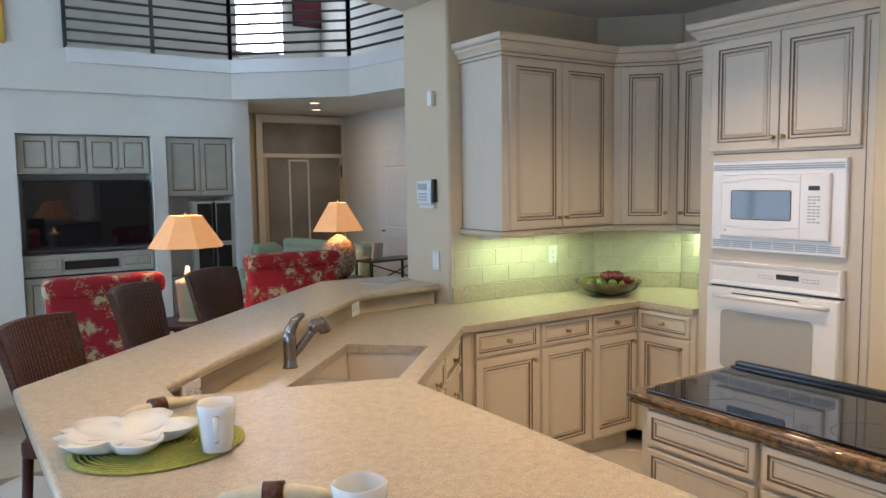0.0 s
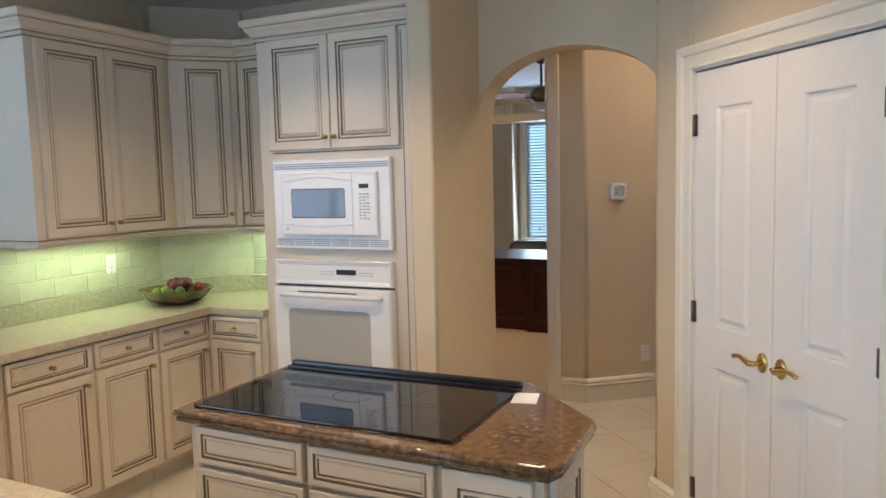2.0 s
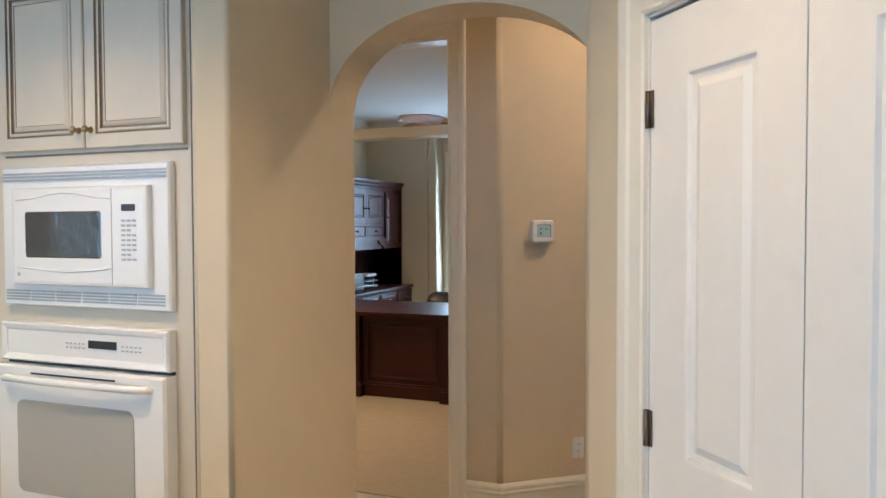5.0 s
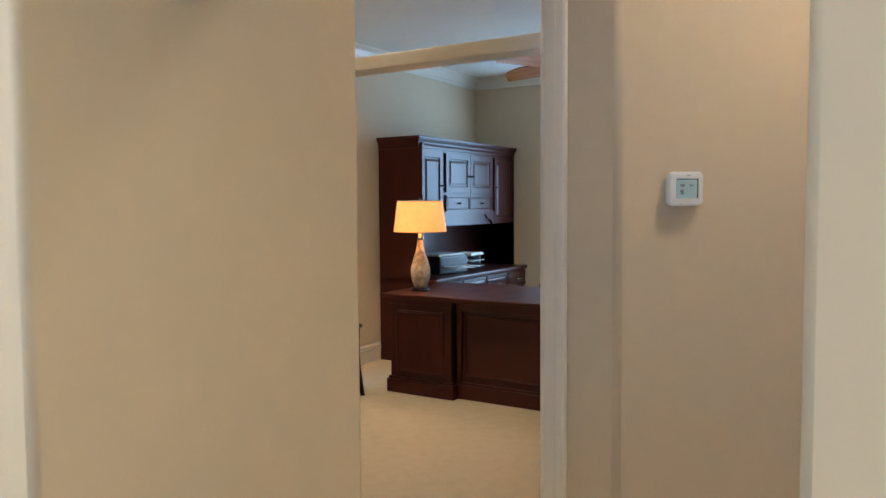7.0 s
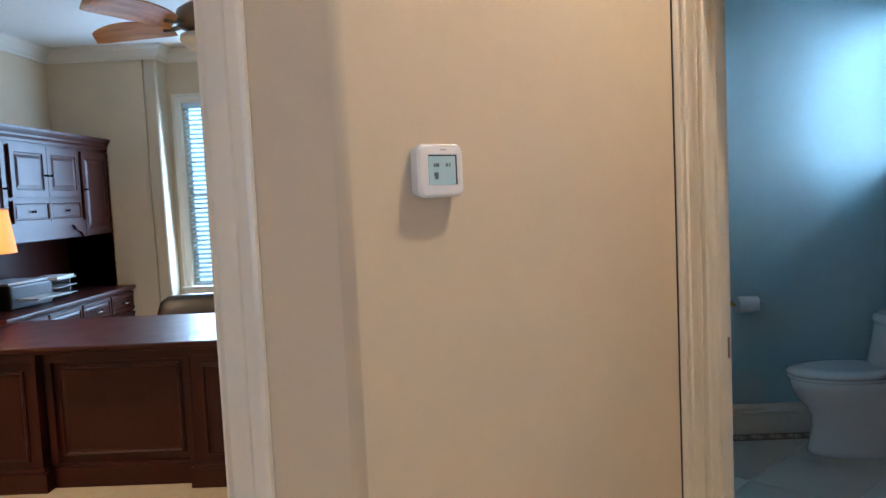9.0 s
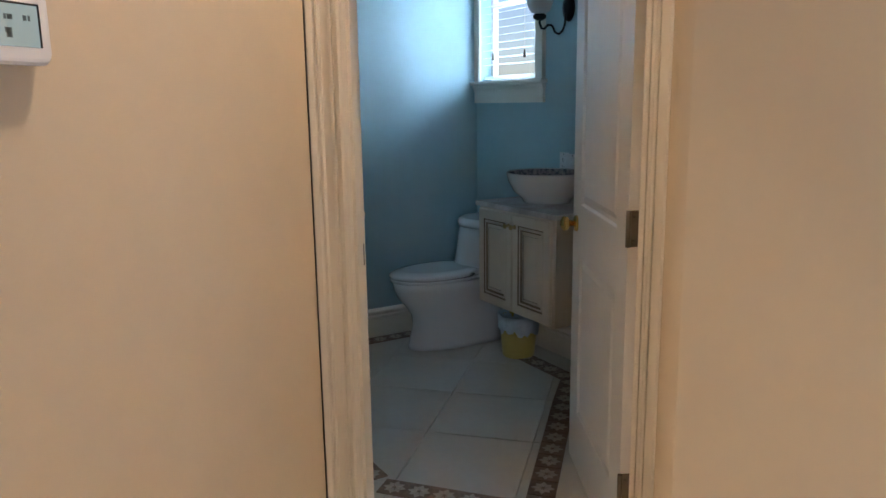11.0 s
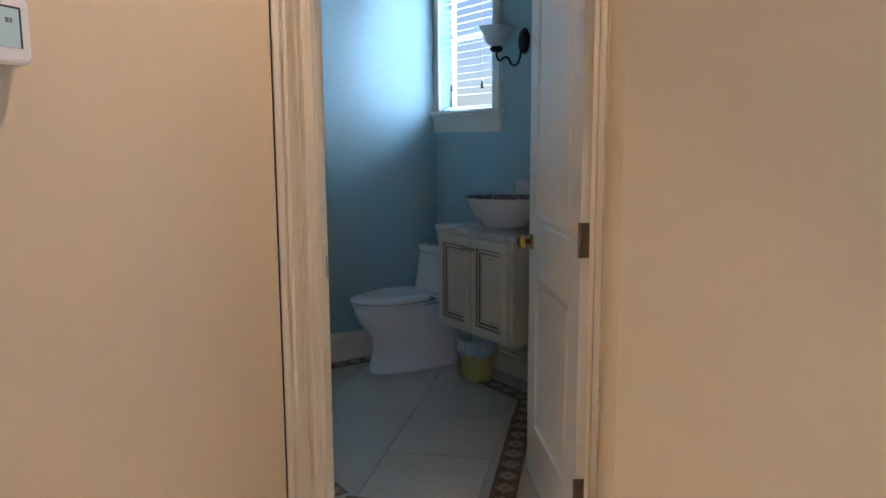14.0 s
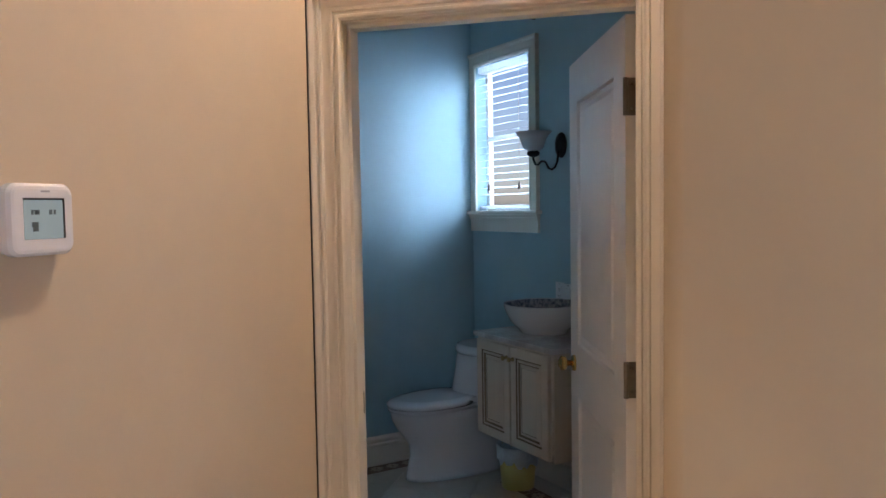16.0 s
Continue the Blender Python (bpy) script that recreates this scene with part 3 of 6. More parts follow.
CAP = [(a * 0.85, b * 0.9) for a, b in CAP]
CUTS = [[(0, 0.0055), (0.0105, 0.0055), (0.0105, 0.0090), (0, 0.0090)], [(0, 0.0572), (0.0497, 0.0572), (0.0497, 0.0600), (0, 0.0600)], [(0, -0.017), (0.011, -0.017), (0.011, -0.013), (0, -0.013)]]
crown = thing("cabinet_crown", Matrix(), "cream crown moulding along the top of the upper cabinets", "moulding")
part("moulding", made(sweep, [(2.708, 4.028), (2.708, 3.642), (3.597, 3.642), (3.868, 3.370), (3.868, 3.05)], CAP, lambda x, y, w: (x, y, w + UZ1), 1), CAB, crown)
part("top_board", pr([(2.708, 4.02), (2.708, 3.646), (3.596, 3.646), (3.87, 3.372), (3.87, 3.05), (4.23, 3.05), (4.23, 3.6), (3.82, 4.02)], UZ1 + 0.09, UZ1 + 0.097), CAB, crown)
part("light_rail", made(sweep, [(2.706, 4.028), (2.706, 3.640), (3.596, 3.640), (3.866, 3.368), (3.866, 3.05)], [(0, 0), (0.006, 0), (0.012, 0.006), (0.006, 0.012), (0.014, 0.018), (0.014, 0.026), (0.004, 0.032), (0, 0.032)], lambda x, y, w: (x, y, w + UZ0 - 0.004), 1), [CAB], crown)
part("glaze_line", made(sweep, [(2.706, 4.028), (2.706, 3.640), (3.596, 3.640), (3.866, 3.368), (3.866, 3.05)], [(0, 0.0335), (0.008, 0.0335), (0.008, 0.038), (0, 0.038)], lambda x, y, w: (x, y, w + UZ0 - 0.004), 1), GLAZE, crown)
for cut in CUTS:
    part("glaze_line", made(sweep, [(2.708, 4.028), (2.708, 3.642), (3.597, 3.642), (3.868, 3.370), (3.868, 3.05)], cut, lambda x, y, w: (x, y, w + UZ1), 1), GLAZE, crown)
# under-cabinet light
ucl = thing("under_cabinet_light", pose(3.15, 3.86, 1.322), "slim white fluorescent light fixed under the upper cabinets", "light fixture")
part("housing", bx(-0.38, 0.38, -0.04, 0.04, -0.012, 0.008), WHITE, ucl)
GREENL = (0.74, 1.0, 0.50)
lamp_area("under_cabinet_lamp", look((3.15, 3.86, 1.305), (3.15, 3.86, 0)), 0.72, 0.06, 5.4, GREENL)
ucl = thing("under_cabinet_light", pose(3.98, 3.45, 1.322, 0, 0, 80), "slim white fluorescent light fixed under the corner cabinet", "light fixture")
part("housing", bx(-0.25, 0.25, -0.04, 0.04, -0.012, 0.008), WHITE, ucl)
lamp_area("under_cabinet_lamp", look((3.98, 3.45, 1.305), (3.98, 3.45, 0)), 0.5, 0.06, 3.8, GREENL)

def rounded(bm, hw, hh, r, steps, n=6):
    last = None
    for inset, proud in steps:
        row = []
        for cx, cz, a0 in ((1, 1, 0), (-1, 1, 90), (-1, -1, 180), (1, -1, 270)):
            rr = max(r - inset, 0.002)
            for i in range(n + 1):
                a = radians(a0 + 90 * i / n)
                row.append(bm.verts.new((cx * (hw - r) + rr * math.cos(a), -proud, cz * (hh - r) + rr * math.sin(a))))
        if last:
            for i in range(len(row)):
                k = (i + 1) % len(row)
                bm.faces.new([last[i], last[k], row[k], row[i]])
        last = row
    bm.faces.new(last)


# ---- oven tower ----
TW = pose(3.622, 3.02, 0, 0, 0, -90)
tower = cabinet("oven_cabinet", TW, 0.95, 0.0, 2.387, 0.61, "tall cream glazed oven cabinet with two upper doors", [(0.073, 0.468, 1.790, 2.372, (0.445, 1.85)), (0.474, 0.872, 1.790, 2.372, (0.498, 1.85)), (0.085, 0.872, 0.12, 0.33, (0.48, 0.22), True)], "", 0.1, "tall cabinet")
part("glaze_line", bx(0.085, 0.875, -0.003, 0.002, 1.772, 1.779), GLAZE, tower)
part("glaze_line", bx(0.888, 0.892, -0.0025, 0.002, 0.12, 2.35), GLAZE, tower)
part("crown", made(sweep, [(0.0, 0.60), (0.0, 0.0), (0.95, 0.0), (0.95, 0.11)], CAP, lambda x, y, w: (x, y, w + 2.388), 1), CAB, tower)
for cut in CUTS:
    part("glaze_line", made(sweep, [(0.0, 0.60), (0.0, 0.0), (0.95, 0.0), (0.95, 0.11)], cut, lambda x, y, w: (x, y, w + 2.388), 1), GLAZE, tower)
mw = thing("built_in_microwave", TW, "white built-in microwave with vented trim frame in the oven cabinet", "microwave")
bm = bmesh.new()
rings(bm, 0.094, 0.822, 1.263, 1.737, [(0, 0, 0), (0, 0.020, 0), (0.006, 0.026, 0), (0.05, 0.024, 0)], -0.001)
part("trim_frame", bm, WHITE, mw)
bm = bmesh.new()
for z in (1.688, 1.699, 1.710):
    box(bm, 0.105, 0.812, -0.030, -0.024, z, z + 0.006)
for z in (1.281, 1.291, 1.301, 1.311):
    for k in range(6):
        box(bm, 0.108 + k * 0.117, 0.108 + k * 0.117 + 0.108, -0.029, -0.024, z, z + 0.0055)
part("vent_grille", bm, GREYP, mw, "dark grey vent slots", "stuff")
bm = bmesh.new()
rings(bm, 0.16, 0.752, 1.336, 1.664, [(0, 0, 0), (0, 0.036, 0), (0.004, 0.042, 0), (0.014, 0.044, 0)], -0.004)
dr = part("door", bm, WHITE, mw)
bm = bmesh.new()
rounded(bm, 0.170, 0.078, 0.012, [(0, 0), (0.004, 0.002), (0.006, 0.0025)])
bm.transform(Matrix.Translation((0.395, -0.0475, 1.506)))
part("window", bm, MWWIN, dr, "dark reflective microwave window")
part("panel_seam", bx(0.607, 0.609, -0.0496, -0.046, 1.345, 1.655), GREYP, dr)
bm = bmesh.new()
box(bm, 0.650, 0.705, -0.0500, -0.046, 1.582, 1.604)
part("display", bm, BLACK, dr)
bm = bmesh.new()
for r in range(9):
    for c in range(3 if r not in (2, 7) else 2):
        box(bm, 0.648 + c * 0.022, 0.664 + c * 0.022, -0.0495, -0.046, 1.548 - r * 0.0155, 1.555 - r * 0.0155)
part("keypad", bm, GREYP, dr, "small grey microwave keys", "stuff")
part("moulded_ridge", made(tube, [(0.185, -0.046, 1.622), (0.26, -0.047, 1.628), (0.34, -0.048, 1.642), (0.40, -0.048, 1.646), (0.46, -0.048, 1.642), (0.54, -0.047, 1.628), (0.60, -0.046, 1.622)], 0.0035, 8), WHITE, dr)
part("moulded_ridge", made(tube, [(0.185, -0.046, 1.396), (0.30, -0.047, 1.388), (0.40, -0.048, 1.384), (0.50, -0.047, 1.388), (0.60, -0.046, 1.396)], 0.0035, 8), WHITE, dr)
part("logo_disc", made(tube, [(0.195, -0.046, 1.372), (0.195, -0.0495, 1.372)], 0.007), GREYP, dr)
ov = thing("wall_oven", TW, "white built-in wall oven with a grey window", "oven")
bm = bmesh.new()
rings(bm, 0.088, 0.818, 1.072, 1.205, [(0, 0, 0), (0, 0.030, 0), (0.006, 0.038, 0), (0.02, 0.034, 0), (0.026, 0.030, 0)], -0.001)
cp = part("control_panel", bm, WHITE, ov)
part("display", bx(0.485, 0.603, -0.035, -0.03, 1.132, 1.158), BLACK, cp)
bm = bmesh.new()
for k in range(5):
    for r in range(2):
        box(bm, 0.385 + k * 0.018, 0.394 + k * 0.018, -0.0335, -0.030, 1.128 + r * 0.014, 1.133 + r * 0.014)
        box(bm, 0.625 + k * 0.018, 0.635 + k * 0.018, -0.0335, -0.030, 1.128 + r * 0.014, 1.133 + r * 0.014)
part("buttons", bm, GREYP, cp, "tiny grey oven buttons", "stuff")
# black strip put in for the dark gap above the door
part("door_gap", bx(0.092, 0.816, -0.012, -0.002, 1.060, 1.071), BLACK, ov)
bm = bmesh.new()
rings(bm, 0.088, 0.818, 0.36, 1.060, [(0, 0, 0), (0, 0.045, 0), (0.008, 0.055, 0)], -0.001)
od = part("door", bm, WHITE, ov)
bm = bmesh.new()
# rounded window
n, pts = 6, []
for cx, cz, a0 in ((0.665, 0.915, 0), (0.215, 0.915, 90), (0.215, 0.66, 180), (0.665, 0.66, 270)):
    for i in range(n + 1):
        a = radians(a0 + 90 * i / n)
        pts.append((cx + 0.03 * math.cos(a), cz + 0.03 * math.sin(a)))
f0 = [bm.verts.new((x, -0.0565, z)) for x, z in pts]
f1 = [bm.verts.new((x, -0.0595, z)) for x, z in pts]
for i in range(len(pts)):
    bm.faces.new([f0[i], f0[(i + 1) % len(pts)], f1[(i + 1) % len(pts)], f1[i]])
bm.faces.new(f1)
part("window", bm, OVENWIN, od, "grey rounded oven window")
bm = bmesh.new()
tube(bm, [(0.14, -0.05, 1.018), (0.16, -0.085, 1.022), (0.30, -0.095, 1.024), (0.45, -0.098, 1.024), (0.60, -0.095, 1.024), (0.745, -0.085, 1.022), (0.765, -0.05, 1.018)], 0.013)
part("handle", bm, WHITE, od)
part("handle_slot", bx(0.25, 0.62, -0.058, -0.055, 1.034, 1.040), BLACK, od)

# ---- island ----
isl = thing("kitchen_island", Matrix(), "cream glazed kitchen island with a brown speckled granite top", "kitchen island")
ip = [(2.035, 2.135), (2.010, 0.885), (2.06, 0.865), (2.385, 0.865), (2.42, 0.88), (2.715, 1.17), (2.715, 2.135)]
bm = bmesh.new()
prism(bm, ip, CZ - 0.026, CZ, 0.011)
prism(bm, [(x + (0.007 if x < 2.4 else -0.007), y + (0.007 if y < 1.5 else -0.007)) for x, y in ip], CZ - 0.042, CZ - 0.024, 0.005)
for f in bm.faces:
    f.smooth = len(f.verts) == 4 and f.calc_area() < 0.02
part("granite_top", bm, GRANITE, isl)
part("body", pr([(2.072, 2.095), (2.052, 0.915), (2.375, 0.915), (2.68, 1.205), (2.68, 2.095)], 0.10, CZ - 0.042), CAB, isl)
part("toe_kick", pr([(2.13, 2.05), (2.12, 0.98), (2.36, 0.98), (2.62, 1.23), (2.62, 2.05)], 0.0, 0.10), CAB, isl)


def island_front(m, specs):
    for x0, x1, z0, z1, dra in specs:
        bm = bmesh.new()
        rings(bm, x0, x1, z0, z1, DRAWST if dra else DOORST)
        bm.transform(m)
        o = part("drawer_front" if dra else "door", bm, [CAB, GLAZE], isl)
        kb = bmesh.new()
        x, z = (x0 + x1) / 2, (z0 + z1) / 2 if dra else z1 - 0.05
        if not dra:
            x = x1 - 0.03
        tube(kb, [(x, -0.021, z), (x, -0.032, z), (x, -0.043, z), (x, -0.050, z)], [0.012, 0.006, 0.013, 0.004], 12)
        kb.transform(m)
        if specs[0][0] > 0.03 and not (dra and z > 0.7):
            part("knob", kb, ANTQ, o, "small round metal knob")
        else:
            kb.free()


island_front(pose(2.069, 2.095, 0, 0, 0, -90.97), [(0.04, 0.45, 0.745, 0.863, True), (0.47, 0.88, 0.745, 0.863, True), (0.04, 0.45, 0.44, 0.73, True), (0.47, 0.88, 0.44, 0.73, True), (0.04, 0.45, 0.125, 0.425, True), (0.47, 0.88, 0.125, 0.425, True), (0.905, 1.155, 0.125, 0.863, False)])
island_front(pose(2.06, 0.912, 0, 0, 0, 0), [(0.025, 0.29, 0.125, 0.855, False)])
island_front(pose(2.378, 0.912, 0, 0, 0, 43.5), [(0.025, 0.40, 0.125, 0.855, False)])
RINGM = mat("printed_ring", (0.05, 0.05, 0.055), 0.2)
ct = thing("glass_cooktop", Matrix(), "black glass electric cooktop with a raised rear rim on the island", "cooktop")
bm = bmesh.new()
box(bm, 2.075, 2.575, 1.175, 2.085, CZ + 0.001, CZ + 0.010, 0.004)
part("glass", bm, BLACKGLASS, ct)
bm = bmesh.new()
box(bm, 2.570, 2.600, 1.170, 2.092, CZ + 0.002, CZ + 0.016, 0.004)
box(bm, 2.597, 2.629, 1.168, 2.094, CZ + 0.002, CZ + 0.030, 0.010)
part("rear_rim", bm, mat("gloss_black_trim", (0.006, 0.006, 0.008), 0.18), ct)
for x, y, r in ((2.21, 1.93, 0.09), (2.21, 1.39, 0.11), (2.43, 1.90, 0.11), (2.43, 1.37, 0.09), (2.34, 1.65, 0.07)):
    bm = bmesh.new()
    lathe(bm, [(r, 0), (r, 0.0004), (r - 0.002, 0.0004), (r - 0.002, 0)], 36, (x, y, CZ + 0.0098))
    bmesh.ops.delete(bm, geom=[f for f in bm.faces if len(f.verts) > 4], context="FACES")
    part("burner_ring", bm, RINGM, ct)
note = thing("paper_note", pose(2.535, 1.130, CZ + 0.001, 0, 0, 12), "small white paper note lying on the granite top", "paper")
part("sheet", bx(-0.055, 0.055, -0.04, 0.04, 0, 0.0015), WHITE, note)

# ---- fruit bowl ----
OLIVE = mat("olive_glazed_wood", (0.065, 0.06, 0.028), 0.25, scale=9, alt=(0.16, 0.12, 0.04), coat=0.3)
fb = thing("fruit_bowl", pose(3.62, 3.70, CZ + 0.001), "dark olive glazed wide fruit bowl on the worktop", "bowl")
bm = bmesh.new()
lathe(bm, [(0.09, 0), (0.13, 0.012), (0.18, 0.045), (0.208, 0.085), (0.212, 0.092), (0.205, 0.092), (0.175, 0.055), (0.12, 0.022), (0.02, 0.015)], 36)
part("shell", bm, OLIVE, fb)
REDF = mat("red_apple_skin", (0.22, 0.018, 0.03), 0.3, scale=14, alt=(0.06, 0.01, 0.02), fine=0.3)
YELF = mat("yellow_green_fruit", (0.30, 0.30, 0.05), 0.4, scale=14, vary=0.2)
GRNF = mat("green_leaf_fruit", (0.12, 0.20, 0.04), 0.5, scale=20, vary=0.3)
rnd = random.Random(4)
FR = [(0.06, -0.03, 0.035, REDF), (0.10, 0.03, 0.033, REDF), (0.02, -0.06, 0.032, REDF), (0.05, 0.04, 0.034, REDF), (0.12, -0.06, 0.030, REDF), (-0.03, -0.03, 0.033, REDF), (-0.08, 0.00, 0.031, YELF), (-0.11, -0.05, 0.028, GRNF), (-0.13, 0.02, 0.026, GRNF), (-0.06, -0.09, 0.028, GRNF), (0.07, 0.0, 0.036, REDF), (0.0, 0.03, 0.032, REDF)]
for k, (dx, dy, r, m_) in enumerate(FR):
    lift = 0.085 + (0.03 if math.hypot(dx - 0.03, dy) < 0.07 else 0.0)
    bm = bmesh.new()
    lathe(bm, [(r * 0.15, -r * 0.9), (r * 0.6, -r * 0.85), (r, -r * 0.15), (r * 0.97, r * 0.3), (r * 0.6, r * 0.85), (r * 0.2, r * 0.88), (r * 0.05, r * 0.75)], 16)
    fr_ = thing("apple" if m_ is REDF else "pear" if m_ is YELF else "lime", pose(3.62 + dx, 3.70 + dy, CZ + lift, rnd.uniform(-25, 25), rnd.uniform(-25, 25), 0), ("dark red apple" if m_ is REDF else "yellow green pear" if m_ is YELF else "small green lime") + " lying in the fruit bowl", "fruit")
    part("flesh", bm, m_, fr_)
    part("stem", made(tube, [(0, 0, r * 0.7), (0.002, 0.001, r * 1.15)], 0.0015, 6), GLAZE, fr_)

# ---- bar things ----
MUGW = mat("mug_glaze", (0.80, 0.80, 0.80), 0.15, coat=0.5)
MUGG = mat("mug_leaf_paint", (0.30, 0.42, 0.22), 0.3)


def placemat(x, y):
    t_ = thing("placemat", pose(x, y, BZ + 0.001), "lime green woven oval placemat on the breakfast bar", "placemat")
    bm = bmesh.new()
    lathe(bm, [(0.175, 0), (0.178, 0.003), (0.172, 0.006), (0.16, 0.0055), (0.01, 0.0055)], 48, sx=1.12, sy=1.0)
    part("weave", bm, GREENMAT, t_)
    bm = bmesh.new()
    for k in range(14):
        r = 0.017 + k * 0.0112
        lathe(bm, [(r, 0.0055), (r + 0.003, 0.0085), (r + 0.007, 0.0055)], 40, sx=1.12)
    part("weave_ridges", bm, GREENMAT, t_, "", "stuff")


def leaf_plate(x, y, a):
    t_ = thing("leaf_plate", pose(x, y, BZ + 0.011, 0, 0, a), "glossy white maple leaf shaped plate on the placemat", "plate")
    bm = bmesh.new()
    n = 72
    rows = []
    for f_, z in ((0.05, 0.006), (0.55, 0.008), (0.8, 0.018), (1.0, 0.034), (1.0, 0.030), (0.78, 0.010), (0.5, 0.0), (0.05, 0.0)):
        row = []
        for i in range(n):
            th = 2 * math.pi * i / n
            r = 0.088 + 0.066 * abs(math.cos(2.5 * th)) ** 0.9 + 0.002 * math.cos(15 * th) + (0.035 if math.cos(th) < -0.975 else 0)
            r = 0.06 + (r - 0.06) * f_ if f_ > 0.3 else r * f_
            row.append(bm.verts.new((r * f_ ** 0.2 * math.cos(th) * 1.05, r * math.sin(th) * 1.0, z)))
        rows.append(row)
    for u, v in zip(rows, rows[1:]):
        for i in range(n):
            fc = bm.faces.new([u[i], u[(i + 1) % n], v[(i + 1) % n], v[i]])
            fc.smooth = True
    bm.faces.new(rows[0])
    bm.faces.new(rows[-1])
    part("dish", bm, CERAMIC, t_)


def mug(x, y, a):
    t_ = thing("coffee_mug", pose(x, y, BZ + 0.008, 0, 0, a), "white square-sided mug with a green leaf print", "mug")
    bm = bmesh.new()
    prof, rows, n = [(0.029, 0), (0.034, 0.004), (0.036, 0.03), (0.041, 0.085), (0.044, 0.112), (0.041, 0.113), (0.036, 0.06), (0.029, 0.012)], [], 32
    for r, z in prof:
        row = []
        for i in range(n):
            th = 2 * math.pi * i / n
            q = r / (abs(math.cos(th)) ** 2.8 + abs(math.sin(th)) ** 2.8) ** (1 / 2.8)
            row.append(bm.verts.new((q * math.cos(th), q * math.sin(th), z)))
        rows.append(row)
    for u, v in zip(rows, rows[1:]):
        for i in range(n):
            bm.faces.new([u[i], u[(i + 1) % n], v[(i + 1) % n], v[i]]).smooth = True
    bm.faces.new(rows[0])
    bm.faces.new(rows[-1])
    part("cup", bm, MUGW, t_)
    part("handle", made(tube, [(0.036, 0, 0.085), (0.058, 0, 0.088), (0.066, 0, 0.065), (0.060, 0, 0.042), (0.033, 0, 0.030)], [0.007, 0.006, 0.006, 0.006, 0.006]), MUGW, t_)
    bm = bmesh.new()
    for k in range(5):
        z = 0.02 + k * 0.012
        tube(bm, [(-0.005 + k * 0.002, -0.0345 - z * 0.06, z), (0.006 + k * 0.001, -0.0352 - z * 0.06, z + 0.016)], [0.0022, 0.0006], 6)
    part("leaf_print", bm, MUGG, t_)


def napkin(x, y, a):
    t_ = thing("napkin", pose(x, y, BZ + 0.006, 0, 0, a), "rolled cream cloth napkin in a dark woven ring", "napkin")
    part("cloth", made(tube, [(-0.10, 0, 0.012), (-0.05, 0.004, 0.016), (0, 0, 0.018), (0.04, -0.003, 0.020), (0.09, 0.004, 0.012), (0.12, 0.0, 0.008)], [0.012, 0.018, 0.014, 0.018, 0.013, 0.004]), CREAMFAB, t_)
    part("ring", made(tube, [(-0.018, 0, 0.019), (0.022, 0, 0.019)], [0.024, 0.024], 14), WICKER, t_, "dark woven napkin ring")


placemat(0.49, 2.205)
leaf_plate(0.435, 2.25, -20)
mug(0.590, 2.078, -110)
napkin(0.545, 2.455, 14)
placemat(0.56, 1.52)
mug(0.637, 1.472, -80)
napkin(0.584, 1.727, -30)
pa = thing("papers", pose(2.40, 4.42, BZ + 0.001, 0, 0, 20), "stack of white papers on the bar near the column", "paper")
part("sheet", bx(-0.14, 0.14, -0.10, 0.10, 0, 0.003), WHITE, pa)
part("sheet", bx(-0.12, 0.15, -0.09, 0.09, 0.0035, 0.006), GREYP, pa, "grey printed sheet")


# ---- plates, switches, outlets ----
def outlet(name, m, label, kind_="outlet"):
    t_ = thing(name, m, label, "outlet" if kind_ == "outlet" else "switch")
    bm = bmesh.new()
    box(bm, -0.035, 0.035, -0.006, 0, -0.057, 0.057, 0.002)
    part("plate", bm, WHITE, t_)
    if kind_ == "outlet":
        part("face", bx(-0.017, 0.017, -0.009, -0.006, -0.034, 0.034, bevel=0.001), WHITE, t_)
        bm = bmesh.new()
        for z in (0.018, -0.018):
            box(bm, -0.008, -0.006, -0.0098, -0.009, z - 0.002, z + 0.008)
            box(bm, 0.006, 0.008, -0.0098, -0.009, z - 0.002, z + 0.006)
            box(bm, -0.002, 0.002, -0.0098, -0.009, z - 0.010, z - 0.006)
        part("slots", bm, BLACK, t_)
    else:
        part("rocker", bx(-0.016, 0.016, -0.010, -0.006, -0.033, 0.033, bevel=0.001), WHITE, t_)
    part("screw", made(tube, [(0, -0.006, 0.048), (0, -0.0072, 0.048)], 0.003), STEEL, t_)
    part("screw", made(tube, [(0, -0.006, -0.048), (0, -0.0072, -0.048)], 0.003), STEEL, t_)


outlet("wall_outlet", pose(3.43, 4.016, 1.165), "white outlet on the tiled backsplash")
outlet("wall_switch", pose(2.617, 4.175, 1.17, 0, 0, -90), "white switch on the column above the bar", "switch")
TA = -50.6
TD = Vector((0.634, -0.774))
TO = Vector((5.45, 1.69))
TN = Vector((-0.774, -0.634))


def tw(s, z, out_=0.0):
    v = TO + TD * s + TN * out_
    return pose(v.x, v.y, z, 0, 0, TA)


outlet("wall_outlet", tw(0.455, 0.325, 0.001), "white duplex outlet low on the hall wall")
th = thing("thermostat", tw(0.232, 1.500, 0.002), "white wall thermostat with a pale blue screen", "thermostat")
bm = bmesh.new()
rounded(bm, 0.064, 0.059, 0.020, [(0.004, 0), (0.004, 0.012), (0, 0.014), (0, 0.028), (0.005, 0.034), (0.010, 0.035)])
part("housing", bm, WHITE, th)
SCREEN = mat("thermostat_screen", (0.26, 0.31, 0.29), 0.12, emit=(0.50, 0.72, 0.68), power=0.24, coat=0.6)
DIGIT = mat("faint_display_digit", (0.13, 0.16, 0.15), 0.3)
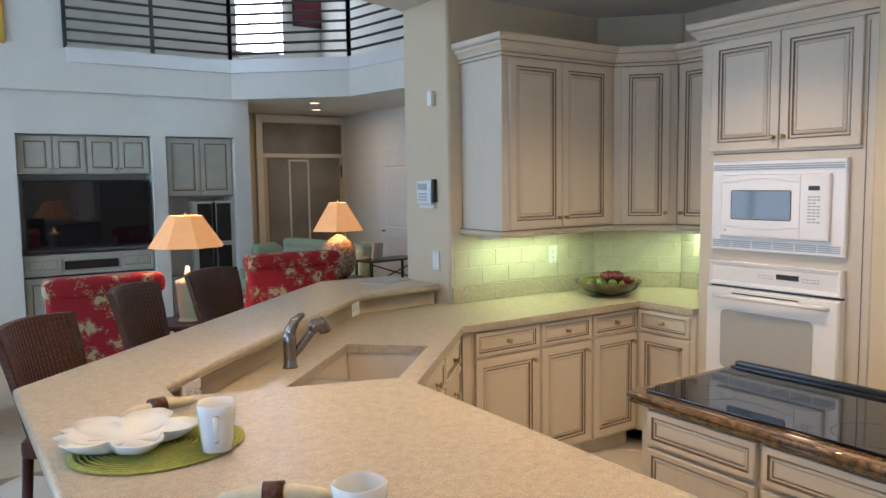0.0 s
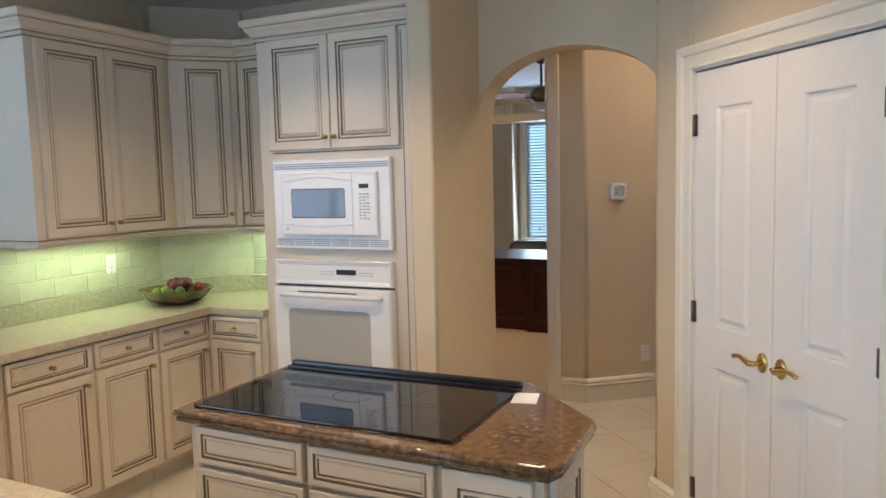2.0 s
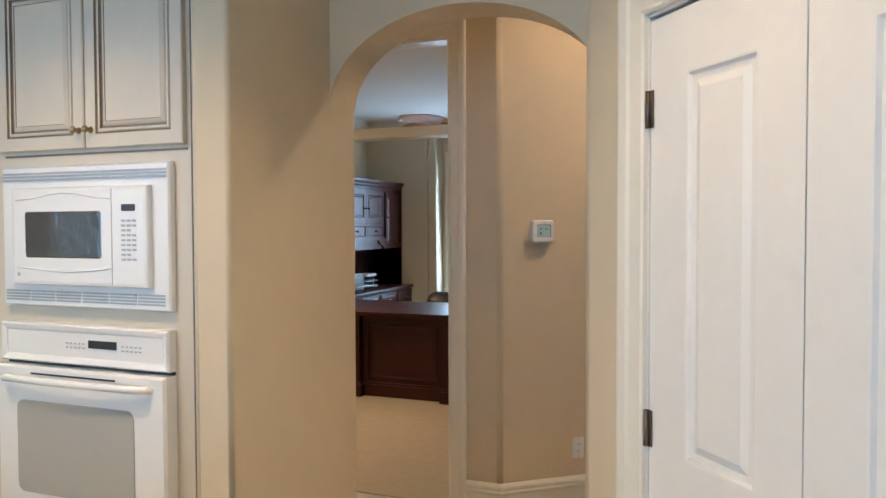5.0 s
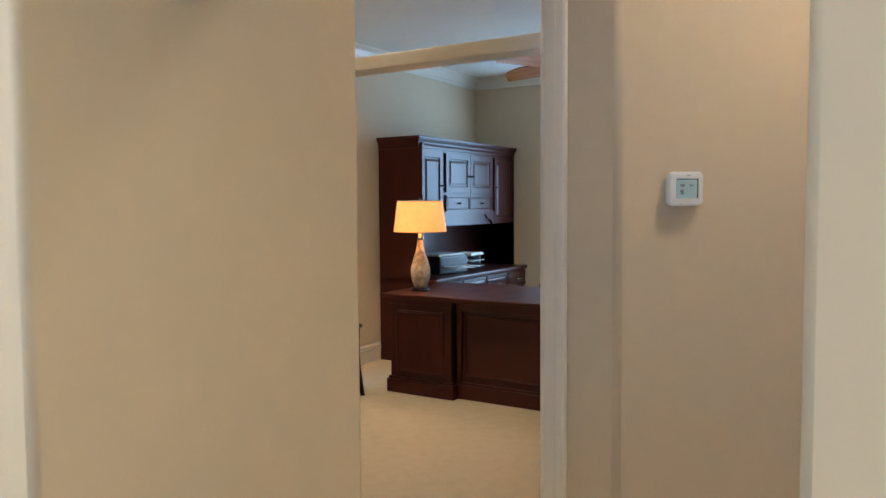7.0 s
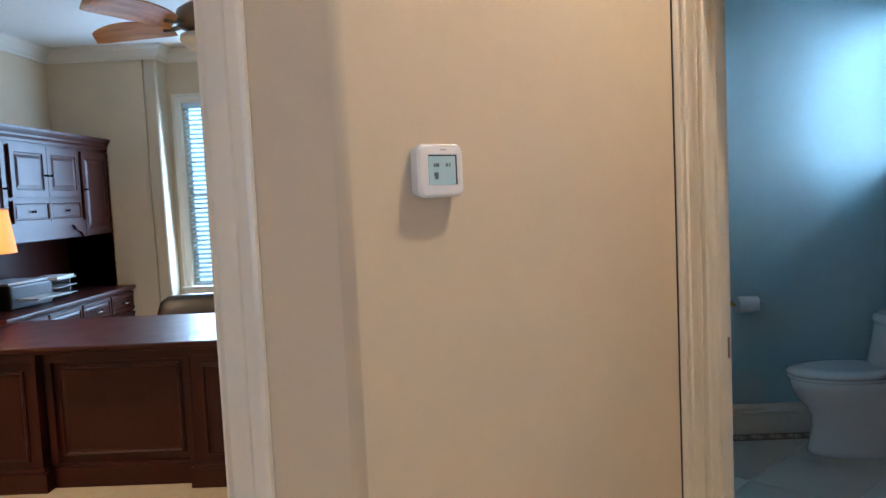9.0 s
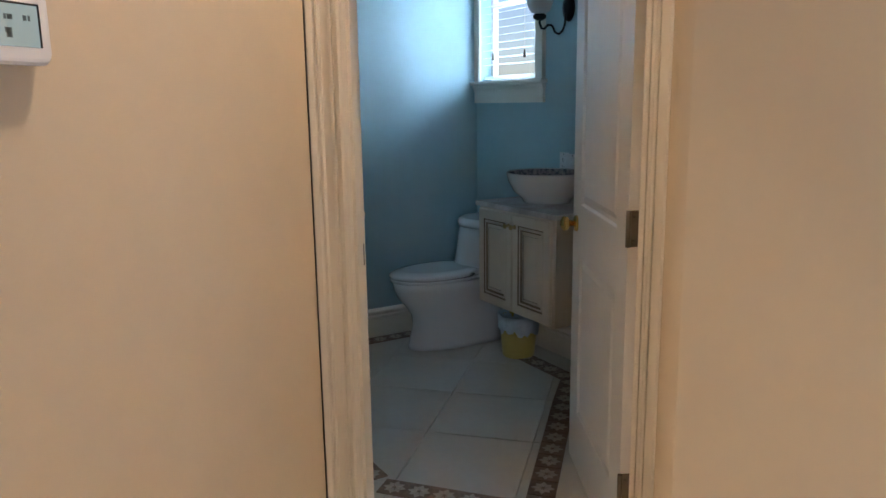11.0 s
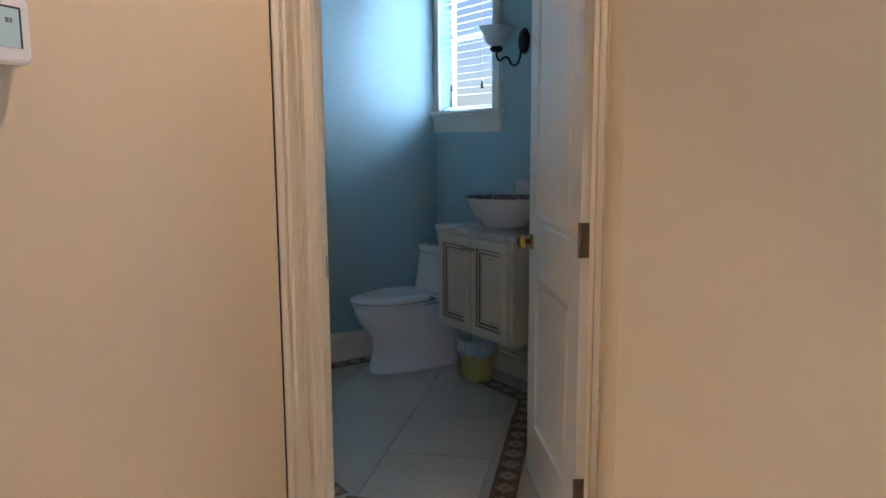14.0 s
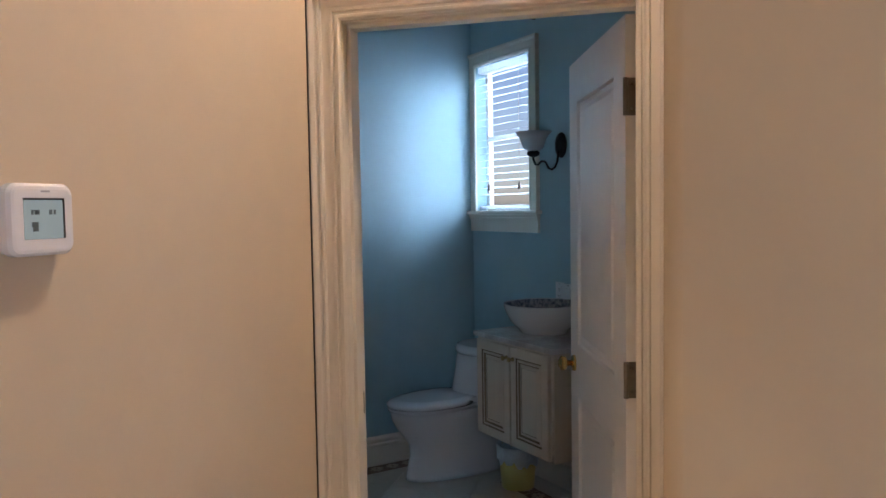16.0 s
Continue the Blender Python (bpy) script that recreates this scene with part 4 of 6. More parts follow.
part("screen", bx(-0.038, 0.038, -0.0360, -0.032, -0.032, 0.032, bevel=0.001), SCREEN, th, "pale grey-green lit screen")
# black strips at right and top, the shade of the screen's inset
bm = bmesh.new()
box(bm, 0.038, 0.0415, -0.0362, -0.033, -0.032, 0.035)
box(bm, -0.038, 0.038, -0.0362, -0.033, 0.032, 0.035)
part("screen_rim", bm, BLACK, th, "thin black strips for the shade at the screen's inset edge")
bm = bmesh.new()
for x, z, w in ((-0.024, 0.008, 0.004), (-0.018, 0.008, 0.009), (0.010, 0.008, 0.006), (0.019, 0.008, 0.004), (-0.024, -0.012, 0.012), (-0.022, -0.019, 0.010)):
    box(bm, x, x + w, -0.0366, -0.0358, z, z + 0.008)
part("digits", bm, DIGIT, th)
part("maker_mark", bx(-0.004, 0.014, -0.0352, -0.0335, 0.0445, 0.0475), GREYP, th)
# keypad and sensor on the column
kp = thing("alarm_keypad", pose(2.617, 4.26, 1.585, 0, 0, -90), "white alarm keypad with a dark side on the column", "keypad")
part("housing", bx(-0.085, 0.075, -0.028, 0, -0.07, 0.075, bevel=0.005), WHITE, kp)
part("screen", bx(-0.07, 0.03, -0.030, -0.027, 0.015, 0.055), GREYP, kp)
part("side_cover", bx(0.076, 0.10, -0.024, 0, -0.06, 0.08), BLACK, kp)
bm = bmesh.new()
for i in range(4):
    for j in range(3):
        box(bm, -0.062 + i * 0.026, -0.046 + i * 0.026, -0.0305, -0.027, -0.05 + j * 0.018, -0.040 + j * 0.018)
part("keys", bm, GREYP, kp, "", "stuff")
part("lower_plate", bx(-0.08, 0.085, -0.012, 0, -0.098, -0.076, bevel=0.002), WHITE, kp)
sn = thing("wall_sensor", pose(2.617, 4.19, 2.15, 0, 0, -90), "small white motion sensor on the column", "sensor")
part("housing", bx(-0.022, 0.028, -0.03, 0, -0.045, 0.045, bevel=0.006), WHITE, sn)


# ---- doors ----
def leaf(parent, w, h, panels, t=0.035, z0=0.008, name="leaf", material=None):
    """A panelled leaf from x 0 to w, its thickness centred on y 0, with mouldings on both faces."""
    bm = bmesh.new()
    a, px0, px1 = t / 2, panels[0][0], panels[0][1]
    box(bm, 0, px0, -a, a, z0, h)
    box(bm, px1, w, -a, a, z0, h)
    zs = [z0] + [v for p in panels for v in p[2:]] + [h]
    for i in range(0, len(zs), 2):
        box(bm, px0, px1, -a, a, zs[i], zs[i + 1])
    for p in panels:
        for s in (1, -1):
            k = bmesh.new()
            rings(k, p[0], p[1], p[2], p[3], [(0, a, 0), (0.006, a - 0.001, 0), (0.012, a - 0.009, 0), (0.026, a - 0.010, 0), (0.045, a - 0.003, 0)])
            if s < 0:
                bmesh.ops.scale(k, vec=(1, -1, 1), verts=k.verts)
            me = bpy.data.meshes.new("tmp")
            k.to_mesh(me)
            k.free()
            bm.from_mesh(me)
            bpy.data.meshes.remove(me)
    return part(name, bm, material or DOORP, parent)


def hinge(parent, x, y, z, h=0.09):
    bm = bmesh.new()
    tube(bm, [(x, y, z - h / 2), (x, y, z + h / 2)], 0.007)
    box(bm, x - 0.016, x + 0.016, y + 0.002, y + 0.006, z - h / 2, z + h / 2)
    part("hinge", bm, BRONZE, parent, "dark metal door hinge")


pd = thing("door_pantry", Matrix.Translation((PO.x, PO.y, 0)) @ pose(0, 0, 0, 0, 0, 220.6), "white painted double pantry door, closed, with brass levers", "door", "", "structure")
W2 = 0.4865
for i in range(2):
    sub = new("leaf_mount")
    x0 = 0.0165 + i * W2
    bm = bmesh.new()
    o = leaf(pd, 0.483, 2.03, [(0.135, 0.360, 0.20, 0.82), (0.135, 0.360, 0.985, 1.885)])
    o.location = (x0, 0.020, 0)
    bpy.data.objects.remove(sub)
    bm.free()
    hx = -0.001 if i == 0 else 0.484
    for z in (0.25, 1.03, 1.815):
        hinge(o, hx, -0.026, z)
    lx = 0.483 - 0.048 if i == 0 else 0.048
    sgn = -1 if i == 0 else 1
    bm = bmesh.new()
    tube(bm, [(lx, -0.018, 0.905), (lx, -0.024, 0.905), (lx, -0.028, 0.905)], [0.031, 0.030, 0.018], 20)
    bmesh.ops.scale(bm, vec=(0.9, 1, 1.25), space=Matrix.Translation((-lx, 0, -0.905)), verts=bm.verts)
    part("handle_rose", bm, BRASS, o, "polished brass oval rose")
    bm = bmesh.new()
    tube(bm, [(lx, -0.024, 0.905), (lx, -0.055, 0.905), (lx + sgn * 0.02, -0.064, 0.903), (lx + sgn * 0.06, -0.062, 0.914), (lx + sgn * 0.09, -0.058, 0.918), (lx + sgn * 0.118, -0.056, 0.908), (lx + sgn * 0.125, -0.056, 0.912)], [0.010, 0.011, 0.012, 0.010, 0.008, 0.009, 0.006], 12)
    part("lever", bm, BRASS, o, "polished brass curved lever handle")
bm = bmesh.new()
sweep(bm, [(0.010, 0), (0.010, 2.045), (0.992, 2.045), (0.992, 0)], CASEW, upright, -1)
part("casing", bm, TRIM, pd)
bm = bmesh.new()
box(bm, 0.0, 0.014, -0.001, 0.12, 0, 2.05)
box(bm, 0.988, 1.0, -0.001, 0.12, 0, 2.05)
box(bm, 0.0, 1.0, -0.001, 0.12, 2.038, 2.055)
box(bm, 0.014, 0.988, 0.045, 0.06, 0, 2.04)
part("jamb", bm, DOORP, pd)
# black sheet that stands in for the darkness inside the pantry
part("closet_dark", bx(0.014, 0.988, 0.062, 0.07, 0, 2.04), BLACK, pd)

qd = thing("door_powder", pose(DO.x, DO.y, 0, 0, 0, 225), "cream door frame of the powder room with wide mouldings", "door frame", "", "structure")
bm = bmesh.new()
sweep(bm, [(0.092, 0), (0.092, 2.032), (0.884, 2.032), (0.884, 0)], CASEP, upright, -1)
part("casing", bm, TRIM, qd)
bm = bmesh.new()
box(bm, 0.075, 0.093, 0.0, 0.12, 0, 2.045)
box(bm, 0.882, 0.90, 0.0, 0.12, 0, 2.045)
box(bm, 0.093, 0.882, 0.0, 0.12, 2.027, 2.045)
box(bm, 0.093, 0.104, 0.03, 0.075, 0, 2.027, 0.002)
box(bm, 0.104, 0.882, 0.03, 0.075, 2.016, 2.027, 0.002)
part("jamb", bm, TRIM, qd)
# black strip laid on the casing edge for the shade in the crack
part("shadow_gap", bx(-0.0045, 0.0005, -0.032, 0.0, 0.178, 2.125), BLACK, qd, "thin black strip for the dark crack beside the casing")
part("strike_plate", bx(0.0925, 0.095, 0.082, 0.106, 0.90, 0.965), BRONZE, qd, "dark metal strike plate")
hp = DO + DD * 0.874 + DN * 0.118
pdr = thing("powder_room_door", pose(hp.x, hp.y, 0, 0, 0, -28.8), "white panelled powder room door, standing open", "door")
o = leaf(pdr, 0.745, 2.02, [(0.12, 0.625, 0.22, 0.83), (0.12, 0.625, 1.005, 1.88)])
o.location = (0.006, 0.0, 0)
for z in (0.26, 1.03, 1.80):
    bm = bmesh.new()
    tube(bm, [(-0.004, 0.020, z - 0.05), (-0.004, 0.020, z + 0.05)], 0.007)
    box(bm, -0.003, 0.001, -0.016, 0.018, z - 0.05, z + 0.05)
    hb = part("hinge", bm, BRONZE, pdr, "dark metal door hinge")
    bm = bmesh.new()
    for dz in (-0.033, 0.033):
        tube(bm, [(-0.003, 0.004, z + dz), (-0.0045, 0.004, z + dz)], 0.004, 8)
    part("screws", bm, STEEL, hb)
GLASSY = mat("clear_glass_knob", (0.75, 0.68, 0.45), 0.08, 0.6)
for s in (1, -1):
    bm = bmesh.new()
    tube(bm, [(0.685, s * 0.018, 0.935), (0.685, s * 0.026, 0.935), (0.685, s * 0.030, 0.935)], [0.030, 0.028, 0.012], 18)
    part("rose", bm, BRASS, pdr)
    bm = bmesh.new()
    tube(bm, [(0.685, s * 0.03, 0.935), (0.685, s * 0.045, 0.935), (0.685, s * 0.052, 0.935), (0.685, s * 0.068, 0.935), (0.685, s * 0.078, 0.935)], [0.010, 0.012, 0.026, 0.028, 0.012], 10)
    part("knob", bm, BRASS, pdr, "polished brass door knob")


# ---- powder room ----
def window_unit(name, m, w, h, label, slats=True, sill=True, tilt=28, open_part=0.0, sash=True):
    """A window in an opening from x 0 to w and z 0 to h, wall face at y 0, wall behind it."""
    t_ = thing(name, m, label, "window", "", "structure")
    bm = bmesh.new()
    sweep(bm, [(0, 0), (0, h), (w, h), (w, 0)], [(-0.004, 0), (-0.004, 0.012), (0.01, 0.018), (0.02, 0.014), (0.055, 0.016), (0.066, 0.026), (0.078, 0.026), (0.078, 0)], upright, -1)
    part("casing", bm, TRIM, t_)
    if sill:
        part("window_sill", bx(-0.095, w + 0.095, -0.045, 0.10, -0.022, 0.0, bevel=0.006), TRIM, t_)
        bm = bmesh.new()
        box(bm, -0.078, w + 0.078, -0.016, 0.0, -0.125, -0.022)
        box(bm, -0.085, w + 0.085, -0.030, 0.0, -0.040, -0.022, 0.005)
        box(bm, -0.082, w + 0.082, -0.022, 0.0, -0.055, -0.040, 0.003)
        part("apron", bm, TRIM, t_)
    bm = bmesh.new()
    for a in ((0, 0.03, 0, h), (w - 0.03, w, 0, h), (0.03, w - 0.03, 0, 0.035), (0.03, w - 0.03, h - 0.035, h), (0.03, w - 0.03, h * 0.5 - 0.015, h * 0.5 + 0.015)):
        box(bm, a[0], a[1], 0.075, 0.105, a[2], a[3], 0.002)
    part("window_frame", bm, TRIM, t_)
    pane = mat("window_glass", (1, 1, 1), 0.0)
    pane.node_tree.nodes["Principled BSDF"].inputs["Transmission Weight"].default_value = 1.0
    pane.node_tree.nodes["Principled BSDF"].inputs["IOR"].default_value = 1.02
    for z0, z1 in ((0.035, h * 0.5 - 0.015), (h * 0.5 + 0.015, h - 0.035)):
        g = part("pane", bx(0.03, w - 0.03, 0.088, 0.092, z0, z1), pane, t_)
        g.visible_shadow = False
    if slats:
        b_ = thing("window_blind", m, "white horizontal slat blind hanging in the window", "blind")
        part("head_rail", bx(0.006, w - 0.006, 0.012, 0.06, h - 0.045, h - 0.004, bevel=0.003), SLAT, b_)
        n = int((h - 0.09) / 0.042)
        sb = bmesh.new()
        box(sb, 0.010, w - 0.010, -0.024, 0.024, -0.0012, 0.0012)
        sb.transform(pose(0, 0.036, 0, tilt, 0, 0))
        me = bpy.data.meshes.new("slat")
        sb.to_mesh(me)
        sb.free()
        me.materials.append(SLAT)
        for i in range(n):
            o = new("slat", me)
            o.parent = b_
            o.location = (0, 0, h - 0.07 - i * 0.042)
        part("bottom_rail", bx(0.008, w - 0.008, 0.018, 0.054, 0.012, 0.030, bevel=0.003), SLAT, b_)
        for x in (w * 0.22, w * 0.78):
            part("cord", made(tube, [(x, 0.008, h - 0.05), (x, 0.008, 0.16)], 0.0012, 6), TRIM, b_)
            part("tassel", made(tube, [(x, 0.008, 0.165), (x, 0.008, 0.15), (x, 0.008, 0.12)], [0.002, 0.008, 0.010], 8), BRONZE, b_)
    return t_


# window seen from the room: local y points out through the wall
window_unit("window_powder", pose(WX1, -1.0, WZ0, 0, 0, 180), WX1 - WX0, WZ1 - WZ0, "white framed powder room window with deep sill", tilt=10)
# glowing sheets that stand in for the bright distance outside
VIEW = mat("hazy_daylight_view", (0.5, 0.6, 0.7), 1.0, emit=(0.86, 0.94, 1.0), power=12.0)
VIEWW = mat("pale_sky_view", (0.5, 0.6, 0.7), 1.0, scale=0.8, alt=(0.1, 0.2, 0.2), emit=(0.42, 0.68, 1.0), power=3.0)
VIEWG = mat("hazy_garden_view", (0.3, 0.4, 0.4), 1.0, scale=2.2, alt=(0.10, 0.22, 0.12), emit=(0.38, 0.62, 0.78), power=2.4)
part("backdrop", bx(5.5, 10.0, -3.6, -3.58, -0.5, 5.0), VIEW, None, "bright hazy daylight outside the powder room", "structure")
# out of view, added to give the microwave and cooktop blue reflections
part("backdrop", bx(-5.0, -4.98, -4.5, 3.5, -0.5, 4.5), VIEWW, None, "glowing pale blue sheet, unseen, added for reflections", "structure")
part("backdrop", bx(13.4, 13.42, -0.5, 8.0, -0.5, 5.0), VIEWG, None, "hazy blue-green garden outside the office", "structure")

TX = 7.80
toi = thing("toilet", pose(TX, -0.985, 0), "white one-piece toilet with closed lid against the blue wall", "toilet")


def loft(bm, secs, n=32, mi=0):
    """Sections (z, y back, y front, half width, squareness at the back) joined upwards."""
    rows = []
    for z, y0, y1, hw, sq in secs:
        row, yc = [], y0 + (y1 - y0) * 0.42
        for i in range(n):
            a = 2 * math.pi * i / n
            c, s = math.cos(a), math.sin(a)
            if s >= 0:
                x, y = hw * c, yc + (y1 - yc) * s
            else:
                e = 2 / sq
                x, y = hw * math.copysign(abs(c) ** e, c), yc - (yc - y0) * abs(s) ** e
            row.append(bm.verts.new((x, y, z)))
        rows.append(row)
    for u, v in zip(rows, rows[1:]):
        for i in range(n):
            f = bm.faces.new([u[i], u[(i + 1) % n], v[(i + 1) % n], v[i]])
            f.smooth, f.material_index = True, mi
    bm.faces.new(rows[0])
    bm.faces.new(rows[-1])


part("pedestal", made(loft, [(0, 0.06, 0.655, 0.134, 4), (0.025, 0.06, 0.652, 0.130, 4), (0.14, 0.06, 0.625, 0.124, 4), (0.20, 0.06, 0.632, 0.128, 3.5), (0.25, 0.05, 0.668, 0.150, 3.2), (0.30, 0.03, 0.708, 0.172, 3.2), (0.35, 0.01, 0.732, 0.184, 3.5), (0.392, 0.0, 0.738, 0.187, 3.5), (0.398, 0.01, 0.73, 0.180, 3.5)]), CERAMIC, toi)
part("tank", made(loft, [(0.38, 0.0, 0.36, 0.186, 5), (0.44, 0.0, 0.325, 0.186, 6), (0.55, 0.0, 0.300, 0.186, 6), (0.665, 0.0, 0.278, 0.184, 6)]), CERAMIC, toi)
part("tank_lid", made(loft, [(0.668, -0.002, 0.288, 0.188, 6), (0.692, -0.002, 0.290, 0.190, 6), (0.710, 0.004, 0.28, 0.184, 6), (0.715, 0.02, 0.26, 0.168, 6)]), CERAMIC, toi)
part("seat", made(loft, [(0.399, 0.28, 0.748, 0.183, 3), (0.414, 0.235, 0.752, 0.187, 3), (0.417, 0.24, 0.748, 0.184, 3)]), CERAMIC, toi)
part("lid", made(loft, [(0.421, 0.285, 0.752, 0.187, 3), (0.436, 0.285, 0.755, 0.189, 3), (0.448, 0.235, 0.74, 0.178, 3), (0.455, 0.29, 0.68, 0.13, 3)]), CERAMIC, toi)
# black filler for the shade between seat and lid
part("seat_gap", made(loft, [(0.4165, 0.26, 0.742, 0.179, 3), (0.4215, 0.26, 0.742, 0.179, 3)]), BLACK, toi)
part("bolt_recess", made(loft, [(0.07, -0.0, 0.12, 0.128, 6), (0.13, 0.0, 0.12, 0.124, 6)], n=20), CERAMIC, toi)

van = thing("vanity", pose(7.312, -0.497, 0, 0, 0, 180), "wall-hung cream glazed vanity with two doors", "vanity cabinet")
part("body", bx(0, 0.60, 0.0, 0.50, 0.375, 0.865, bevel=0.003), CAB, van)
front(van, 0.018, 0.296, 0.385, 0.855, 0.0, (0.275, 0.80))
front(van, 0.302, 0.582, 0.385, 0.855, 0.0, (0.323, 0.80))
vt = thing("marble_slab", pose(0, 0, 0), "white veined marble slab on the vanity", "worktop")
part("slab", bx(6.69, 7.33, -0.998, -0.478, 0.866, 0.890, bevel=0.005), MARBLE, vt)
PATT = mat("bowl_painted_pattern", (0.10, 0.11, 0.16), 0.25, scale=55, alt=(0.45, 0.42, 0.40), fine=0.2)
vb = thing("vessel_sink", pose(7.08, -0.735, 0.891), "white vessel sink with a dark patterned inside", "sink")
bm = bmesh.new()
lathe(bm, [(0.115, 0), (0.118, 0.010), (0.125, 0.018), (0.165, 0.055), (0.190, 0.105), (0.198, 0.138), (0.196, 0.145), (0.188, 0.143), (0.178, 0.098), (0.14, 0.048), (0.06, 0.025), (0.01, 0.023)], 36)
part("shell", bm, CERAMIC, vb)
bm = bmesh.new()
lathe(bm, [(0.01, 0.027), (0.06, 0.029), (0.139, 0.053), (0.1755, 0.101), (0.1855, 0.1425)], 36, open_top=True)
part("inside", bm, PATT, vb, "dark blue patterned inside of the sink")
outlet("wall_outlet", pose(7.27, -0.998, 1.05, 0, 0, 180), "white double outlet on the blue wall above the vanity")
outlet("wall_switch", pose(7.20, -0.998, 1.045, 0, 0, 180), "white switch on the blue wall above the vanity", "switch")
# sconce
sc = thing("wall_sconce", pose(7.255, -0.998, 1.80, 0, 0, 180), "black iron wall sconce with a frosted bell glass", "wall lamp")
bm = bmesh.new()
tube(bm, [(0, 0, 0.03), (0, -0.010, 0.03), (0, -0.018, 0.03)], [0.045, 0.042, 0.02], 20)
bmesh.ops.scale(bm, vec=(1, 1, 1.5), space=Matrix.Translation((0, 0, -0.03)), verts=bm.verts)
part("backplate", bm, IRON, sc)
bm = bmesh.new()
pts = [(-0.0, -0.02, 0.0), (-0.0, -0.028, -0.055), (-0.004, -0.04, -0.085), (-0.018, -0.055, -0.098), (-0.035, -0.07, -0.09), (-0.044, -0.082, -0.062), (-0.048, -0.090, -0.055), (-0.060, -0.105, -0.055), (-0.074, -0.12, -0.072), (-0.088, -0.130, -0.070), (-0.094, -0.14, -0.045), (-0.095, -0.14, -0.025)]
pts = [(x * 0.62, y, z) for x, y, z in pts]
tube(bm, pts, 0.006, 8)
part("arm", bm, IRON, sc)
part("socket_cup", made(lathe, [(0.012, -0.002), (0.032, 0.008), (0.034, 0.022), (0.026, 0.028), (0.028, 0.036), (0.018, 0.04)], c=(-0.059, -0.14, -0.030)), IRON, sc)
FROST = mat("frosted_glass", (0.72, 0.78, 0.80), 0.4, coat=0.3)
bm = bmesh.new()
lathe(bm, [(0.028, 0.0), (0.050, 0.012), (0.061, 0.038), (0.070, 0.068), (0.098, 0.098), (0.094, 0.098), (0.066, 0.068), (0.057, 0.038), (0.044, 0.018)], 28, (-0.059, -0.14, 0.0))
part("glass_shade", bm, FROST, sc)
# bucket
YEL = mat("pale_yellow_plastic", (0.62, 0.52, 0.16), 0.4, scale=8, vary=0.06)
BAG = mat("pale_bag_film", (0.62, 0.70, 0.72), 0.3, scale=18, vary=0.2, bump=1.0)
bk = thing("waste_bin", pose(7.40, -0.80, 0), "small yellow waste bin with a translucent bag under the vanity", "bin")
part("bin_shell", made(lathe, [(0.085, 0), (0.088, 0.006), (0.105, 0.22), (0.102, 0.22), (0.084, 0.01)]), YEL, bk)
bm = bmesh.new()
rnd = random.Random(9)
n = 40
rows = []
for r, z, j in ((0.108, 0.145, 0.014), (0.112, 0.17, 0.010), (0.113, 0.205, 0.006), (0.115, 0.232, 0.004), (0.104, 0.236, 0.004), (0.094, 0.16, 0.004)):
    rows.append([bm.verts.new(((r + rnd.uniform(-j, j) * 0.5) * math.cos(2 * math.pi * i / n), (r + rnd.uniform(-j, j) * 0.5) * math.sin(2 * math.pi * i / n), z + rnd.uniform(-j, j) * 1.5)) for i in range(n)])
for u, v in zip(rows, rows[1:]):
    for i in range(n):
        bm.faces.new([u[i], u[(i + 1) % n], v[(i + 1) % n], v[i]]).smooth = True
part("bag", bm, BAG, bk, "thin translucent bag over the rim")
tp = thing("toilet_paper_holder", pose(8.118, -0.12, 0.76, 0, 0, -90), "brass holder with a white toilet paper roll", "paper holder")
part("post", made(tube, [(-0.07, 0, 0), (-0.07, -0.03, 0), (-0.07, -0.07, 0)], [0.018, 0.008, 0.010]), BRASS, tp)
part("post", made(tube, [(0.07, 0, 0), (0.07, -0.03, 0), (0.07, -0.07, 0)], [0.018, 0.008, 0.010]), BRASS, tp)
part("roll", made(tube, [(-0.055, -0.07, 0), (0.055, -0.07, 0)], 0.045, 24), WHITE, tp)
# small iron hook above the window casing
sd = thing("smoke_sensor", pose(7.47, -0.998, 2.53, 0, 0, 180), "tiny dark curtain hook above the window", "hook")
part("hook", made(tube, [(0, 0, 0), (0, -0.03, 0), (0.015, -0.035, 0.012)], 0.005), IRON, sd)

# ---- office ----
structure("carpet", pr([(5.50, 1.885), (5.50, 4.99), (10.63, 4.99), (10.63, 1.88), (5.62, 1.88)], -0.011, 0.008), CARPET, "cream office carpet")
window_unit("window_office", pose(10.64, OY1, OZ0, 0, 0, -90), OY1 - OY0, OZ1 - OZ0, "white framed office window with a slat blind", tilt=22)
structure("baseboard_office", made(sweep, [(5.58, 4.998), (10.42, 4.998), (10.42, 4.04), (10.64, 4.04), (10.64, 1.9)], BASEP, flat), TRIM, "white moulded office baseboard")
structure("crown_office", made(sweep, [(5.58, 4.998), (10.42, 4.998), (10.42, 4.04), (10.64, 4.04), (10.64, 1.9)], CROWNP, lambda x, y, w: (x, y, w + 2.86)), TRIM, "white moulded office crown")
ofr = thing("door_office", pose(5.448, 3.242, 0, 0, 0, -90), "cream cased office opening with a glazed transom bar", "door frame", "", "structure")
OW = 1.357
bm = bmesh.new()
sweep(bm, [(0.10, 0), (0.10, 2.52), (OW - 0.087, 2.52), (OW - 0.087, 0)], CASEW, upright, -1)
part("casing", bm, TRIM, ofr)
bm = bmesh.new()
box(bm, 0.085, 0.105, 0, 0.125, 0, 2.53)
box(bm, OW - 0.092, OW - 0.074, 0, 0.125, 0, 2.53)
box(bm, 0.105, OW - 0.092, 0, 0.125, 2.515, 2.535)
part("jamb", bm, TRIM, ofr)
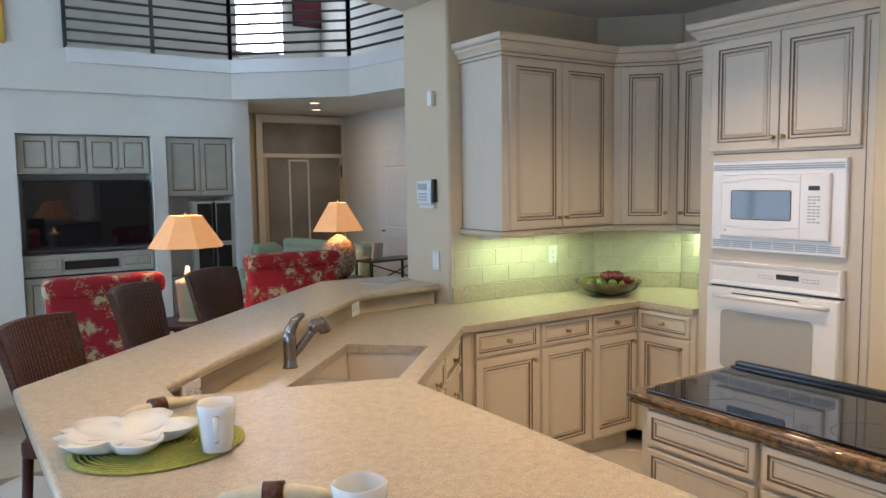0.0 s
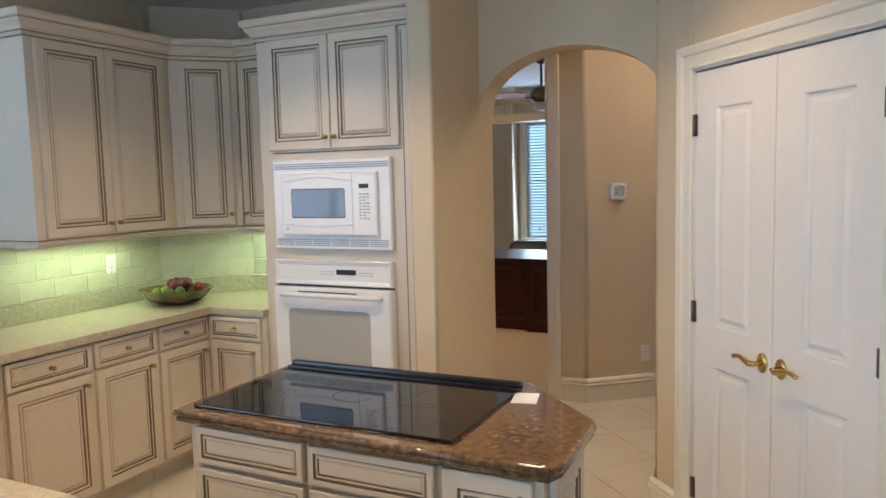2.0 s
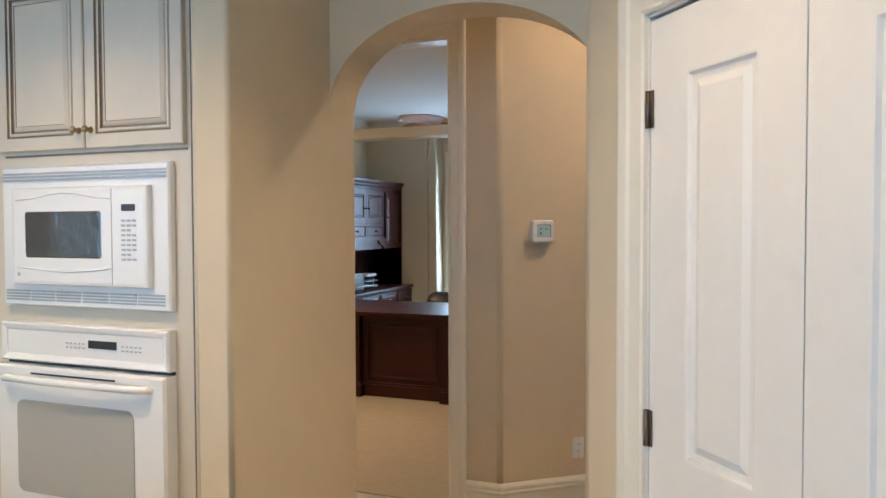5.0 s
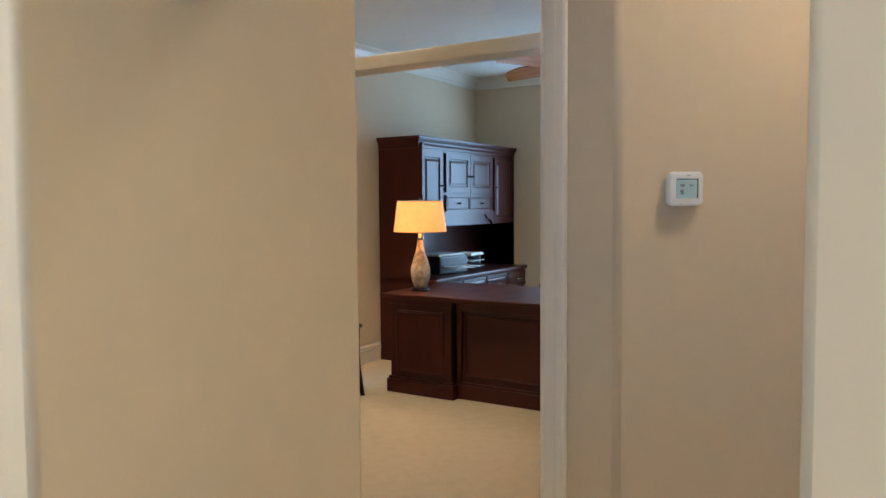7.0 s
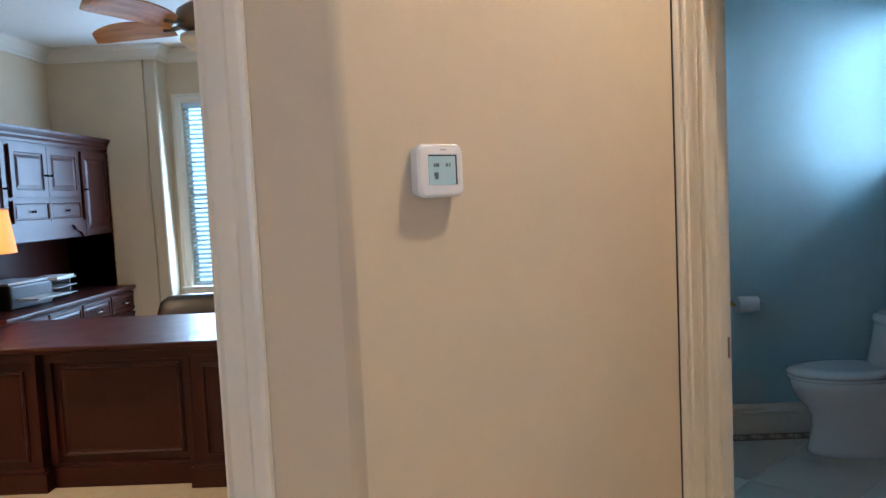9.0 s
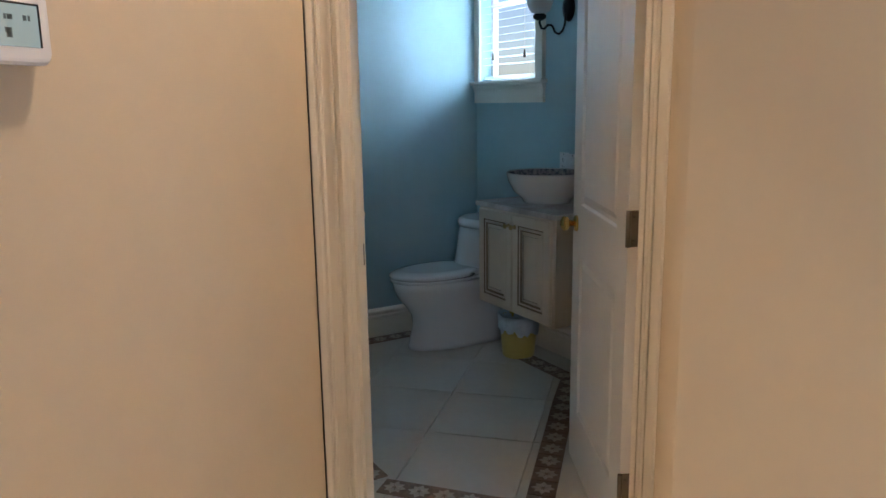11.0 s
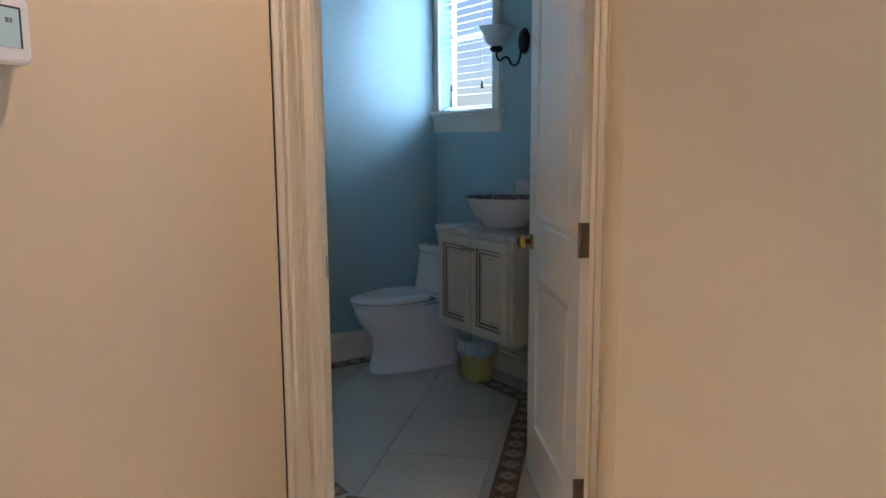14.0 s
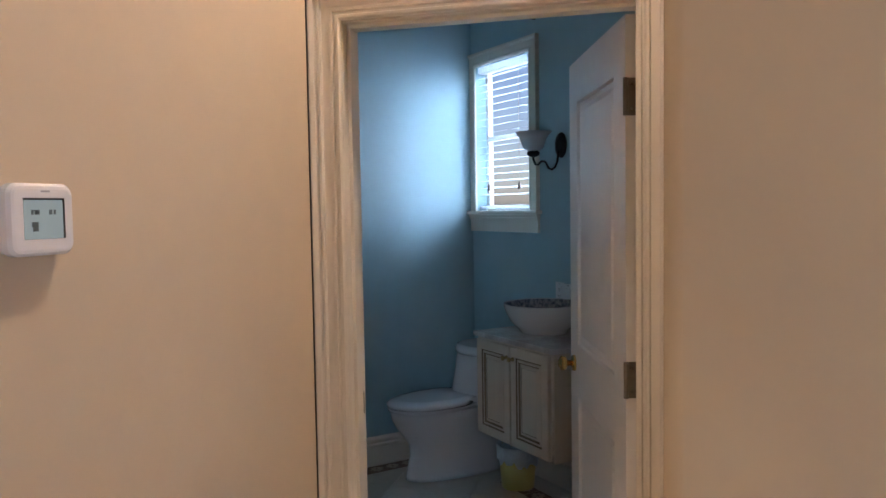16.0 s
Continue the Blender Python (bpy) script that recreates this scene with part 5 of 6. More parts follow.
part("transom_bar", bx(0.105, OW - 0.092, -0.006, 0.120, 2.012, 2.068, bevel=0.008), TRIM, ofr)
g = part("transom_pane", bx(0.105, OW - 0.092, 0.06, 0.064, 2.07, 2.515), bpy.data.materials["window_glass"], ofr)
g.visible_shadow = False


def wood_panel(bm, x0, x1, z0, z1, y=0.0, d=0.012):
    rings(bm, x0, x1, z0, z1, [(0, -0.004, 0), (0.0, d, 0), (0.010, d + 0.004, 0), (0.018, d * 0.4, 0), (0.034, 0.002, 0)], y)


desk = thing("executive_desk", pose(7.60, 4.22, 0.008, 0, 0, -90), "large dark mahogany executive desk with panelled front on carpet", "desk")
bm = bmesh.new()
DWD = 1.92
for x0, x1 in ((0, 0.575), (DWD - 0.575, DWD)):
    box(bm, x0 + 0.015, x1 - 0.015, 0.012, 0.85, 0.0, 0.725, 0.003)
box(bm, 0.56, DWD - 0.56, 0.085, 0.12, 0.0, 0.725)
part("carcass", bm, MAHOG, desk)
bm = bmesh.new()
for x0, x1, y in ((0, 0.575, 0.0), (0.575, DWD - 0.575, 0.072), (DWD - 0.575, DWD, 0.0)):
    box(bm, x0 - (0.012 if y == 0 else -0.012), x1 + (0.012 if y == 0 else -0.012), y - 0.012, y + 0.05, 0.0, 0.105, 0.006)
    box(bm, x0 + (0 if y == 0 else 0.015), x1 - (0 if y == 0 else 0.015), y - 0.002, y + 0.05, 0.105, 0.125, 0.004)
box(bm, -0.012, 0.0, 0.0, 0.85, 0, 0.105)
bm.free()
for x0, x1, y in ((0, 0.575, 0.0), (0.575, DWD - 0.575, 0.072), (DWD - 0.575, DWD, 0.0)):
    bm = bmesh.new()
    e_ = 0.012 if y == 0 else -0.012
    box(bm, x0 - e_, x1 + e_, y - 0.012, y + (0.86 if y == 0 else 0.05), 0.0, 0.105, 0.006)
    box(bm, x0 + (0 if y == 0 else 0.015), x1 - (0 if y == 0 else 0.015), y - 0.002, y + 0.05, 0.105, 0.125, 0.004)
    part("plinth", bm, MAHOG, desk)
bm = bmesh.new()
bm.free()
for a_ in ((0.075, 0.50, 0.165, 0.64, 0.011), (DWD - 0.50, DWD - 0.075, 0.165, 0.64, 0.011), (0.64, DWD - 0.64, 0.165, 0.64, 0.084)):
    part("front_panel", made(wood_panel, *a_), MAHOG, desk)
for x in (0.58, DWD - 0.615):
    part("pilaster", bx(x, x + 0.035, 0.060, 0.09, 0.12, 0.68, bevel=0.004), MAHOG, desk)
bm = bmesh.new()
box(bm, 0.0, 0.575, -0.004, 0.03, 0.685, 0.728, 0.006)
box(bm, DWD - 0.575, DWD, -0.004, 0.03, 0.685, 0.728, 0.006)
box(bm, 0.575, DWD - 0.575, 0.055, 0.09, 0.665, 0.728, 0.006)
part("frieze", bm, MAHOG, desk)
bm = bmesh.new()
box(bm, -0.03, DWD + 0.03, -0.035, 0.90, 0.728, 0.742, 0.004)
box(bm, -0.045, DWD + 0.045, -0.05, 0.915, 0.742, 0.768, 0.009)
part("desktop", bm, MAHOG, desk)

lm = thing("table_lamp", pose(7.84, 4.075, 0.777), "table lamp with mother-of-pearl base and lit orange shade, on the desk", "table lamp")
PEARL = mat("mother_of_pearl", (0.62, 0.52, 0.36), 0.3, scale=26, alt=(0.30, 0.22, 0.15), fine=0.2, coat=0.4)
part("foot", made(lathe, [(0.07, 0), (0.07, 0.012), (0.06, 0.022), (0.03, 0.026)]), IRON, lm)
bm = bmesh.new()
lathe(bm, [(0.045, 0.026), (0.062, 0.05), (0.080, 0.12), (0.078, 0.18), (0.058, 0.25), (0.035, 0.32), (0.024, 0.38), (0.022, 0.40)], 10, smooth=False)
part("base", bm, PEARL, lm, "cream mother-of-pearl tiled lamp base")
part("neck", made(lathe, [(0.024, 0.40), (0.028, 0.41), (0.02, 0.43), (0.014, 0.47)]), STEEL, lm)
bm = bmesh.new()
lathe(bm, [(0.208, 0.465), (0.178, 0.705), (0.175, 0.705), (0.205, 0.465)], 40)
bmesh.ops.delete(bm, geom=[f for f in bm.faces if len(f.verts) > 4], context="FACES")
part("shade", bm, SHADE, lm, "lit orange drum shade")
part("shade_rim", made(lathe, [(0.1805, 0.700), (0.181, 0.708), (0.174, 0.708), (0.174, 0.700)], 40), CREAMFAB, lm)
part("finial", made(lathe, [(0.004, 0.47), (0.004, 0.70), (0.010, 0.712), (0.006, 0.73)], 10), STEEL, lm)
lamp_point("desk_lamp_bulb", (7.84, 4.075, 0.777 + 0.60), 24, (1.0, 0.62, 0.28), 0.04)

hut = thing("credenza_with_hutch", pose(8.53, 4.50, 0.008), "dark mahogany credenza and hutch with four doors against the wall", "hutch")
HW = 1.92
bm = bmesh.new()
box(bm, 0.03, HW - 0.03, 0.05, 0.47, 1.24, 1.99)
part("hutch_case", bm, MAHOG, hut)
part("side_panel", bx(0, 0.03, 0.0, 0.48, 0.0, 2.0), MAHOG, hut)
part("side_panel", bx(HW - 0.03, HW, 0.02, 0.48, 0.0, 2.0), MAHOG, hut)
part("back_panel", bx(0.03, HW - 0.03, 0.44, 0.47, 0.78, 1.238), MAHOG, hut)
bm = bmesh.new()
box(bm, 0.03, HW + 0.0, -0.10, 0.40, 0.0, 0.74, 0.003)
part("credenza_case", bm, MAHOG, hut)
part("credenza_top", bx(0.0, HW + 0.08, -0.14, 0.43, 0.74, 0.775, bevel=0.009), MAHOG, hut)
part("crown", made(sweep, [(-0.005, 0.46), (-0.005, 0.045), (HW + 0.005, 0.045), (HW + 0.005, 0.46)], [(0, -0.03), (0.01, -0.03), (0.014, -0.01), (0.03, 0.01), (0.032, 0.022), (0.05, 0.045), (0.056, 0.055), (0.056, 0.072), (0, 0.072)], lambda x, y, w: (x, y, w + 1.985)), MAHOG, hut)
DW4 = [(0.035, 0.40), (0.46, 0.92), (0.925, 1.39), (1.44, 1.885)]
for i, (x0, x1) in enumerate(DW4):
    z0 = 1.25 if i in (0, 3) else 1.56
    bm = bmesh.new()
    rings(bm, x0, x1, z0, 1.93, [(0, 0, 0), (0, 0.020, 0), (0.05, 0.020, 0), (0.056, 0.012, 0), (0.066, 0.010, 0), (0.09, 0.018, 0)], 0.048)
    d_ = part("door", bm, MAHOG, hut)
    kx = x1 - 0.03 if i in (0, 1) else x0 + 0.03
    knob_at(d_, kx, 1.62 if i in (0, 3) else 1.72, 0.028, IRON, 0.012)
for x0, x1 in DW4[1:3]:
    bm = bmesh.new()
    rings(bm, x0, x1, 1.375, 1.535, [(0, 0, 0), (0, 0.018, 0), (0.02, 0.020, 0), (0.026, 0.012, 0), (0.04, 0.016, 0)], 0.048)
    d_ = part("drawer", bm, MAHOG, hut)
    knob_at(d_, (x0 + x1) / 2, 1.455, 0.03, IRON, 0.012)
bm = bmesh.new()
pr_ = [(0.40, 1.24), (0.46, 1.24), (0.50, 1.28), (0.56, 1.30), (0.60, 1.34), (1.25, 1.34), (1.29, 1.30), (1.36, 1.28), (1.40, 1.24), (1.44, 1.24), (1.44, 1.375), (0.40, 1.375)]
a = [bm.verts.new((x, 0.03, z)) for x, z in pr_]
b = [bm.verts.new((x, 0.05, z)) for x, z in pr_]
bm.faces.new(a)
bm.faces.new(b)
for i in range(len(pr_)):
    bm.faces.new([a[i], a[(i + 1) % len(a)], b[(i + 1) % len(a)], b[i]])
part("apron", bm, MAHOG, hut)
for k in range(4):
    x0 = 0.06 + k * 0.47
    for z0, z1 in ((0.56, 0.72), (0.10, 0.54)):
        bm = bmesh.new()
        rings(bm, x0, x0 + 0.45, z0, z1, [(0, 0, 0), (0, 0.018, 0), (0.025, 0.020, 0), (0.032, 0.012, 0), (0.05, 0.017, 0)], -0.10)
        d_ = part("drawer" if z0 > 0.5 else "door", bm, MAHOG, hut)
        if z0 > 0.5:
            part("bail_handle", made(tube, [(x0 + 0.17, -0.122, 0.65), (x0 + 0.18, -0.145, 0.635), (x0 + 0.27, -0.145, 0.635), (x0 + 0.28, -0.122, 0.65)], 0.006, 8), STEEL, d_)
prn = thing("printer", pose(8.95, 4.60, 0.784, 0, 0, -8), "black office printer with grey paper trays on the credenza", "printer")
part("body", bx(0, 0.42, -0.02, 0.32, 0, 0.17, bevel=0.015), BLACK, prn)
part("output_tray", bx(0.06, 0.40, -0.18, 0.0, 0.06, 0.075, bevel=0.004), GREYP, prn)
part("lid", bx(0.01, 0.41, 0.0, 0.31, 0.171, 0.19, bevel=0.006), GREYP, prn)
ltr = thing("letter_tray", pose(9.45, 4.52, 0.784, 0, 0, 4), "grey desk letter tray with papers on the credenza", "tray")
for k in range(3):
    part("shelf", bx(0, 0.32, 0, 0.24, 0.03 + k * 0.06, 0.036 + k * 0.06), GREYP, ltr)
part("papers", bx(0.02, 0.30, 0.01, 0.22, 0.157, 0.175), WHITE, ltr)
for x in (0.0, 0.31):
    part("upright", bx(x, x + 0.01, 0.05, 0.19, 0.0, 0.16), GREYP, ltr)

# picture
pic = thing("framed_picture", pose(7.02, 4.992, 1.05), "landscape picture in a wide black moulded frame on the office wall", "picture")
part("frame", made(sweep, [(0, 0), (0, 1.13), (1.03, 1.13), (1.03, 0), (0, 0)], [(0, 0), (0, 0.03), (0.02, 0.042), (0.05, 0.030), (0.08, 0.036), (0.10, 0.018), (0.10, 0)], upright, 1), LEATHER, pic)
MATB = mat("picture_mat_gold", (0.35, 0.25, 0.12), 0.7, scale=8, vary=0.2)
ART = mat("landscape_canvas", (0.40, 0.30, 0.16), 0.7, scale=5, alt=(0.10, 0.20, 0.13), fine=0.3)
part("mat_board", bx(0.09, 0.94, -0.014, -0.002, 0.09, 1.04), MATB, pic)
part("canvas", bx(0.22, 0.81, -0.017, -0.014, 0.24, 0.90), ART, pic)

# chairs
ch = thing("office_armchair", pose(7.11, 4.60, 0.008, 0, 0, 90), "dark wooden armchair with a cream seat by the office wall", "armchair")


def armchair(ch):
    for x, y in ((-0.27, -0.25), (0.27, -0.25)):
        part("leg", made(tube, [(x * 1.05, y - 0.03, 0), (x, y, 0.22), (x * 0.99, y + 0.01, 0.42), (x, y, 0.535)], [0.016, 0.020, 0.022, 0.018], 8), MAHOG, ch)
    for x, y in ((-0.25, 0.25), (0.25, 0.25)):
        part("leg", made(tube, [(x, y + 0.06, 0), (x, y, 0.3), (x, y + 0.01, 0.5), (x * 0.96, y + 0.09, 0.98)], [0.016, 0.02, 0.02, 0.016], 8), MAHOG, ch)
    part("seat_rail", bx(-0.27, 0.27, -0.26, 0.26, 0.36, 0.415, bevel=0.006), MAHOG, ch)
    bm = bmesh.new()
    box(bm, -0.265, 0.265, -0.265, 0.25, 0.415, 0.475, 0.025)
    part("seat", bm, CREAMFAB, ch)
    for s in (-1, 1):
        part("arm", made(tube, [(s * 0.28, -0.27, 0.535), (s * 0.285, -0.10, 0.548), (s * 0.265, 0.10, 0.545), (s * 0.245, 0.28, 0.56)], [0.018, 0.022, 0.02, 0.016], 8), MAHOG, ch)
        part("stretcher", made(tube, [(s * 0.27, -0.25, 0.17), (s * 0.25, 0.26, 0.17)], 0.012, 8), MAHOG, ch)
    part("stretcher", made(tube, [(-0.262, 0, 0.17), (0.262, 0, 0.17)], 0.012, 8), MAHOG, ch)
    part("back_rail", bx(-0.25, 0.25, 0.315, 0.345, 0.90, 0.985, bevel=0.008), MAHOG, ch)
    part("back_splat", bx(-0.07, 0.07, 0.29, 0.305, 0.45, 0.91), MAHOG, ch)


armchair(ch)
oc = thing("desk_chair", pose(8.95, 3.35, 0.008, 0, 0, -80), "dark leather swivel chair behind the desk", "office chair")
part("back", made(loft, [(0.52, 0.22, 0.30, 0.22, 4), (0.68, 0.24, 0.33, 0.27, 4), (0.76, 0.28, 0.36, 0.25, 4), (0.80, 0.30, 0.36, 0.19, 4)]), LEATHER, oc)
part("seat", bx(-0.25, 0.25, -0.25, 0.25, 0.44, 0.53, bevel=0.03), LEATHER, oc)
part("column", made(tube, [(0, 0, 0.10), (0, 0, 0.45)], 0.03), STEEL, oc)
for k in range(5):
    a = k * 2 * math.pi / 5
    part("foot", made(tube, [(0, 0, 0.11), (0.28 * math.cos(a), 0.28 * math.sin(a), 0.05), (0.29 * math.cos(a), 0.29 * math.sin(a), 0.0)], [0.02, 0.016, 0.02], 8), LEATHER, oc)

# fan
fan = thing("ceiling_fan", pose(8.05, 2.84, 0), "ceiling fan with leaf-shaped wooden blades and a bronze motor", "ceiling fan")
part("canopy", made(lathe, [(0.07, 2.858), (0.068, 2.83), (0.03, 2.80), (0.014, 2.795)]), BRONZE, fan)
part("rod", made(lathe, [(0.013, 2.80), (0.013, 2.55)]), BRONZE, fan)
part("motor", made(lathe, [(0.02, 2.57), (0.06, 2.555), (0.11, 2.52), (0.125, 2.47), (0.115, 2.43), (0.07, 2.405), (0.05, 2.40)]), BRONZE, fan)
part("light_bowl", made(lathe, [(0.05, 2.40), (0.10, 2.385), (0.105, 2.36), (0.08, 2.325), (0.03, 2.305), (0.004, 2.302)]), FROST, fan)
for k in range(5):
    a = radians(148 + 72 * k)
    bm = bmesh.new()
    n, top, bot = 14, [], []
    up_, dn_ = [], []
    for i in range(n + 1):
        u = i / n
        w_ = 0.105 * math.sin(math.pi * min(u * 0.93 + 0.05, 1)) ** 0.6
        x = 0.16 + 0.52 * u
        z = 2.43 + 0.02 * math.sin(u * 3)
        up_.append([bm.verts.new((x, s * w_, z + s * 0.022 + 0.004)) for s in (-1, 0, 1)])
        dn_.append([bm.verts.new((x, s * w_, z + s * 0.022 - 0.004)) for s in (-1, 0, 1)])
    for i in range(n):
        for j in range(2):
            bm.faces.new([up_[i][j], up_[i + 1][j], up_[i + 1][j + 1], up_[i][j + 1]])
            bm.faces.new([dn_[i][j], dn_[i][j + 1], dn_[i + 1][j + 1], dn_[i + 1][j]])
        bm.faces.new([up_[i][0], dn_[i][0], dn_[i + 1][0], up_[i + 1][0]])
        bm.faces.new([up_[i][2], up_[i + 1][2], dn_[i + 1][2], dn_[i][2]])
    tube(bm, [(0.08, 0, 2.45), (0.14, 0, 2.435), (0.22, 0, 2.43)], [0.02, 0.014, 0.012], 8, 1)
    o = part("blade", bm, [PALM, BRONZE], fan)
    o.rotation_euler = (0, 0, a)

# ---- baseboards of hall and kitchen ----
structure("baseboard_hall", made(sweep, [(5.448, 1.875), (5.448, 1.688), (6.195, 0.779)], BASEP, flat), TRIM, "cream moulded hall baseboard")
structure("baseboard_hall", made(sweep, [(4.324, 4.0), (4.324, 1.926), (3.556, 1.926), (3.556, 2.05)], BASEP, flat, -1), TRIM, "cream moulded baseboard beside the ovens")
structure("baseboard_hall", made(sweep, [pw(-0.10), (3.868, 0.956), (4.742, 0.956), (5.50, 0.125)], BASEP, flat, -1), TRIM, "cream moulded baseboard beside the pantry")
structure("baseboard_powder", made(sweep, [(8.118, 1.6), (8.118, -0.998), (6.72, -0.998)], BASEP, flat, 1), TRIM, "white moulded powder room baseboard")
# unseen sheets added so that no sun or sky leaks in
structure("roof_deck", bx(-2.4, 12.0, -3.0, 2.2, 3.72, 3.80), CEIL, "unseen added sheet above the ceilings, blocks sky and sun")
structure("roof_deck", bx(4.36, 12.0, 2.2, 5.3, 2.97, 3.05), CEIL, "unseen added sheet above the ceilings, blocks sky and sun")

# ---- recessed lights, unseen, added where the warm lamps hang ----
LENS = mat("recessed_lens", (0.9, 0.8, 0.6), 0.4, emit=(1.0, 0.75, 0.45), power=6)
for x, y, z in [(a, b, H1) for a, b, c in LIGHTS] + [(5.46, 0.43, HH), (4.9, 3.2, H1)]:
    r_ = thing("recessed_light", pose(x, y, z), "round white recessed ceiling light, lit, unseen and added", "ceiling light")
    part("ring", made(lathe, [(0.095, -0.001), (0.095, -0.006), (0.07, -0.008), (0.07, -0.001)]), TRIM, r_)
    part("lens", made(lathe, [(0.069, -0.002), (0.069, -0.004)]), LENS, r_)

# ---- living room ----
YT = 9.8
TRIMG = mat("built_in_paint", (0.50, 0.49, 0.42), 0.5, scale=5, vary=0.08)
bm = bmesh.new()
NZ = [(-3.5, -0.55, 0, 3.0), (0.30, 0.86, 0, 3.0), (1.0, 1.0, 0, 0)]
# wall face with three niches, header and piers
XS = [-3.5, -1.3, 0.62, 0.88, 2.31, 2.47, 3.32, 3.52]
for i in range(0, 7, 2):
    box(bm, XS[i], XS[i + 1], YT, YT + 0.45, 0.0, 2.25)
box(bm, -3.5, 3.52, YT, YT + 0.45, 2.25, 2.725)
box(bm, -3.5, 3.52, YT + 0.45, YT + 0.55, 0.0, 2.70)
structure("wall_media", bm, WALL_L, "pale painted media wall with built-in niches")
structure("wall_media_upper", bx(-3.5, 1.42, YT - 0.02, YT + 0.3, 2.98, 6.0), WALL_L, "pale painted upper living room wall")
slab = [(-3.5, 9.72), (3.28, 9.72), (4.42, 8.72), (4.62, 7.4), (4.62, 5.2), (5.62, 5.2), (5.62, 12.4), (-3.5, 12.4)]
structure("balcony_slab", pr(slab, 2.72, 3.06), WALL_L, "pale painted balcony floor edge above the media wall")
curb = [(1.42, 9.70), (3.285, 9.70), (4.43, 8.70), (4.63, 7.38)]
structure("balcony_curb", made(sweep, curb, [(0.03, 3.04), (0.03, 3.20), (-0.10, 3.20), (-0.10, 3.04), (0.03, 3.04)], flat), WHITE, "white painted balcony curb under the railing")
rail = thing("balcony_railing", Matrix(), "black metal railing with horizontal bars along the balcony", "railing")
MET = mat("railing_metal", (0.06, 0.055, 0.055), 0.4, 0.5, scale=9, vary=0.2)
cp3 = [Vector((x, y, 0)) for x, y in curb]
for a, b, n in zip(cp3, cp3[1:], (2, 1, 1)):
    for i in range(n + 1):
        p = a.lerp(b, i / n)
        part("post", bx(p.x - 0.02, p.x + 0.02, p.y + 0.01, p.y + 0.05, 3.20, 4.25), MET, rail)
for k in range(8):
    z = 3.28 + k * 0.12
    part("bar", made(tube, [(p.x, p.y + 0.03, z) for p in cp3], 0.016, 6), MET, rail)
part("top_rail", made(tube, [(p.x, p.y + 0.03, 4.26) for p in cp3], 0.025, 8), MET, rail)
structure("wall_upper_hall", bx(-3.5, 5.6, 12.0, 12.1, 3.06, 6.0), WALL_L, "pale grey wall along the upper hall")
wv = thing("upper_hall_window", Matrix(), "bright window in the upper hall", "window", "", "structure")
part("pane", bx(4.12, 4.97, 11.975, 11.985, 3.7, 5.2), VIEW, wv)
part("window_frame", made(sweep, [(4.07, 3.65), (4.07, 5.25), (5.02, 5.25), (5.02, 3.65), (4.07, 3.65)], [(0, 0), (0, 0.05), (0.09, 0.05), (0.09, 0)], lambda x, z, w: (x, 11.998 - w, z), 1), WHITE, wv)
DRED = mat("dark_red_canvas", (0.16, 0.02, 0.03), 0.6, scale=4, vary=0.3)
pc = thing("red_picture", pose(5.12, 11.99, 4.22), "dark red square picture on the upper hall wall", "picture")
part("canvas", bx(0, 0.62, -0.03, 0, 0, 0.75), DRED, pc)
part("frame_edge", made(sweep, [(0, 0), (0, 0.75), (0.62, 0.75), (0.62, 0), (0, 0)], [(0, 0), (0, 0.04), (0.02, 0.04), (0.02, 0)], upright, 1), BLACK, pc)
ORG = mat("orange_canvas", (0.85, 0.26, 0.02), 0.6, scale=3, alt=(0.65, 0.40, 0.04))
TEAL = mat("teal_paint_band", (0.03, 0.40, 0.38), 0.6)
op = thing("orange_painting", pose(-0.16, YT - 0.022, 3.2), "bright orange and teal painting on the upper wall", "painting")
part("canvas", bx(0, 1.0, -0.04, 0, 0, 1.2), ORG, op)
part("teal_band", made(tube, [(0.55, -0.040, 0.55), (0.75, -0.040, 0.47), (0.9, -0.040, 0.50), (0.99, -0.040, 0.56)], [0.03, 0.05, 0.05, 0.04], 8), TEAL, op)


def niche_doors(name, x0, x1, z0, z1, n, label, y=YT + 0.10):
    c = thing(name, pose(x0, y, z0), label, "built-in cabinet")
    part("body", bx(0.0, x1 - x0, 0.0, 0.33, 0, z1 - z0), TRIMG, c)
    w = (x1 - x0 - 0.02) / n
    for i in range(n):
        bm = bmesh.new()
        rings(bm, 0.01 + i * w + 0.012, 0.01 + (i + 1) * w - 0.012, 0.015, z1 - z0 - 0.015, [(0, 0, 0), (0, 0.02, 0), (0.05, 0.02, 0), (0.055, 0.010, 1), (0.065, 0.010, 1), (0.085, 0.018, 0)], 0.0)
        d_ = part("door", bm, [TRIMG, GLAZE], c)
        knob_at(d_, 0.01 + (i + (1 if i % 2 == 0 else 0)) * w + (-0.03 if i % 2 == 0 else 0.03), 0.06, -0.02, ANTQ, 0.015)


niche_doors("media_cabinet_upper", 0.89, 2.30, 1.80, 2.24, 4, "cream built-in cabinet with four doors above the television")
niche_doors("media_cabinet_lower", 0.89, 2.30, 0.05, 0.62, 4, "cream built-in cabinet below the television")
niche_doors("tall_cabinet_upper", 2.48, 3.31, 1.52, 2.24, 2, "cream built-in tall cabinet doors beside the television")
niche_doors("tall_cabinet_lower", 2.48, 3.31, 0.05, 0.50, 2, "cream built-in lower cabinet beside the television")
niche_doors("left_cabinet_upper", -1.3, 0.61, 1.80, 2.22, 4, "cream built-in cabinet with four doors over shelves")
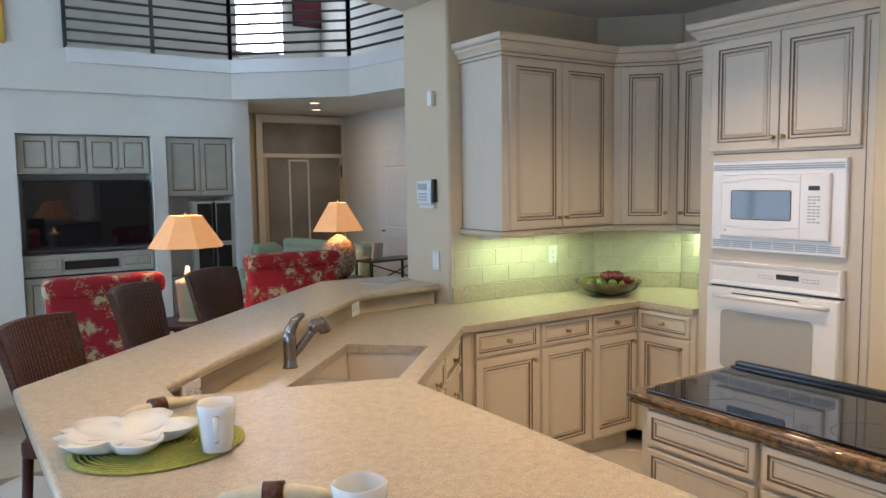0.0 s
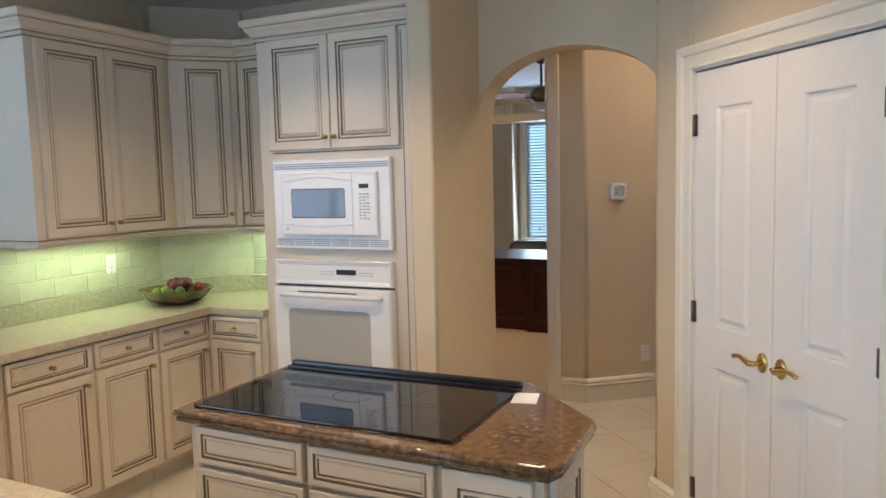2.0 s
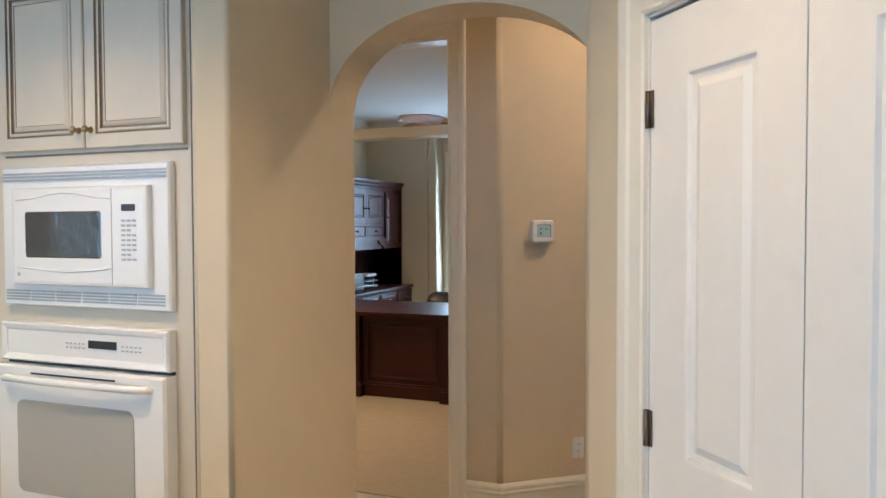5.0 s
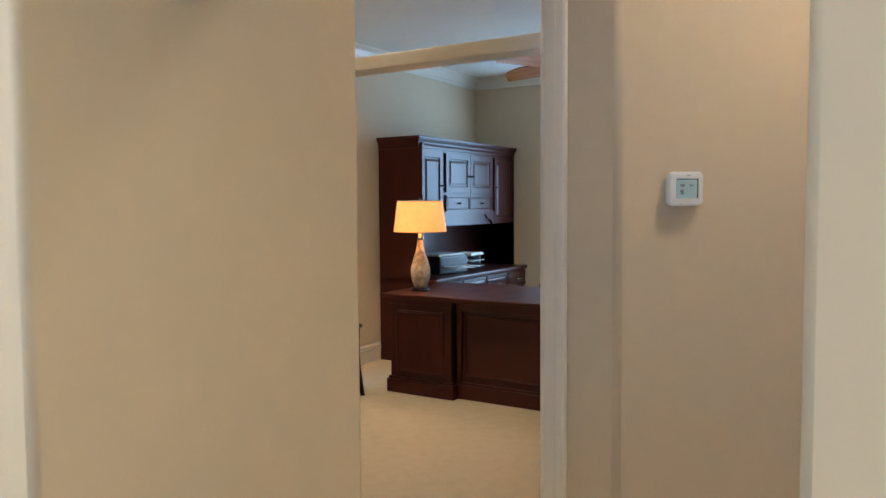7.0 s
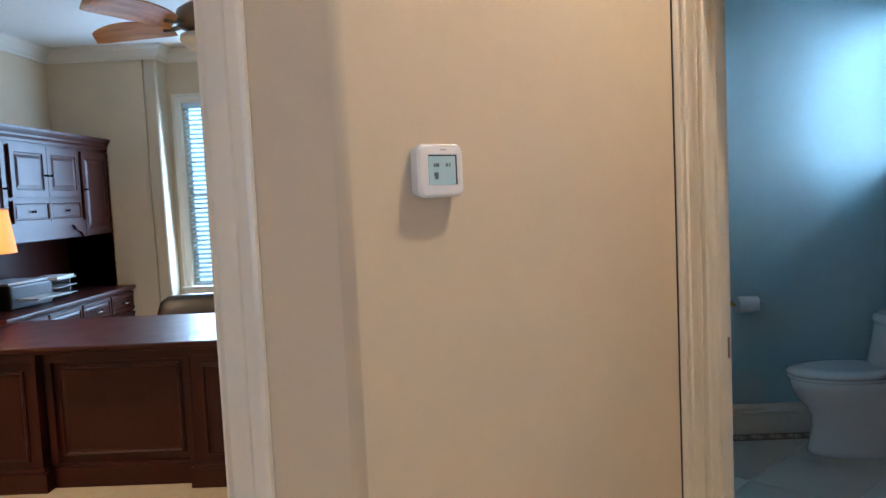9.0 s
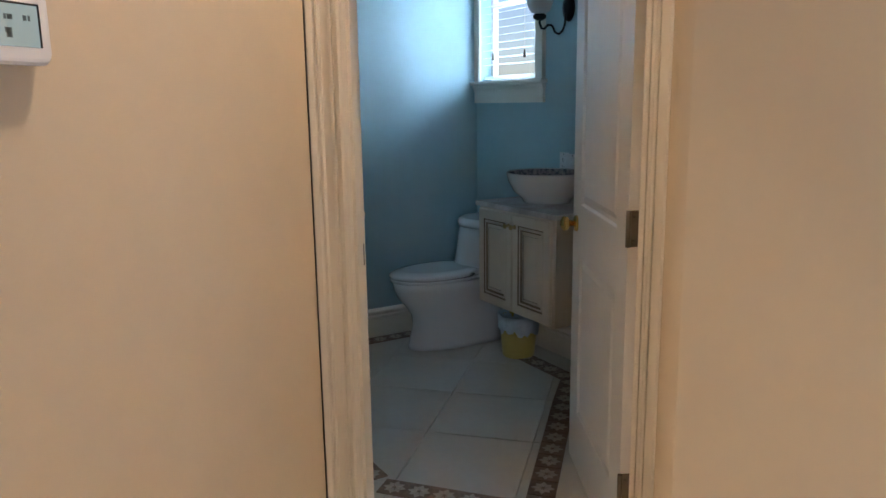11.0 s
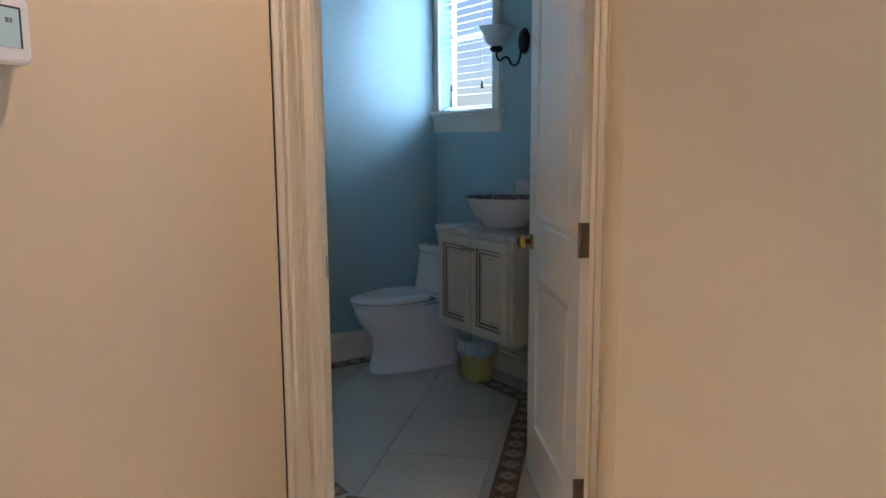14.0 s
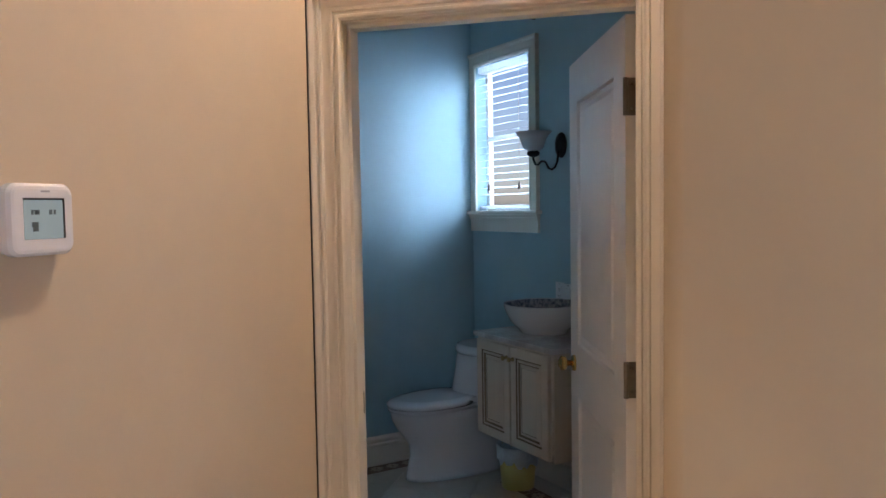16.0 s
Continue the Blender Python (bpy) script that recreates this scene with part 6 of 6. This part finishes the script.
dsh = thing("media_unit", pose(0.89, YT + 0.10, 0.64), "cream media drawer row with an open black slot", "built-in cabinet")
part("body", bx(0, 1.41, 0.02, 0.33, 0, 0.24), TRIMG, dsh)
part("slot", bx(0.42, 1.00, 0.0, 0.03, 0.06, 0.16), BLACK, dsh, "black media player slot")
for x0 in (0.02, 1.035):
    bm = bmesh.new()
    rings(bm, x0, x0 + 0.36, 0.04, 0.21, [(0, 0, 0), (0, 0.02, 0), (0.03, 0.02, 0), (0.035, 0.012, 1), (0.05, 0.016, 0)], 0.02)
    d_ = part("drawer", bm, [TRIMG, GLAZE], dsh)
    knob_at(d_, x0 + 0.18, 0.125, 0.0, ANTQ, 0.014)
tv = thing("television", pose(0.93, YT + 0.06, 0.94), "large black flat television in the media niche", "television")
part("bezel", bx(0, 1.35, 0.0, 0.05, 0, 0.79, bevel=0.006), BLACK, tv)
part("screen", bx(0.02, 1.33, -0.003, 0.0, 0.03, 0.77), BLACKGLASS, tv)
for x in (2.93, 3.17):
    sp = thing("tower_speaker", pose(x, YT + 0.05, 0.52), "tall narrow black loudspeaker panel beside the cabinet", "loudspeaker")
    part("box", bx(-0.14, 0.14, 0.03, 0.2, 0, 0.93), TRIMG, sp)
    bm = bmesh.new()
    box(bm, -0.09, 0.09, 0.02, 0.035, 0.04, 0.36, 0.003)
    box(bm, -0.09, 0.09, 0.02, 0.035, 0.42, 0.90, 0.003)
    part("grille", bm, BLACK, sp)
# far hall under the balcony: glazed door and white door
structure("wall_far_hall", bx(3.0, 5.62, 11.3, 11.42, 0, 2.72), WALL, "cream painted wall around the glazed hall door")
fd = thing("door_glazed", pose(4.18, 11.295, 0), "cream framed glass door with transom in the far hall", "door", "", "structure")
part("casing", made(sweep, [(0.08, 0), (0.08, 2.60), (1.42, 2.60), (1.42, 0)], [(0, 0), (0, 0.03), (0.10, 0.04), (0.11, 0)], upright, -1), TRIM, fd)
part("transom_bar", bx(0.08, 1.42, -0.035, -0.001, 2.06, 2.12), TRIM, fd)
HGLASS = mat("dim_door_glass", (0.20, 0.17, 0.12), 0.06, scale=1.5, alt=(0.28, 0.25, 0.20), coat=0.6)
part("pane", bx(0.10, 1.40, -0.012, -0.002, 2.125, 2.58), HGLASS, fd)
part("pane", bx(0.16, 1.36, -0.012, -0.002, 0.1, 2.05), HGLASS, fd)
part("inner_frame", made(sweep, [(0.52, 0.1), (0.52, 2.0), (0.80, 2.0), (0.80, 0.1)], [(0, 0.012), (0, 0.018), (0.03, 0.018), (0.03, 0.012)], upright, -1), WALL_L, fd)
part("hinge", bx(1.375, 1.40, -0.03, -0.012, 1.75, 1.95), BRONZE, fd)
wd = thing("door_white", pose(5.615, 10.05, 0, 0, 0, -90), "white painted six-panel door in the far hall, closed", "door", "", "structure")
part("casing", made(sweep, [(0.0, 0), (0.0, 2.06), (0.86, 2.06), (0.86, 0)], [(0, 0), (0, 0.02), (0.08, 0.03), (0.09, 0)], upright, -1), DOORP, wd)
o = leaf(wd, 0.85, 2.05, [(0.12, 0.73, 0.2, 0.85), (0.12, 0.73, 1.0, 1.9)])
o.location = (0.005, -0.004, 0)
part("lever", made(tube, [(0.08, -0.03, 0.95), (0.08, -0.06, 0.95), (0.17, -0.06, 0.95)], 0.012), STEEL, wd)
for x, y in ((4.35, 9.6), (4.75, 10.4)):
    r_ = thing("recessed_light", pose(x, y, 2.72), "small lit recessed light under the balcony", "ceiling light")
    part("ring", made(lathe, [(0.085, -0.001), (0.085, -0.008), (0.06, -0.008), (0.06, -0.001)]), WHITE, r_)
    part("lens", made(lathe, [(0.059, -0.002), (0.059, -0.005)]), LENS, r_)
lamp_area("far_hall_lamp", look((4.6, 10.0, 2.69), (4.6, 10.0, 0)), 0.12, 0.12, 11, WARM)
structure("carpet_living", bx(-3.5, 5.6, 5.2, 12.4, -0.011, 0.006), CARPET, "pale living room carpet")


# fabric with a flower print
def floral():
    m = mat("red_floral_fabric", (0.36, 0.015, 0.025), 0.85, scale=8, vary=0.1, bump=0.4)
    t = m.node_tree
    b = t.nodes["Principled BSDF"]
    co = t.nodes.new("ShaderNodeTexCoord")
    nz = t.nodes.new("ShaderNodeTexNoise")
    nz.inputs["Scale"].default_value, nz.inputs["Detail"].default_value = 16, 3
    vo = t.nodes.new("ShaderNodeTexVoronoi")
    vo.inputs["Scale"].default_value = 9.0
    mx = t.nodes.new("ShaderNodeMix")
    mx.data_type = "VECTOR"
    mx.inputs["Factor"].default_value = 0.16
    t.links.new(co.outputs["Object"], mx.inputs[4])
    t.links.new(nz.outputs["Color"], mx.inputs[5])
    t.links.new(co.outputs["Object"], nz.inputs["Vector"])
    t.links.new(mx.outputs[1], vo.inputs["Vector"])
    rp = t.nodes.new("ShaderNodeValToRGB")
    e = rp.color_ramp.elements
    e[0].position, e[0].color = 0.0, (0.18, 0.22, 0.24, 1)
    e[1].position, e[1].color = 0.10, (0.62, 0.48, 0.30, 1)
    for p, c in ((0.30, (0.60, 0.45, 0.26, 1)), (0.33, (0.10, 0.14, 0.06, 1)), (0.37, (0.44, 0.02, 0.03, 1)), (0.42, (0.42, 0.02, 0.03, 1)), (0.455, (0.50, 0.34, 0.18, 1)), (0.49, (0.42, 0.02, 0.03, 1))):
        k = e.new(p)
        k.color = c
    t.links.new(vo.outputs["Distance"], rp.inputs[0])
    t.links.new(rp.outputs[0], b.inputs["Base Color"])
    return m


FLOR = floral()


def soft(x0, x1, y0, y1, z0, z1, r=0.05):
    bm = bmesh.new()
    box(bm, x0, x1, y0, y1, z0, z1, 0)
    bmesh.ops.bevel(bm, geom=list(bm.edges), offset=r, segments=4, affect="EDGES", profile=0.55)
    for f in bm.faces:
        f.smooth = True
    return bm


def club(m, label, material, w=0.92, name="upholstered_armchair", cat="armchair", back=0.95, group=""):
    c = thing(name, m, label, cat, group)
    part("base", soft(-w / 2, w / 2, -0.42, 0.40, 0.10, 0.34, 0.03), material, c)
    part("seat_cushion", soft(-w / 2 + 0.13, w / 2 - 0.13, -0.44, 0.25, 0.34, 0.50, 0.05), material, c)
    part("back", soft(-w / 2 + 0.02, w / 2 - 0.02, 0.22, 0.42, 0.30, back, 0.06), material, c)
    part("back_roll", soft(-w / 2 + 0.0, w / 2 - 0.0, 0.24, 0.45, back - 0.12, back + 0.02, 0.055), material, c)
    for s in (-1, 1):
        part("arm", soft(min(s * w / 2, s * (w / 2 - 0.15)), max(s * w / 2, s * (w / 2 - 0.15)), -0.42, 0.30, 0.12, 0.60, 0.05), material, c)
        for y in (-0.36, 0.34):
            part("leg", made(tube, [(s * (w / 2 - 0.06), y, 0), (s * (w / 2 - 0.06), y, 0.11)], [0.02, 0.028], 8), MAHOG, c)
    return c


club(pose(1.09, 6.45, 0, 0, 0, 176), "red floral upholstered armchair before the bar", FLOR, 0.80, "upholstered_armchair", "armchair", 1.0, "floral armchairs")
club(pose(2.86, 7.20, 0, 0, 0, 172), "red floral upholstered armchair beside the sofa", FLOR, 0.88, "upholstered_armchair", "armchair", 1.0, "floral armchairs")
sofa = club(pose(3.74, 8.75, 0, 0, 0, -82), "sage green sofa with rolled back and cushions", SOFA, 1.75, "sofa", "sofa", 0.93)
for x, y, a, c_ in ((3.52, 9.15, 25, SOFA), (3.56, 8.35, -20, SOFA)):
    cu = thing("cushion", pose(x, y, 0.51, -18, 0, a), "plump sage green cushion on the sofa", "cushion")
    part("cover", made(loft, [(0.0, -0.05, 0.05, 0.16, 3), (0.06, -0.10, 0.10, 0.23, 4), (0.36, -0.10, 0.10, 0.23, 4), (0.43, -0.04, 0.04, 0.18, 3)]), c_, cu)
sofa2 = club(pose(-0.35, 6.6, 0, 0, 0, 160), "pale green upholstered armchair beyond the bar", mat("pale_green_fabric", (0.42, 0.50, 0.32), 0.9, scale=30, vary=0.1, bump=0.5), 0.95, "armchair", "armchair", 0.72)


def side_table(m, h, r, label, name="side_table"):
    t_ = thing(name, m, label, "table")
    part("top", made(lathe, [(r, h - 0.03), (r, h - 0.004), (r - 0.006, h)], 28), MAHOG, t_)
    for k in range(4):
        a = math.pi / 4 + k * math.pi / 2
        part("leg", made(tube, [(r * 0.85 * math.cos(a), r * 0.85 * math.sin(a), 0), (r * 0.7 * math.cos(a), r * 0.7 * math.sin(a), h - 0.03)], [0.014, 0.02], 8), MAHOG, t_)


SHADEL = mat("lit_paper_shade", (0.74, 0.48, 0.26), 0.8, scale=16, vary=0.12, emit=(1.0, 0.40, 0.10), power=0.85)
LIME = mat("lime_ceramic", (0.72, 0.72, 0.48), 0.15, coat=0.5)
SHELLM = mat("shell_mosaic", (0.55, 0.42, 0.28), 0.5, scale=30, alt=(0.15, 0.10, 0.07), fine=0.2, bump=0.8)


def living_lamp(x, y, z, base, prof, r0, r1, h0, h1, label):
    t_ = thing("table_lamp", pose(x, y, z), label, "table lamp")
    part("base", made(lathe, prof, 24), base, t_)
    bm = bmesh.new()
    lathe(bm, [(r0, h0), (r1, h1), (r1 - 0.003, h1), (r0 - 0.003, h0)], 8 if base is LIME else 6, smooth=False)
    bmesh.ops.delete(bm, geom=[f for f in bm.faces if len(f.verts) > 4], context="FACES")
    part("shade", bm, SHADEL, t_, "lit peach coloured paper shade")
    part("finial", made(lathe, [(0.004, h0), (0.004, h1), (0.012, h1 + 0.01), (0.004, h1 + 0.03)], 8), BRASS, t_)
    lamp_point("lamp_bulb", (x, y, z + (h0 + h1) / 2), 22, (1.0, 0.62, 0.30), 0.04)


side_table(pose(1.66, 6.15, 0), 0.62, 0.27, "dark round side table between the armchairs")
living_lamp(1.66, 6.15, 0.622, LIME, [(0.085, 0), (0.085, 0.01), (0.07, 0.02), (0.075, 0.03), (0.085, 0.26), (0.095, 0.28), (0.095, 0.31), (0.03, 0.33), (0.012, 0.42)], 0.285, 0.125, 0.565, 0.80, "lime green ceramic lamp with lit octagonal shade")
side_table(pose(3.57, 7.42, 0), 0.66, 0.27, "dark round side table beside the sofa")
living_lamp(3.57, 7.42, 0.662, SHELLM, [(0.08, 0), (0.15, 0.06), (0.18, 0.20), (0.17, 0.34), (0.08, 0.42), (0.02, 0.46)], 0.29, 0.10, 0.50, 0.79, "shell mosaic lamp with lit peach shade")
cs = thing("console_table", pose(4.30, 7.67, 0, 0, 0, 8), "slim black metal console table with things on top", "console table")
part("top", bx(-0.35, 0.35, -0.16, 0.16, 0.78, 0.80), BLACK, cs)
for x in (-0.33, 0.33):
    for y in (-0.14, 0.14):
        part("leg", bx(x - 0.012, x + 0.012, y - 0.012, y + 0.012, 0, 0.78), BLACK, cs)
part("brace", made(tube, [(-0.32, -0.14, 0.55), (0.32, -0.14, 0.76)], 0.008, 6), BLACK, cs)
part("brace", made(tube, [(-0.32, -0.14, 0.76), (0.32, -0.14, 0.55)], 0.008, 6), BLACK, cs)
pf = thing("photo_frame", pose(4.16, 7.66, 0.803, -8, 0, 190), "small silver photo frame on the console table", "photo frame")
part("frame", bx(-0.07, 0.07, -0.01, 0.01, 0, 0.18), GREYP, pf)


# ---- bar stools ----
def stool(m):
    s = thing("bar_stool", m, "dark woven leather bar stool with curved back at the bar", "bar stool", "bar stools")
    bm = bmesh.new()
    n = 12
    fr_, bk_ = [], []
    for z, w, y in ((0.72, 0.19, 0.20), (0.85, 0.205, 0.225), (1.0, 0.225, 0.255), (1.13, 0.235, 0.29)):
        fr_.append([bm.verts.new((w * (2 * i / n - 1), y - 0.06 * (2 * i / n - 1) ** 2, z + (0.012 * (1 - (2 * i / n - 1) ** 2) if z > 1.1 else 0))) for i in range(n + 1)])
        bk_.append([bm.verts.new((w * (2 * i / n - 1), y + 0.03 - 0.06 * (2 * i / n - 1) ** 2, z + (0.012 * (1 - (2 * i / n - 1) ** 2) if z > 1.1 else 0))) for i in range(n + 1)])
    for k in range(3):
        for i in range(n):
            bm.faces.new([fr_[k][i], fr_[k][i + 1], fr_[k + 1][i + 1], fr_[k + 1][i]]).smooth = True
            bm.faces.new([bk_[k][i], bk_[k + 1][i], bk_[k + 1][i + 1], bk_[k][i + 1]]).smooth = True
        for i in (0, n):
            bm.faces.new([fr_[k][i], fr_[k + 1][i], bk_[k + 1][i], bk_[k][i]])
    for k in (0, 3):
        for i in range(n):
            bm.faces.new([fr_[k][i], fr_[k][i + 1], bk_[k][i + 1], bk_[k][i]])
    part("backrest", bm, WICKER, s)
    part("seat", soft(-0.21, 0.21, -0.22, 0.20, 0.66, 0.74, 0.03), WICKER, s)
    for x in (-0.18, 0.18):
        part("leg", made(tube, [(x * 1.15, -0.21, 0), (x, -0.18, 0.67)], [0.016, 0.02], 8), MAHOG, s)
        part("leg", made(tube, [(x * 1.15, 0.22, 0), (x, 0.18, 0.70)], [0.016, 0.02], 8), MAHOG, s)
        part("foot_rest", made(tube, [(x * 1.1, -0.20, 0.25), (x * 1.1, 0.21, 0.25)], 0.011, 8), MAHOG, s)
    part("foot_rest", made(tube, [(-0.2, -0.20, 0.25), (0.2, -0.20, 0.25)], 0.011, 8), MAHOG, s)
    return s


st = stool(pose(1.10, 4.28, 0, 0, 0, 50))
copy_thing(st, pose(1.60, 4.70, 0, 0, 0, 35))
copy_thing(st, pose(0.57, 3.47, 0, 0, 0, 50))
copy_thing(st, pose(-0.30, 2.35, 0, 0, 0, 88))
lo = thing("teal_seat_pad", pose(-0.28, 2.35, 0.742), "sage teal seat pad on a bar stool", "cushion")
part("pad", soft(-0.18, 0.18, -0.18, 0.18, 0, 0.05, 0.02), SOFA, lo)

# ---- power plates in the bar ledge ----
outlet("ledge_outlet", pose(1.93, 3.945, 0.972, 0, 90, 44), "white outlet lying along the bar ledge")
outlet("ledge_outlet", pose(0.74, 2.836, 0.972, 0, 90, 44), "white outlet lying along the bar ledge near the sink")

# ---- backsplash tiles ----
bs = thing("backsplash", Matrix(), "cream stone backsplash of small tiles above the worktop", "backsplash", "", "structure")
part("grout_bed", pr([(2.625, 4.029), (3.829, 4.029), (4.238, 3.62), (4.238, 3.03), (4.232, 3.03), (4.232, 3.617), (3.826, 4.023), (2.625, 4.023)], CZ, 1.335), GROUT, bs)
part("upstand", pr([(2.625, 4.022), (3.825, 4.022), (4.231, 3.616), (4.231, 3.03), (4.213, 3.03), (4.213, 3.609), (3.818, 4.004), (2.625, 4.004)], CZ, 1.018, 0.003), COUNTER, bs)
TWD, THT = 0.209, 0.1045


def tile_mesh(w, h):
    bm = bmesh.new()
    rings(bm, 0.002, w - 0.002, 0.002, h - 0.002, [(0, 0, 0), (0, 0.0015, 0), (0.0025, 0.003, 0)])
    me = bpy.data.meshes.new("tile")
    bm.to_mesh(me)
    bm.free()
    me.materials.append(BTILE)
    return me


TM = tile_mesh(TWD, THT)
for (x, y, a, ln) in ((2.64, 4.022, 0, 1.185), (3.829, 4.019, -45, 0.57), (4.231, 3.612, -90, 0.58)):
    for r in range(3):
        off = -TWD / 2 if r % 2 else 0
        k = 0
        while off + k * TWD < ln - 0.02:
            s0, s1 = max(off + k * TWD, 0), min(off + (k + 1) * TWD, ln)
            k += 1
            if s1 - s0 < 0.03:
                continue
            me = TM if s1 - s0 > TWD - 1e-4 else tile_mesh(s1 - s0, THT)
            o = new("tile", me)
            o.parent = bs
            o.matrix_basis = pose(x, y, 1.021 + r * THT, 0, 0, a) @ pose(s0, 0, 0)

# ---- floor tiles ----
fl = thing("tiled_floor", Matrix(), "pale beige ceramic floor tiles laid diagonally with dark grout", "floor", "", "structure")
SP = 0.452
bm = bmesh.new()
h_ = SP / 2 - 0.0018
prism(bm, [(-h_, -h_), (h_, -h_), (h_, h_), (-h_, h_)], -0.011, 0.0)
bmesh.ops.bevel(bm, geom=[e for e in bm.edges if e.verts[0].co.z > -0.001 and e.verts[1].co.z > -0.001], offset=0.0015, segments=1, affect="EDGES")
TF = bpy.data.meshes.new("floor_tile")
bm.to_mesh(TF)
bm.free()
TF.materials.append(FTILE)
for i in range(-22, 23):
    for j in range(-22, 23):
        u, v = (i + 0.5) * SP, (j + 0.5) * SP
        x, y = 5.846 + 0.7071 * (u + v), 0.427 + 0.7071 * (v - u)
        if not (-2.6 < x < 8.3 and -2.6 < y < 5.2) or (x > 5.75 and y > 1.95) or (x > 3.9 and y < -1.3) or (x < 5.2 and y < 0.3 and x > 3.4 and y < -0.2):
            continue
        o = new("tile", TF)
        o.parent = fl
        o.matrix_basis = pose(x, y, 0, 0, 0, 45)
# mosaic border in the powder room
BORD = mat("border_brown_stone", (0.27, 0.18, 0.13), 0.45, scale=30, vary=0.3, each=0.12)
STARM = mat("border_cream_stone", (0.58, 0.50, 0.40), 0.45, scale=30, vary=0.2)
bd = thing("border_tiles", Matrix(), "brown mosaic border tiles with cream stars around the powder room floor", "floor border", "", "structure")
bw = 0.101
bm = bmesh.new()
prism(bm, [(-bw / 2, -bw / 2), (bw / 2, -bw / 2), (bw / 2, bw / 2), (-bw / 2, bw / 2)], 0.0, 0.0030)
BT = bpy.data.meshes.new("border_tile")
bm.to_mesh(BT)
bm.free()
BT.materials.append(BORD)
bm = bmesh.new()
for k in range(8):
    a = k * math.pi / 4
    r = 0.044 if k % 2 == 0 else 0.040
    c_, s_ = math.cos(a), math.sin(a)
    pts = [(0.006, 0), (r * 0.6, 0.0105), (r, 0), (r * 0.6, -0.0105)]
    prism(bm, [(x * c_ - y * s_, x * s_ + y * c_) for x, y in pts], 0.003, 0.0042)
ST = bpy.data.meshes.new("star_inlay")
bm.to_mesh(ST)
bm.free()
ST.materials.append(STARM)
bpath = [(6.49, 0.47), (6.052, 0.098), (6.735, -0.575), (6.95, -0.80), (7.50, -0.80)]
bpath2 = [(6.49, 0.47), (8.05, 0.50), (8.05, -0.93)]
for path in (bpath, bpath2):
    for a, b in zip(path, path[1:]):
        a, b = Vector(a), Vector(b)
        d = (b - a)
        n = max(1, round(d.length / (bw + 0.001)))
        ang = math.degrees(math.atan2(d.y, d.x))
        for k in range(n):
            p = a + d * ((k + (1.0 if path is bpath2 and a == Vector(path[0]) else 0.5)) / n)
            o = new("border_tile", BT)
            o.parent = bd
            o.matrix_basis = pose(p.x, p.y, 0.0006, 0, 0, ang)
            q = new("star_inlay", ST)
            q.parent = o
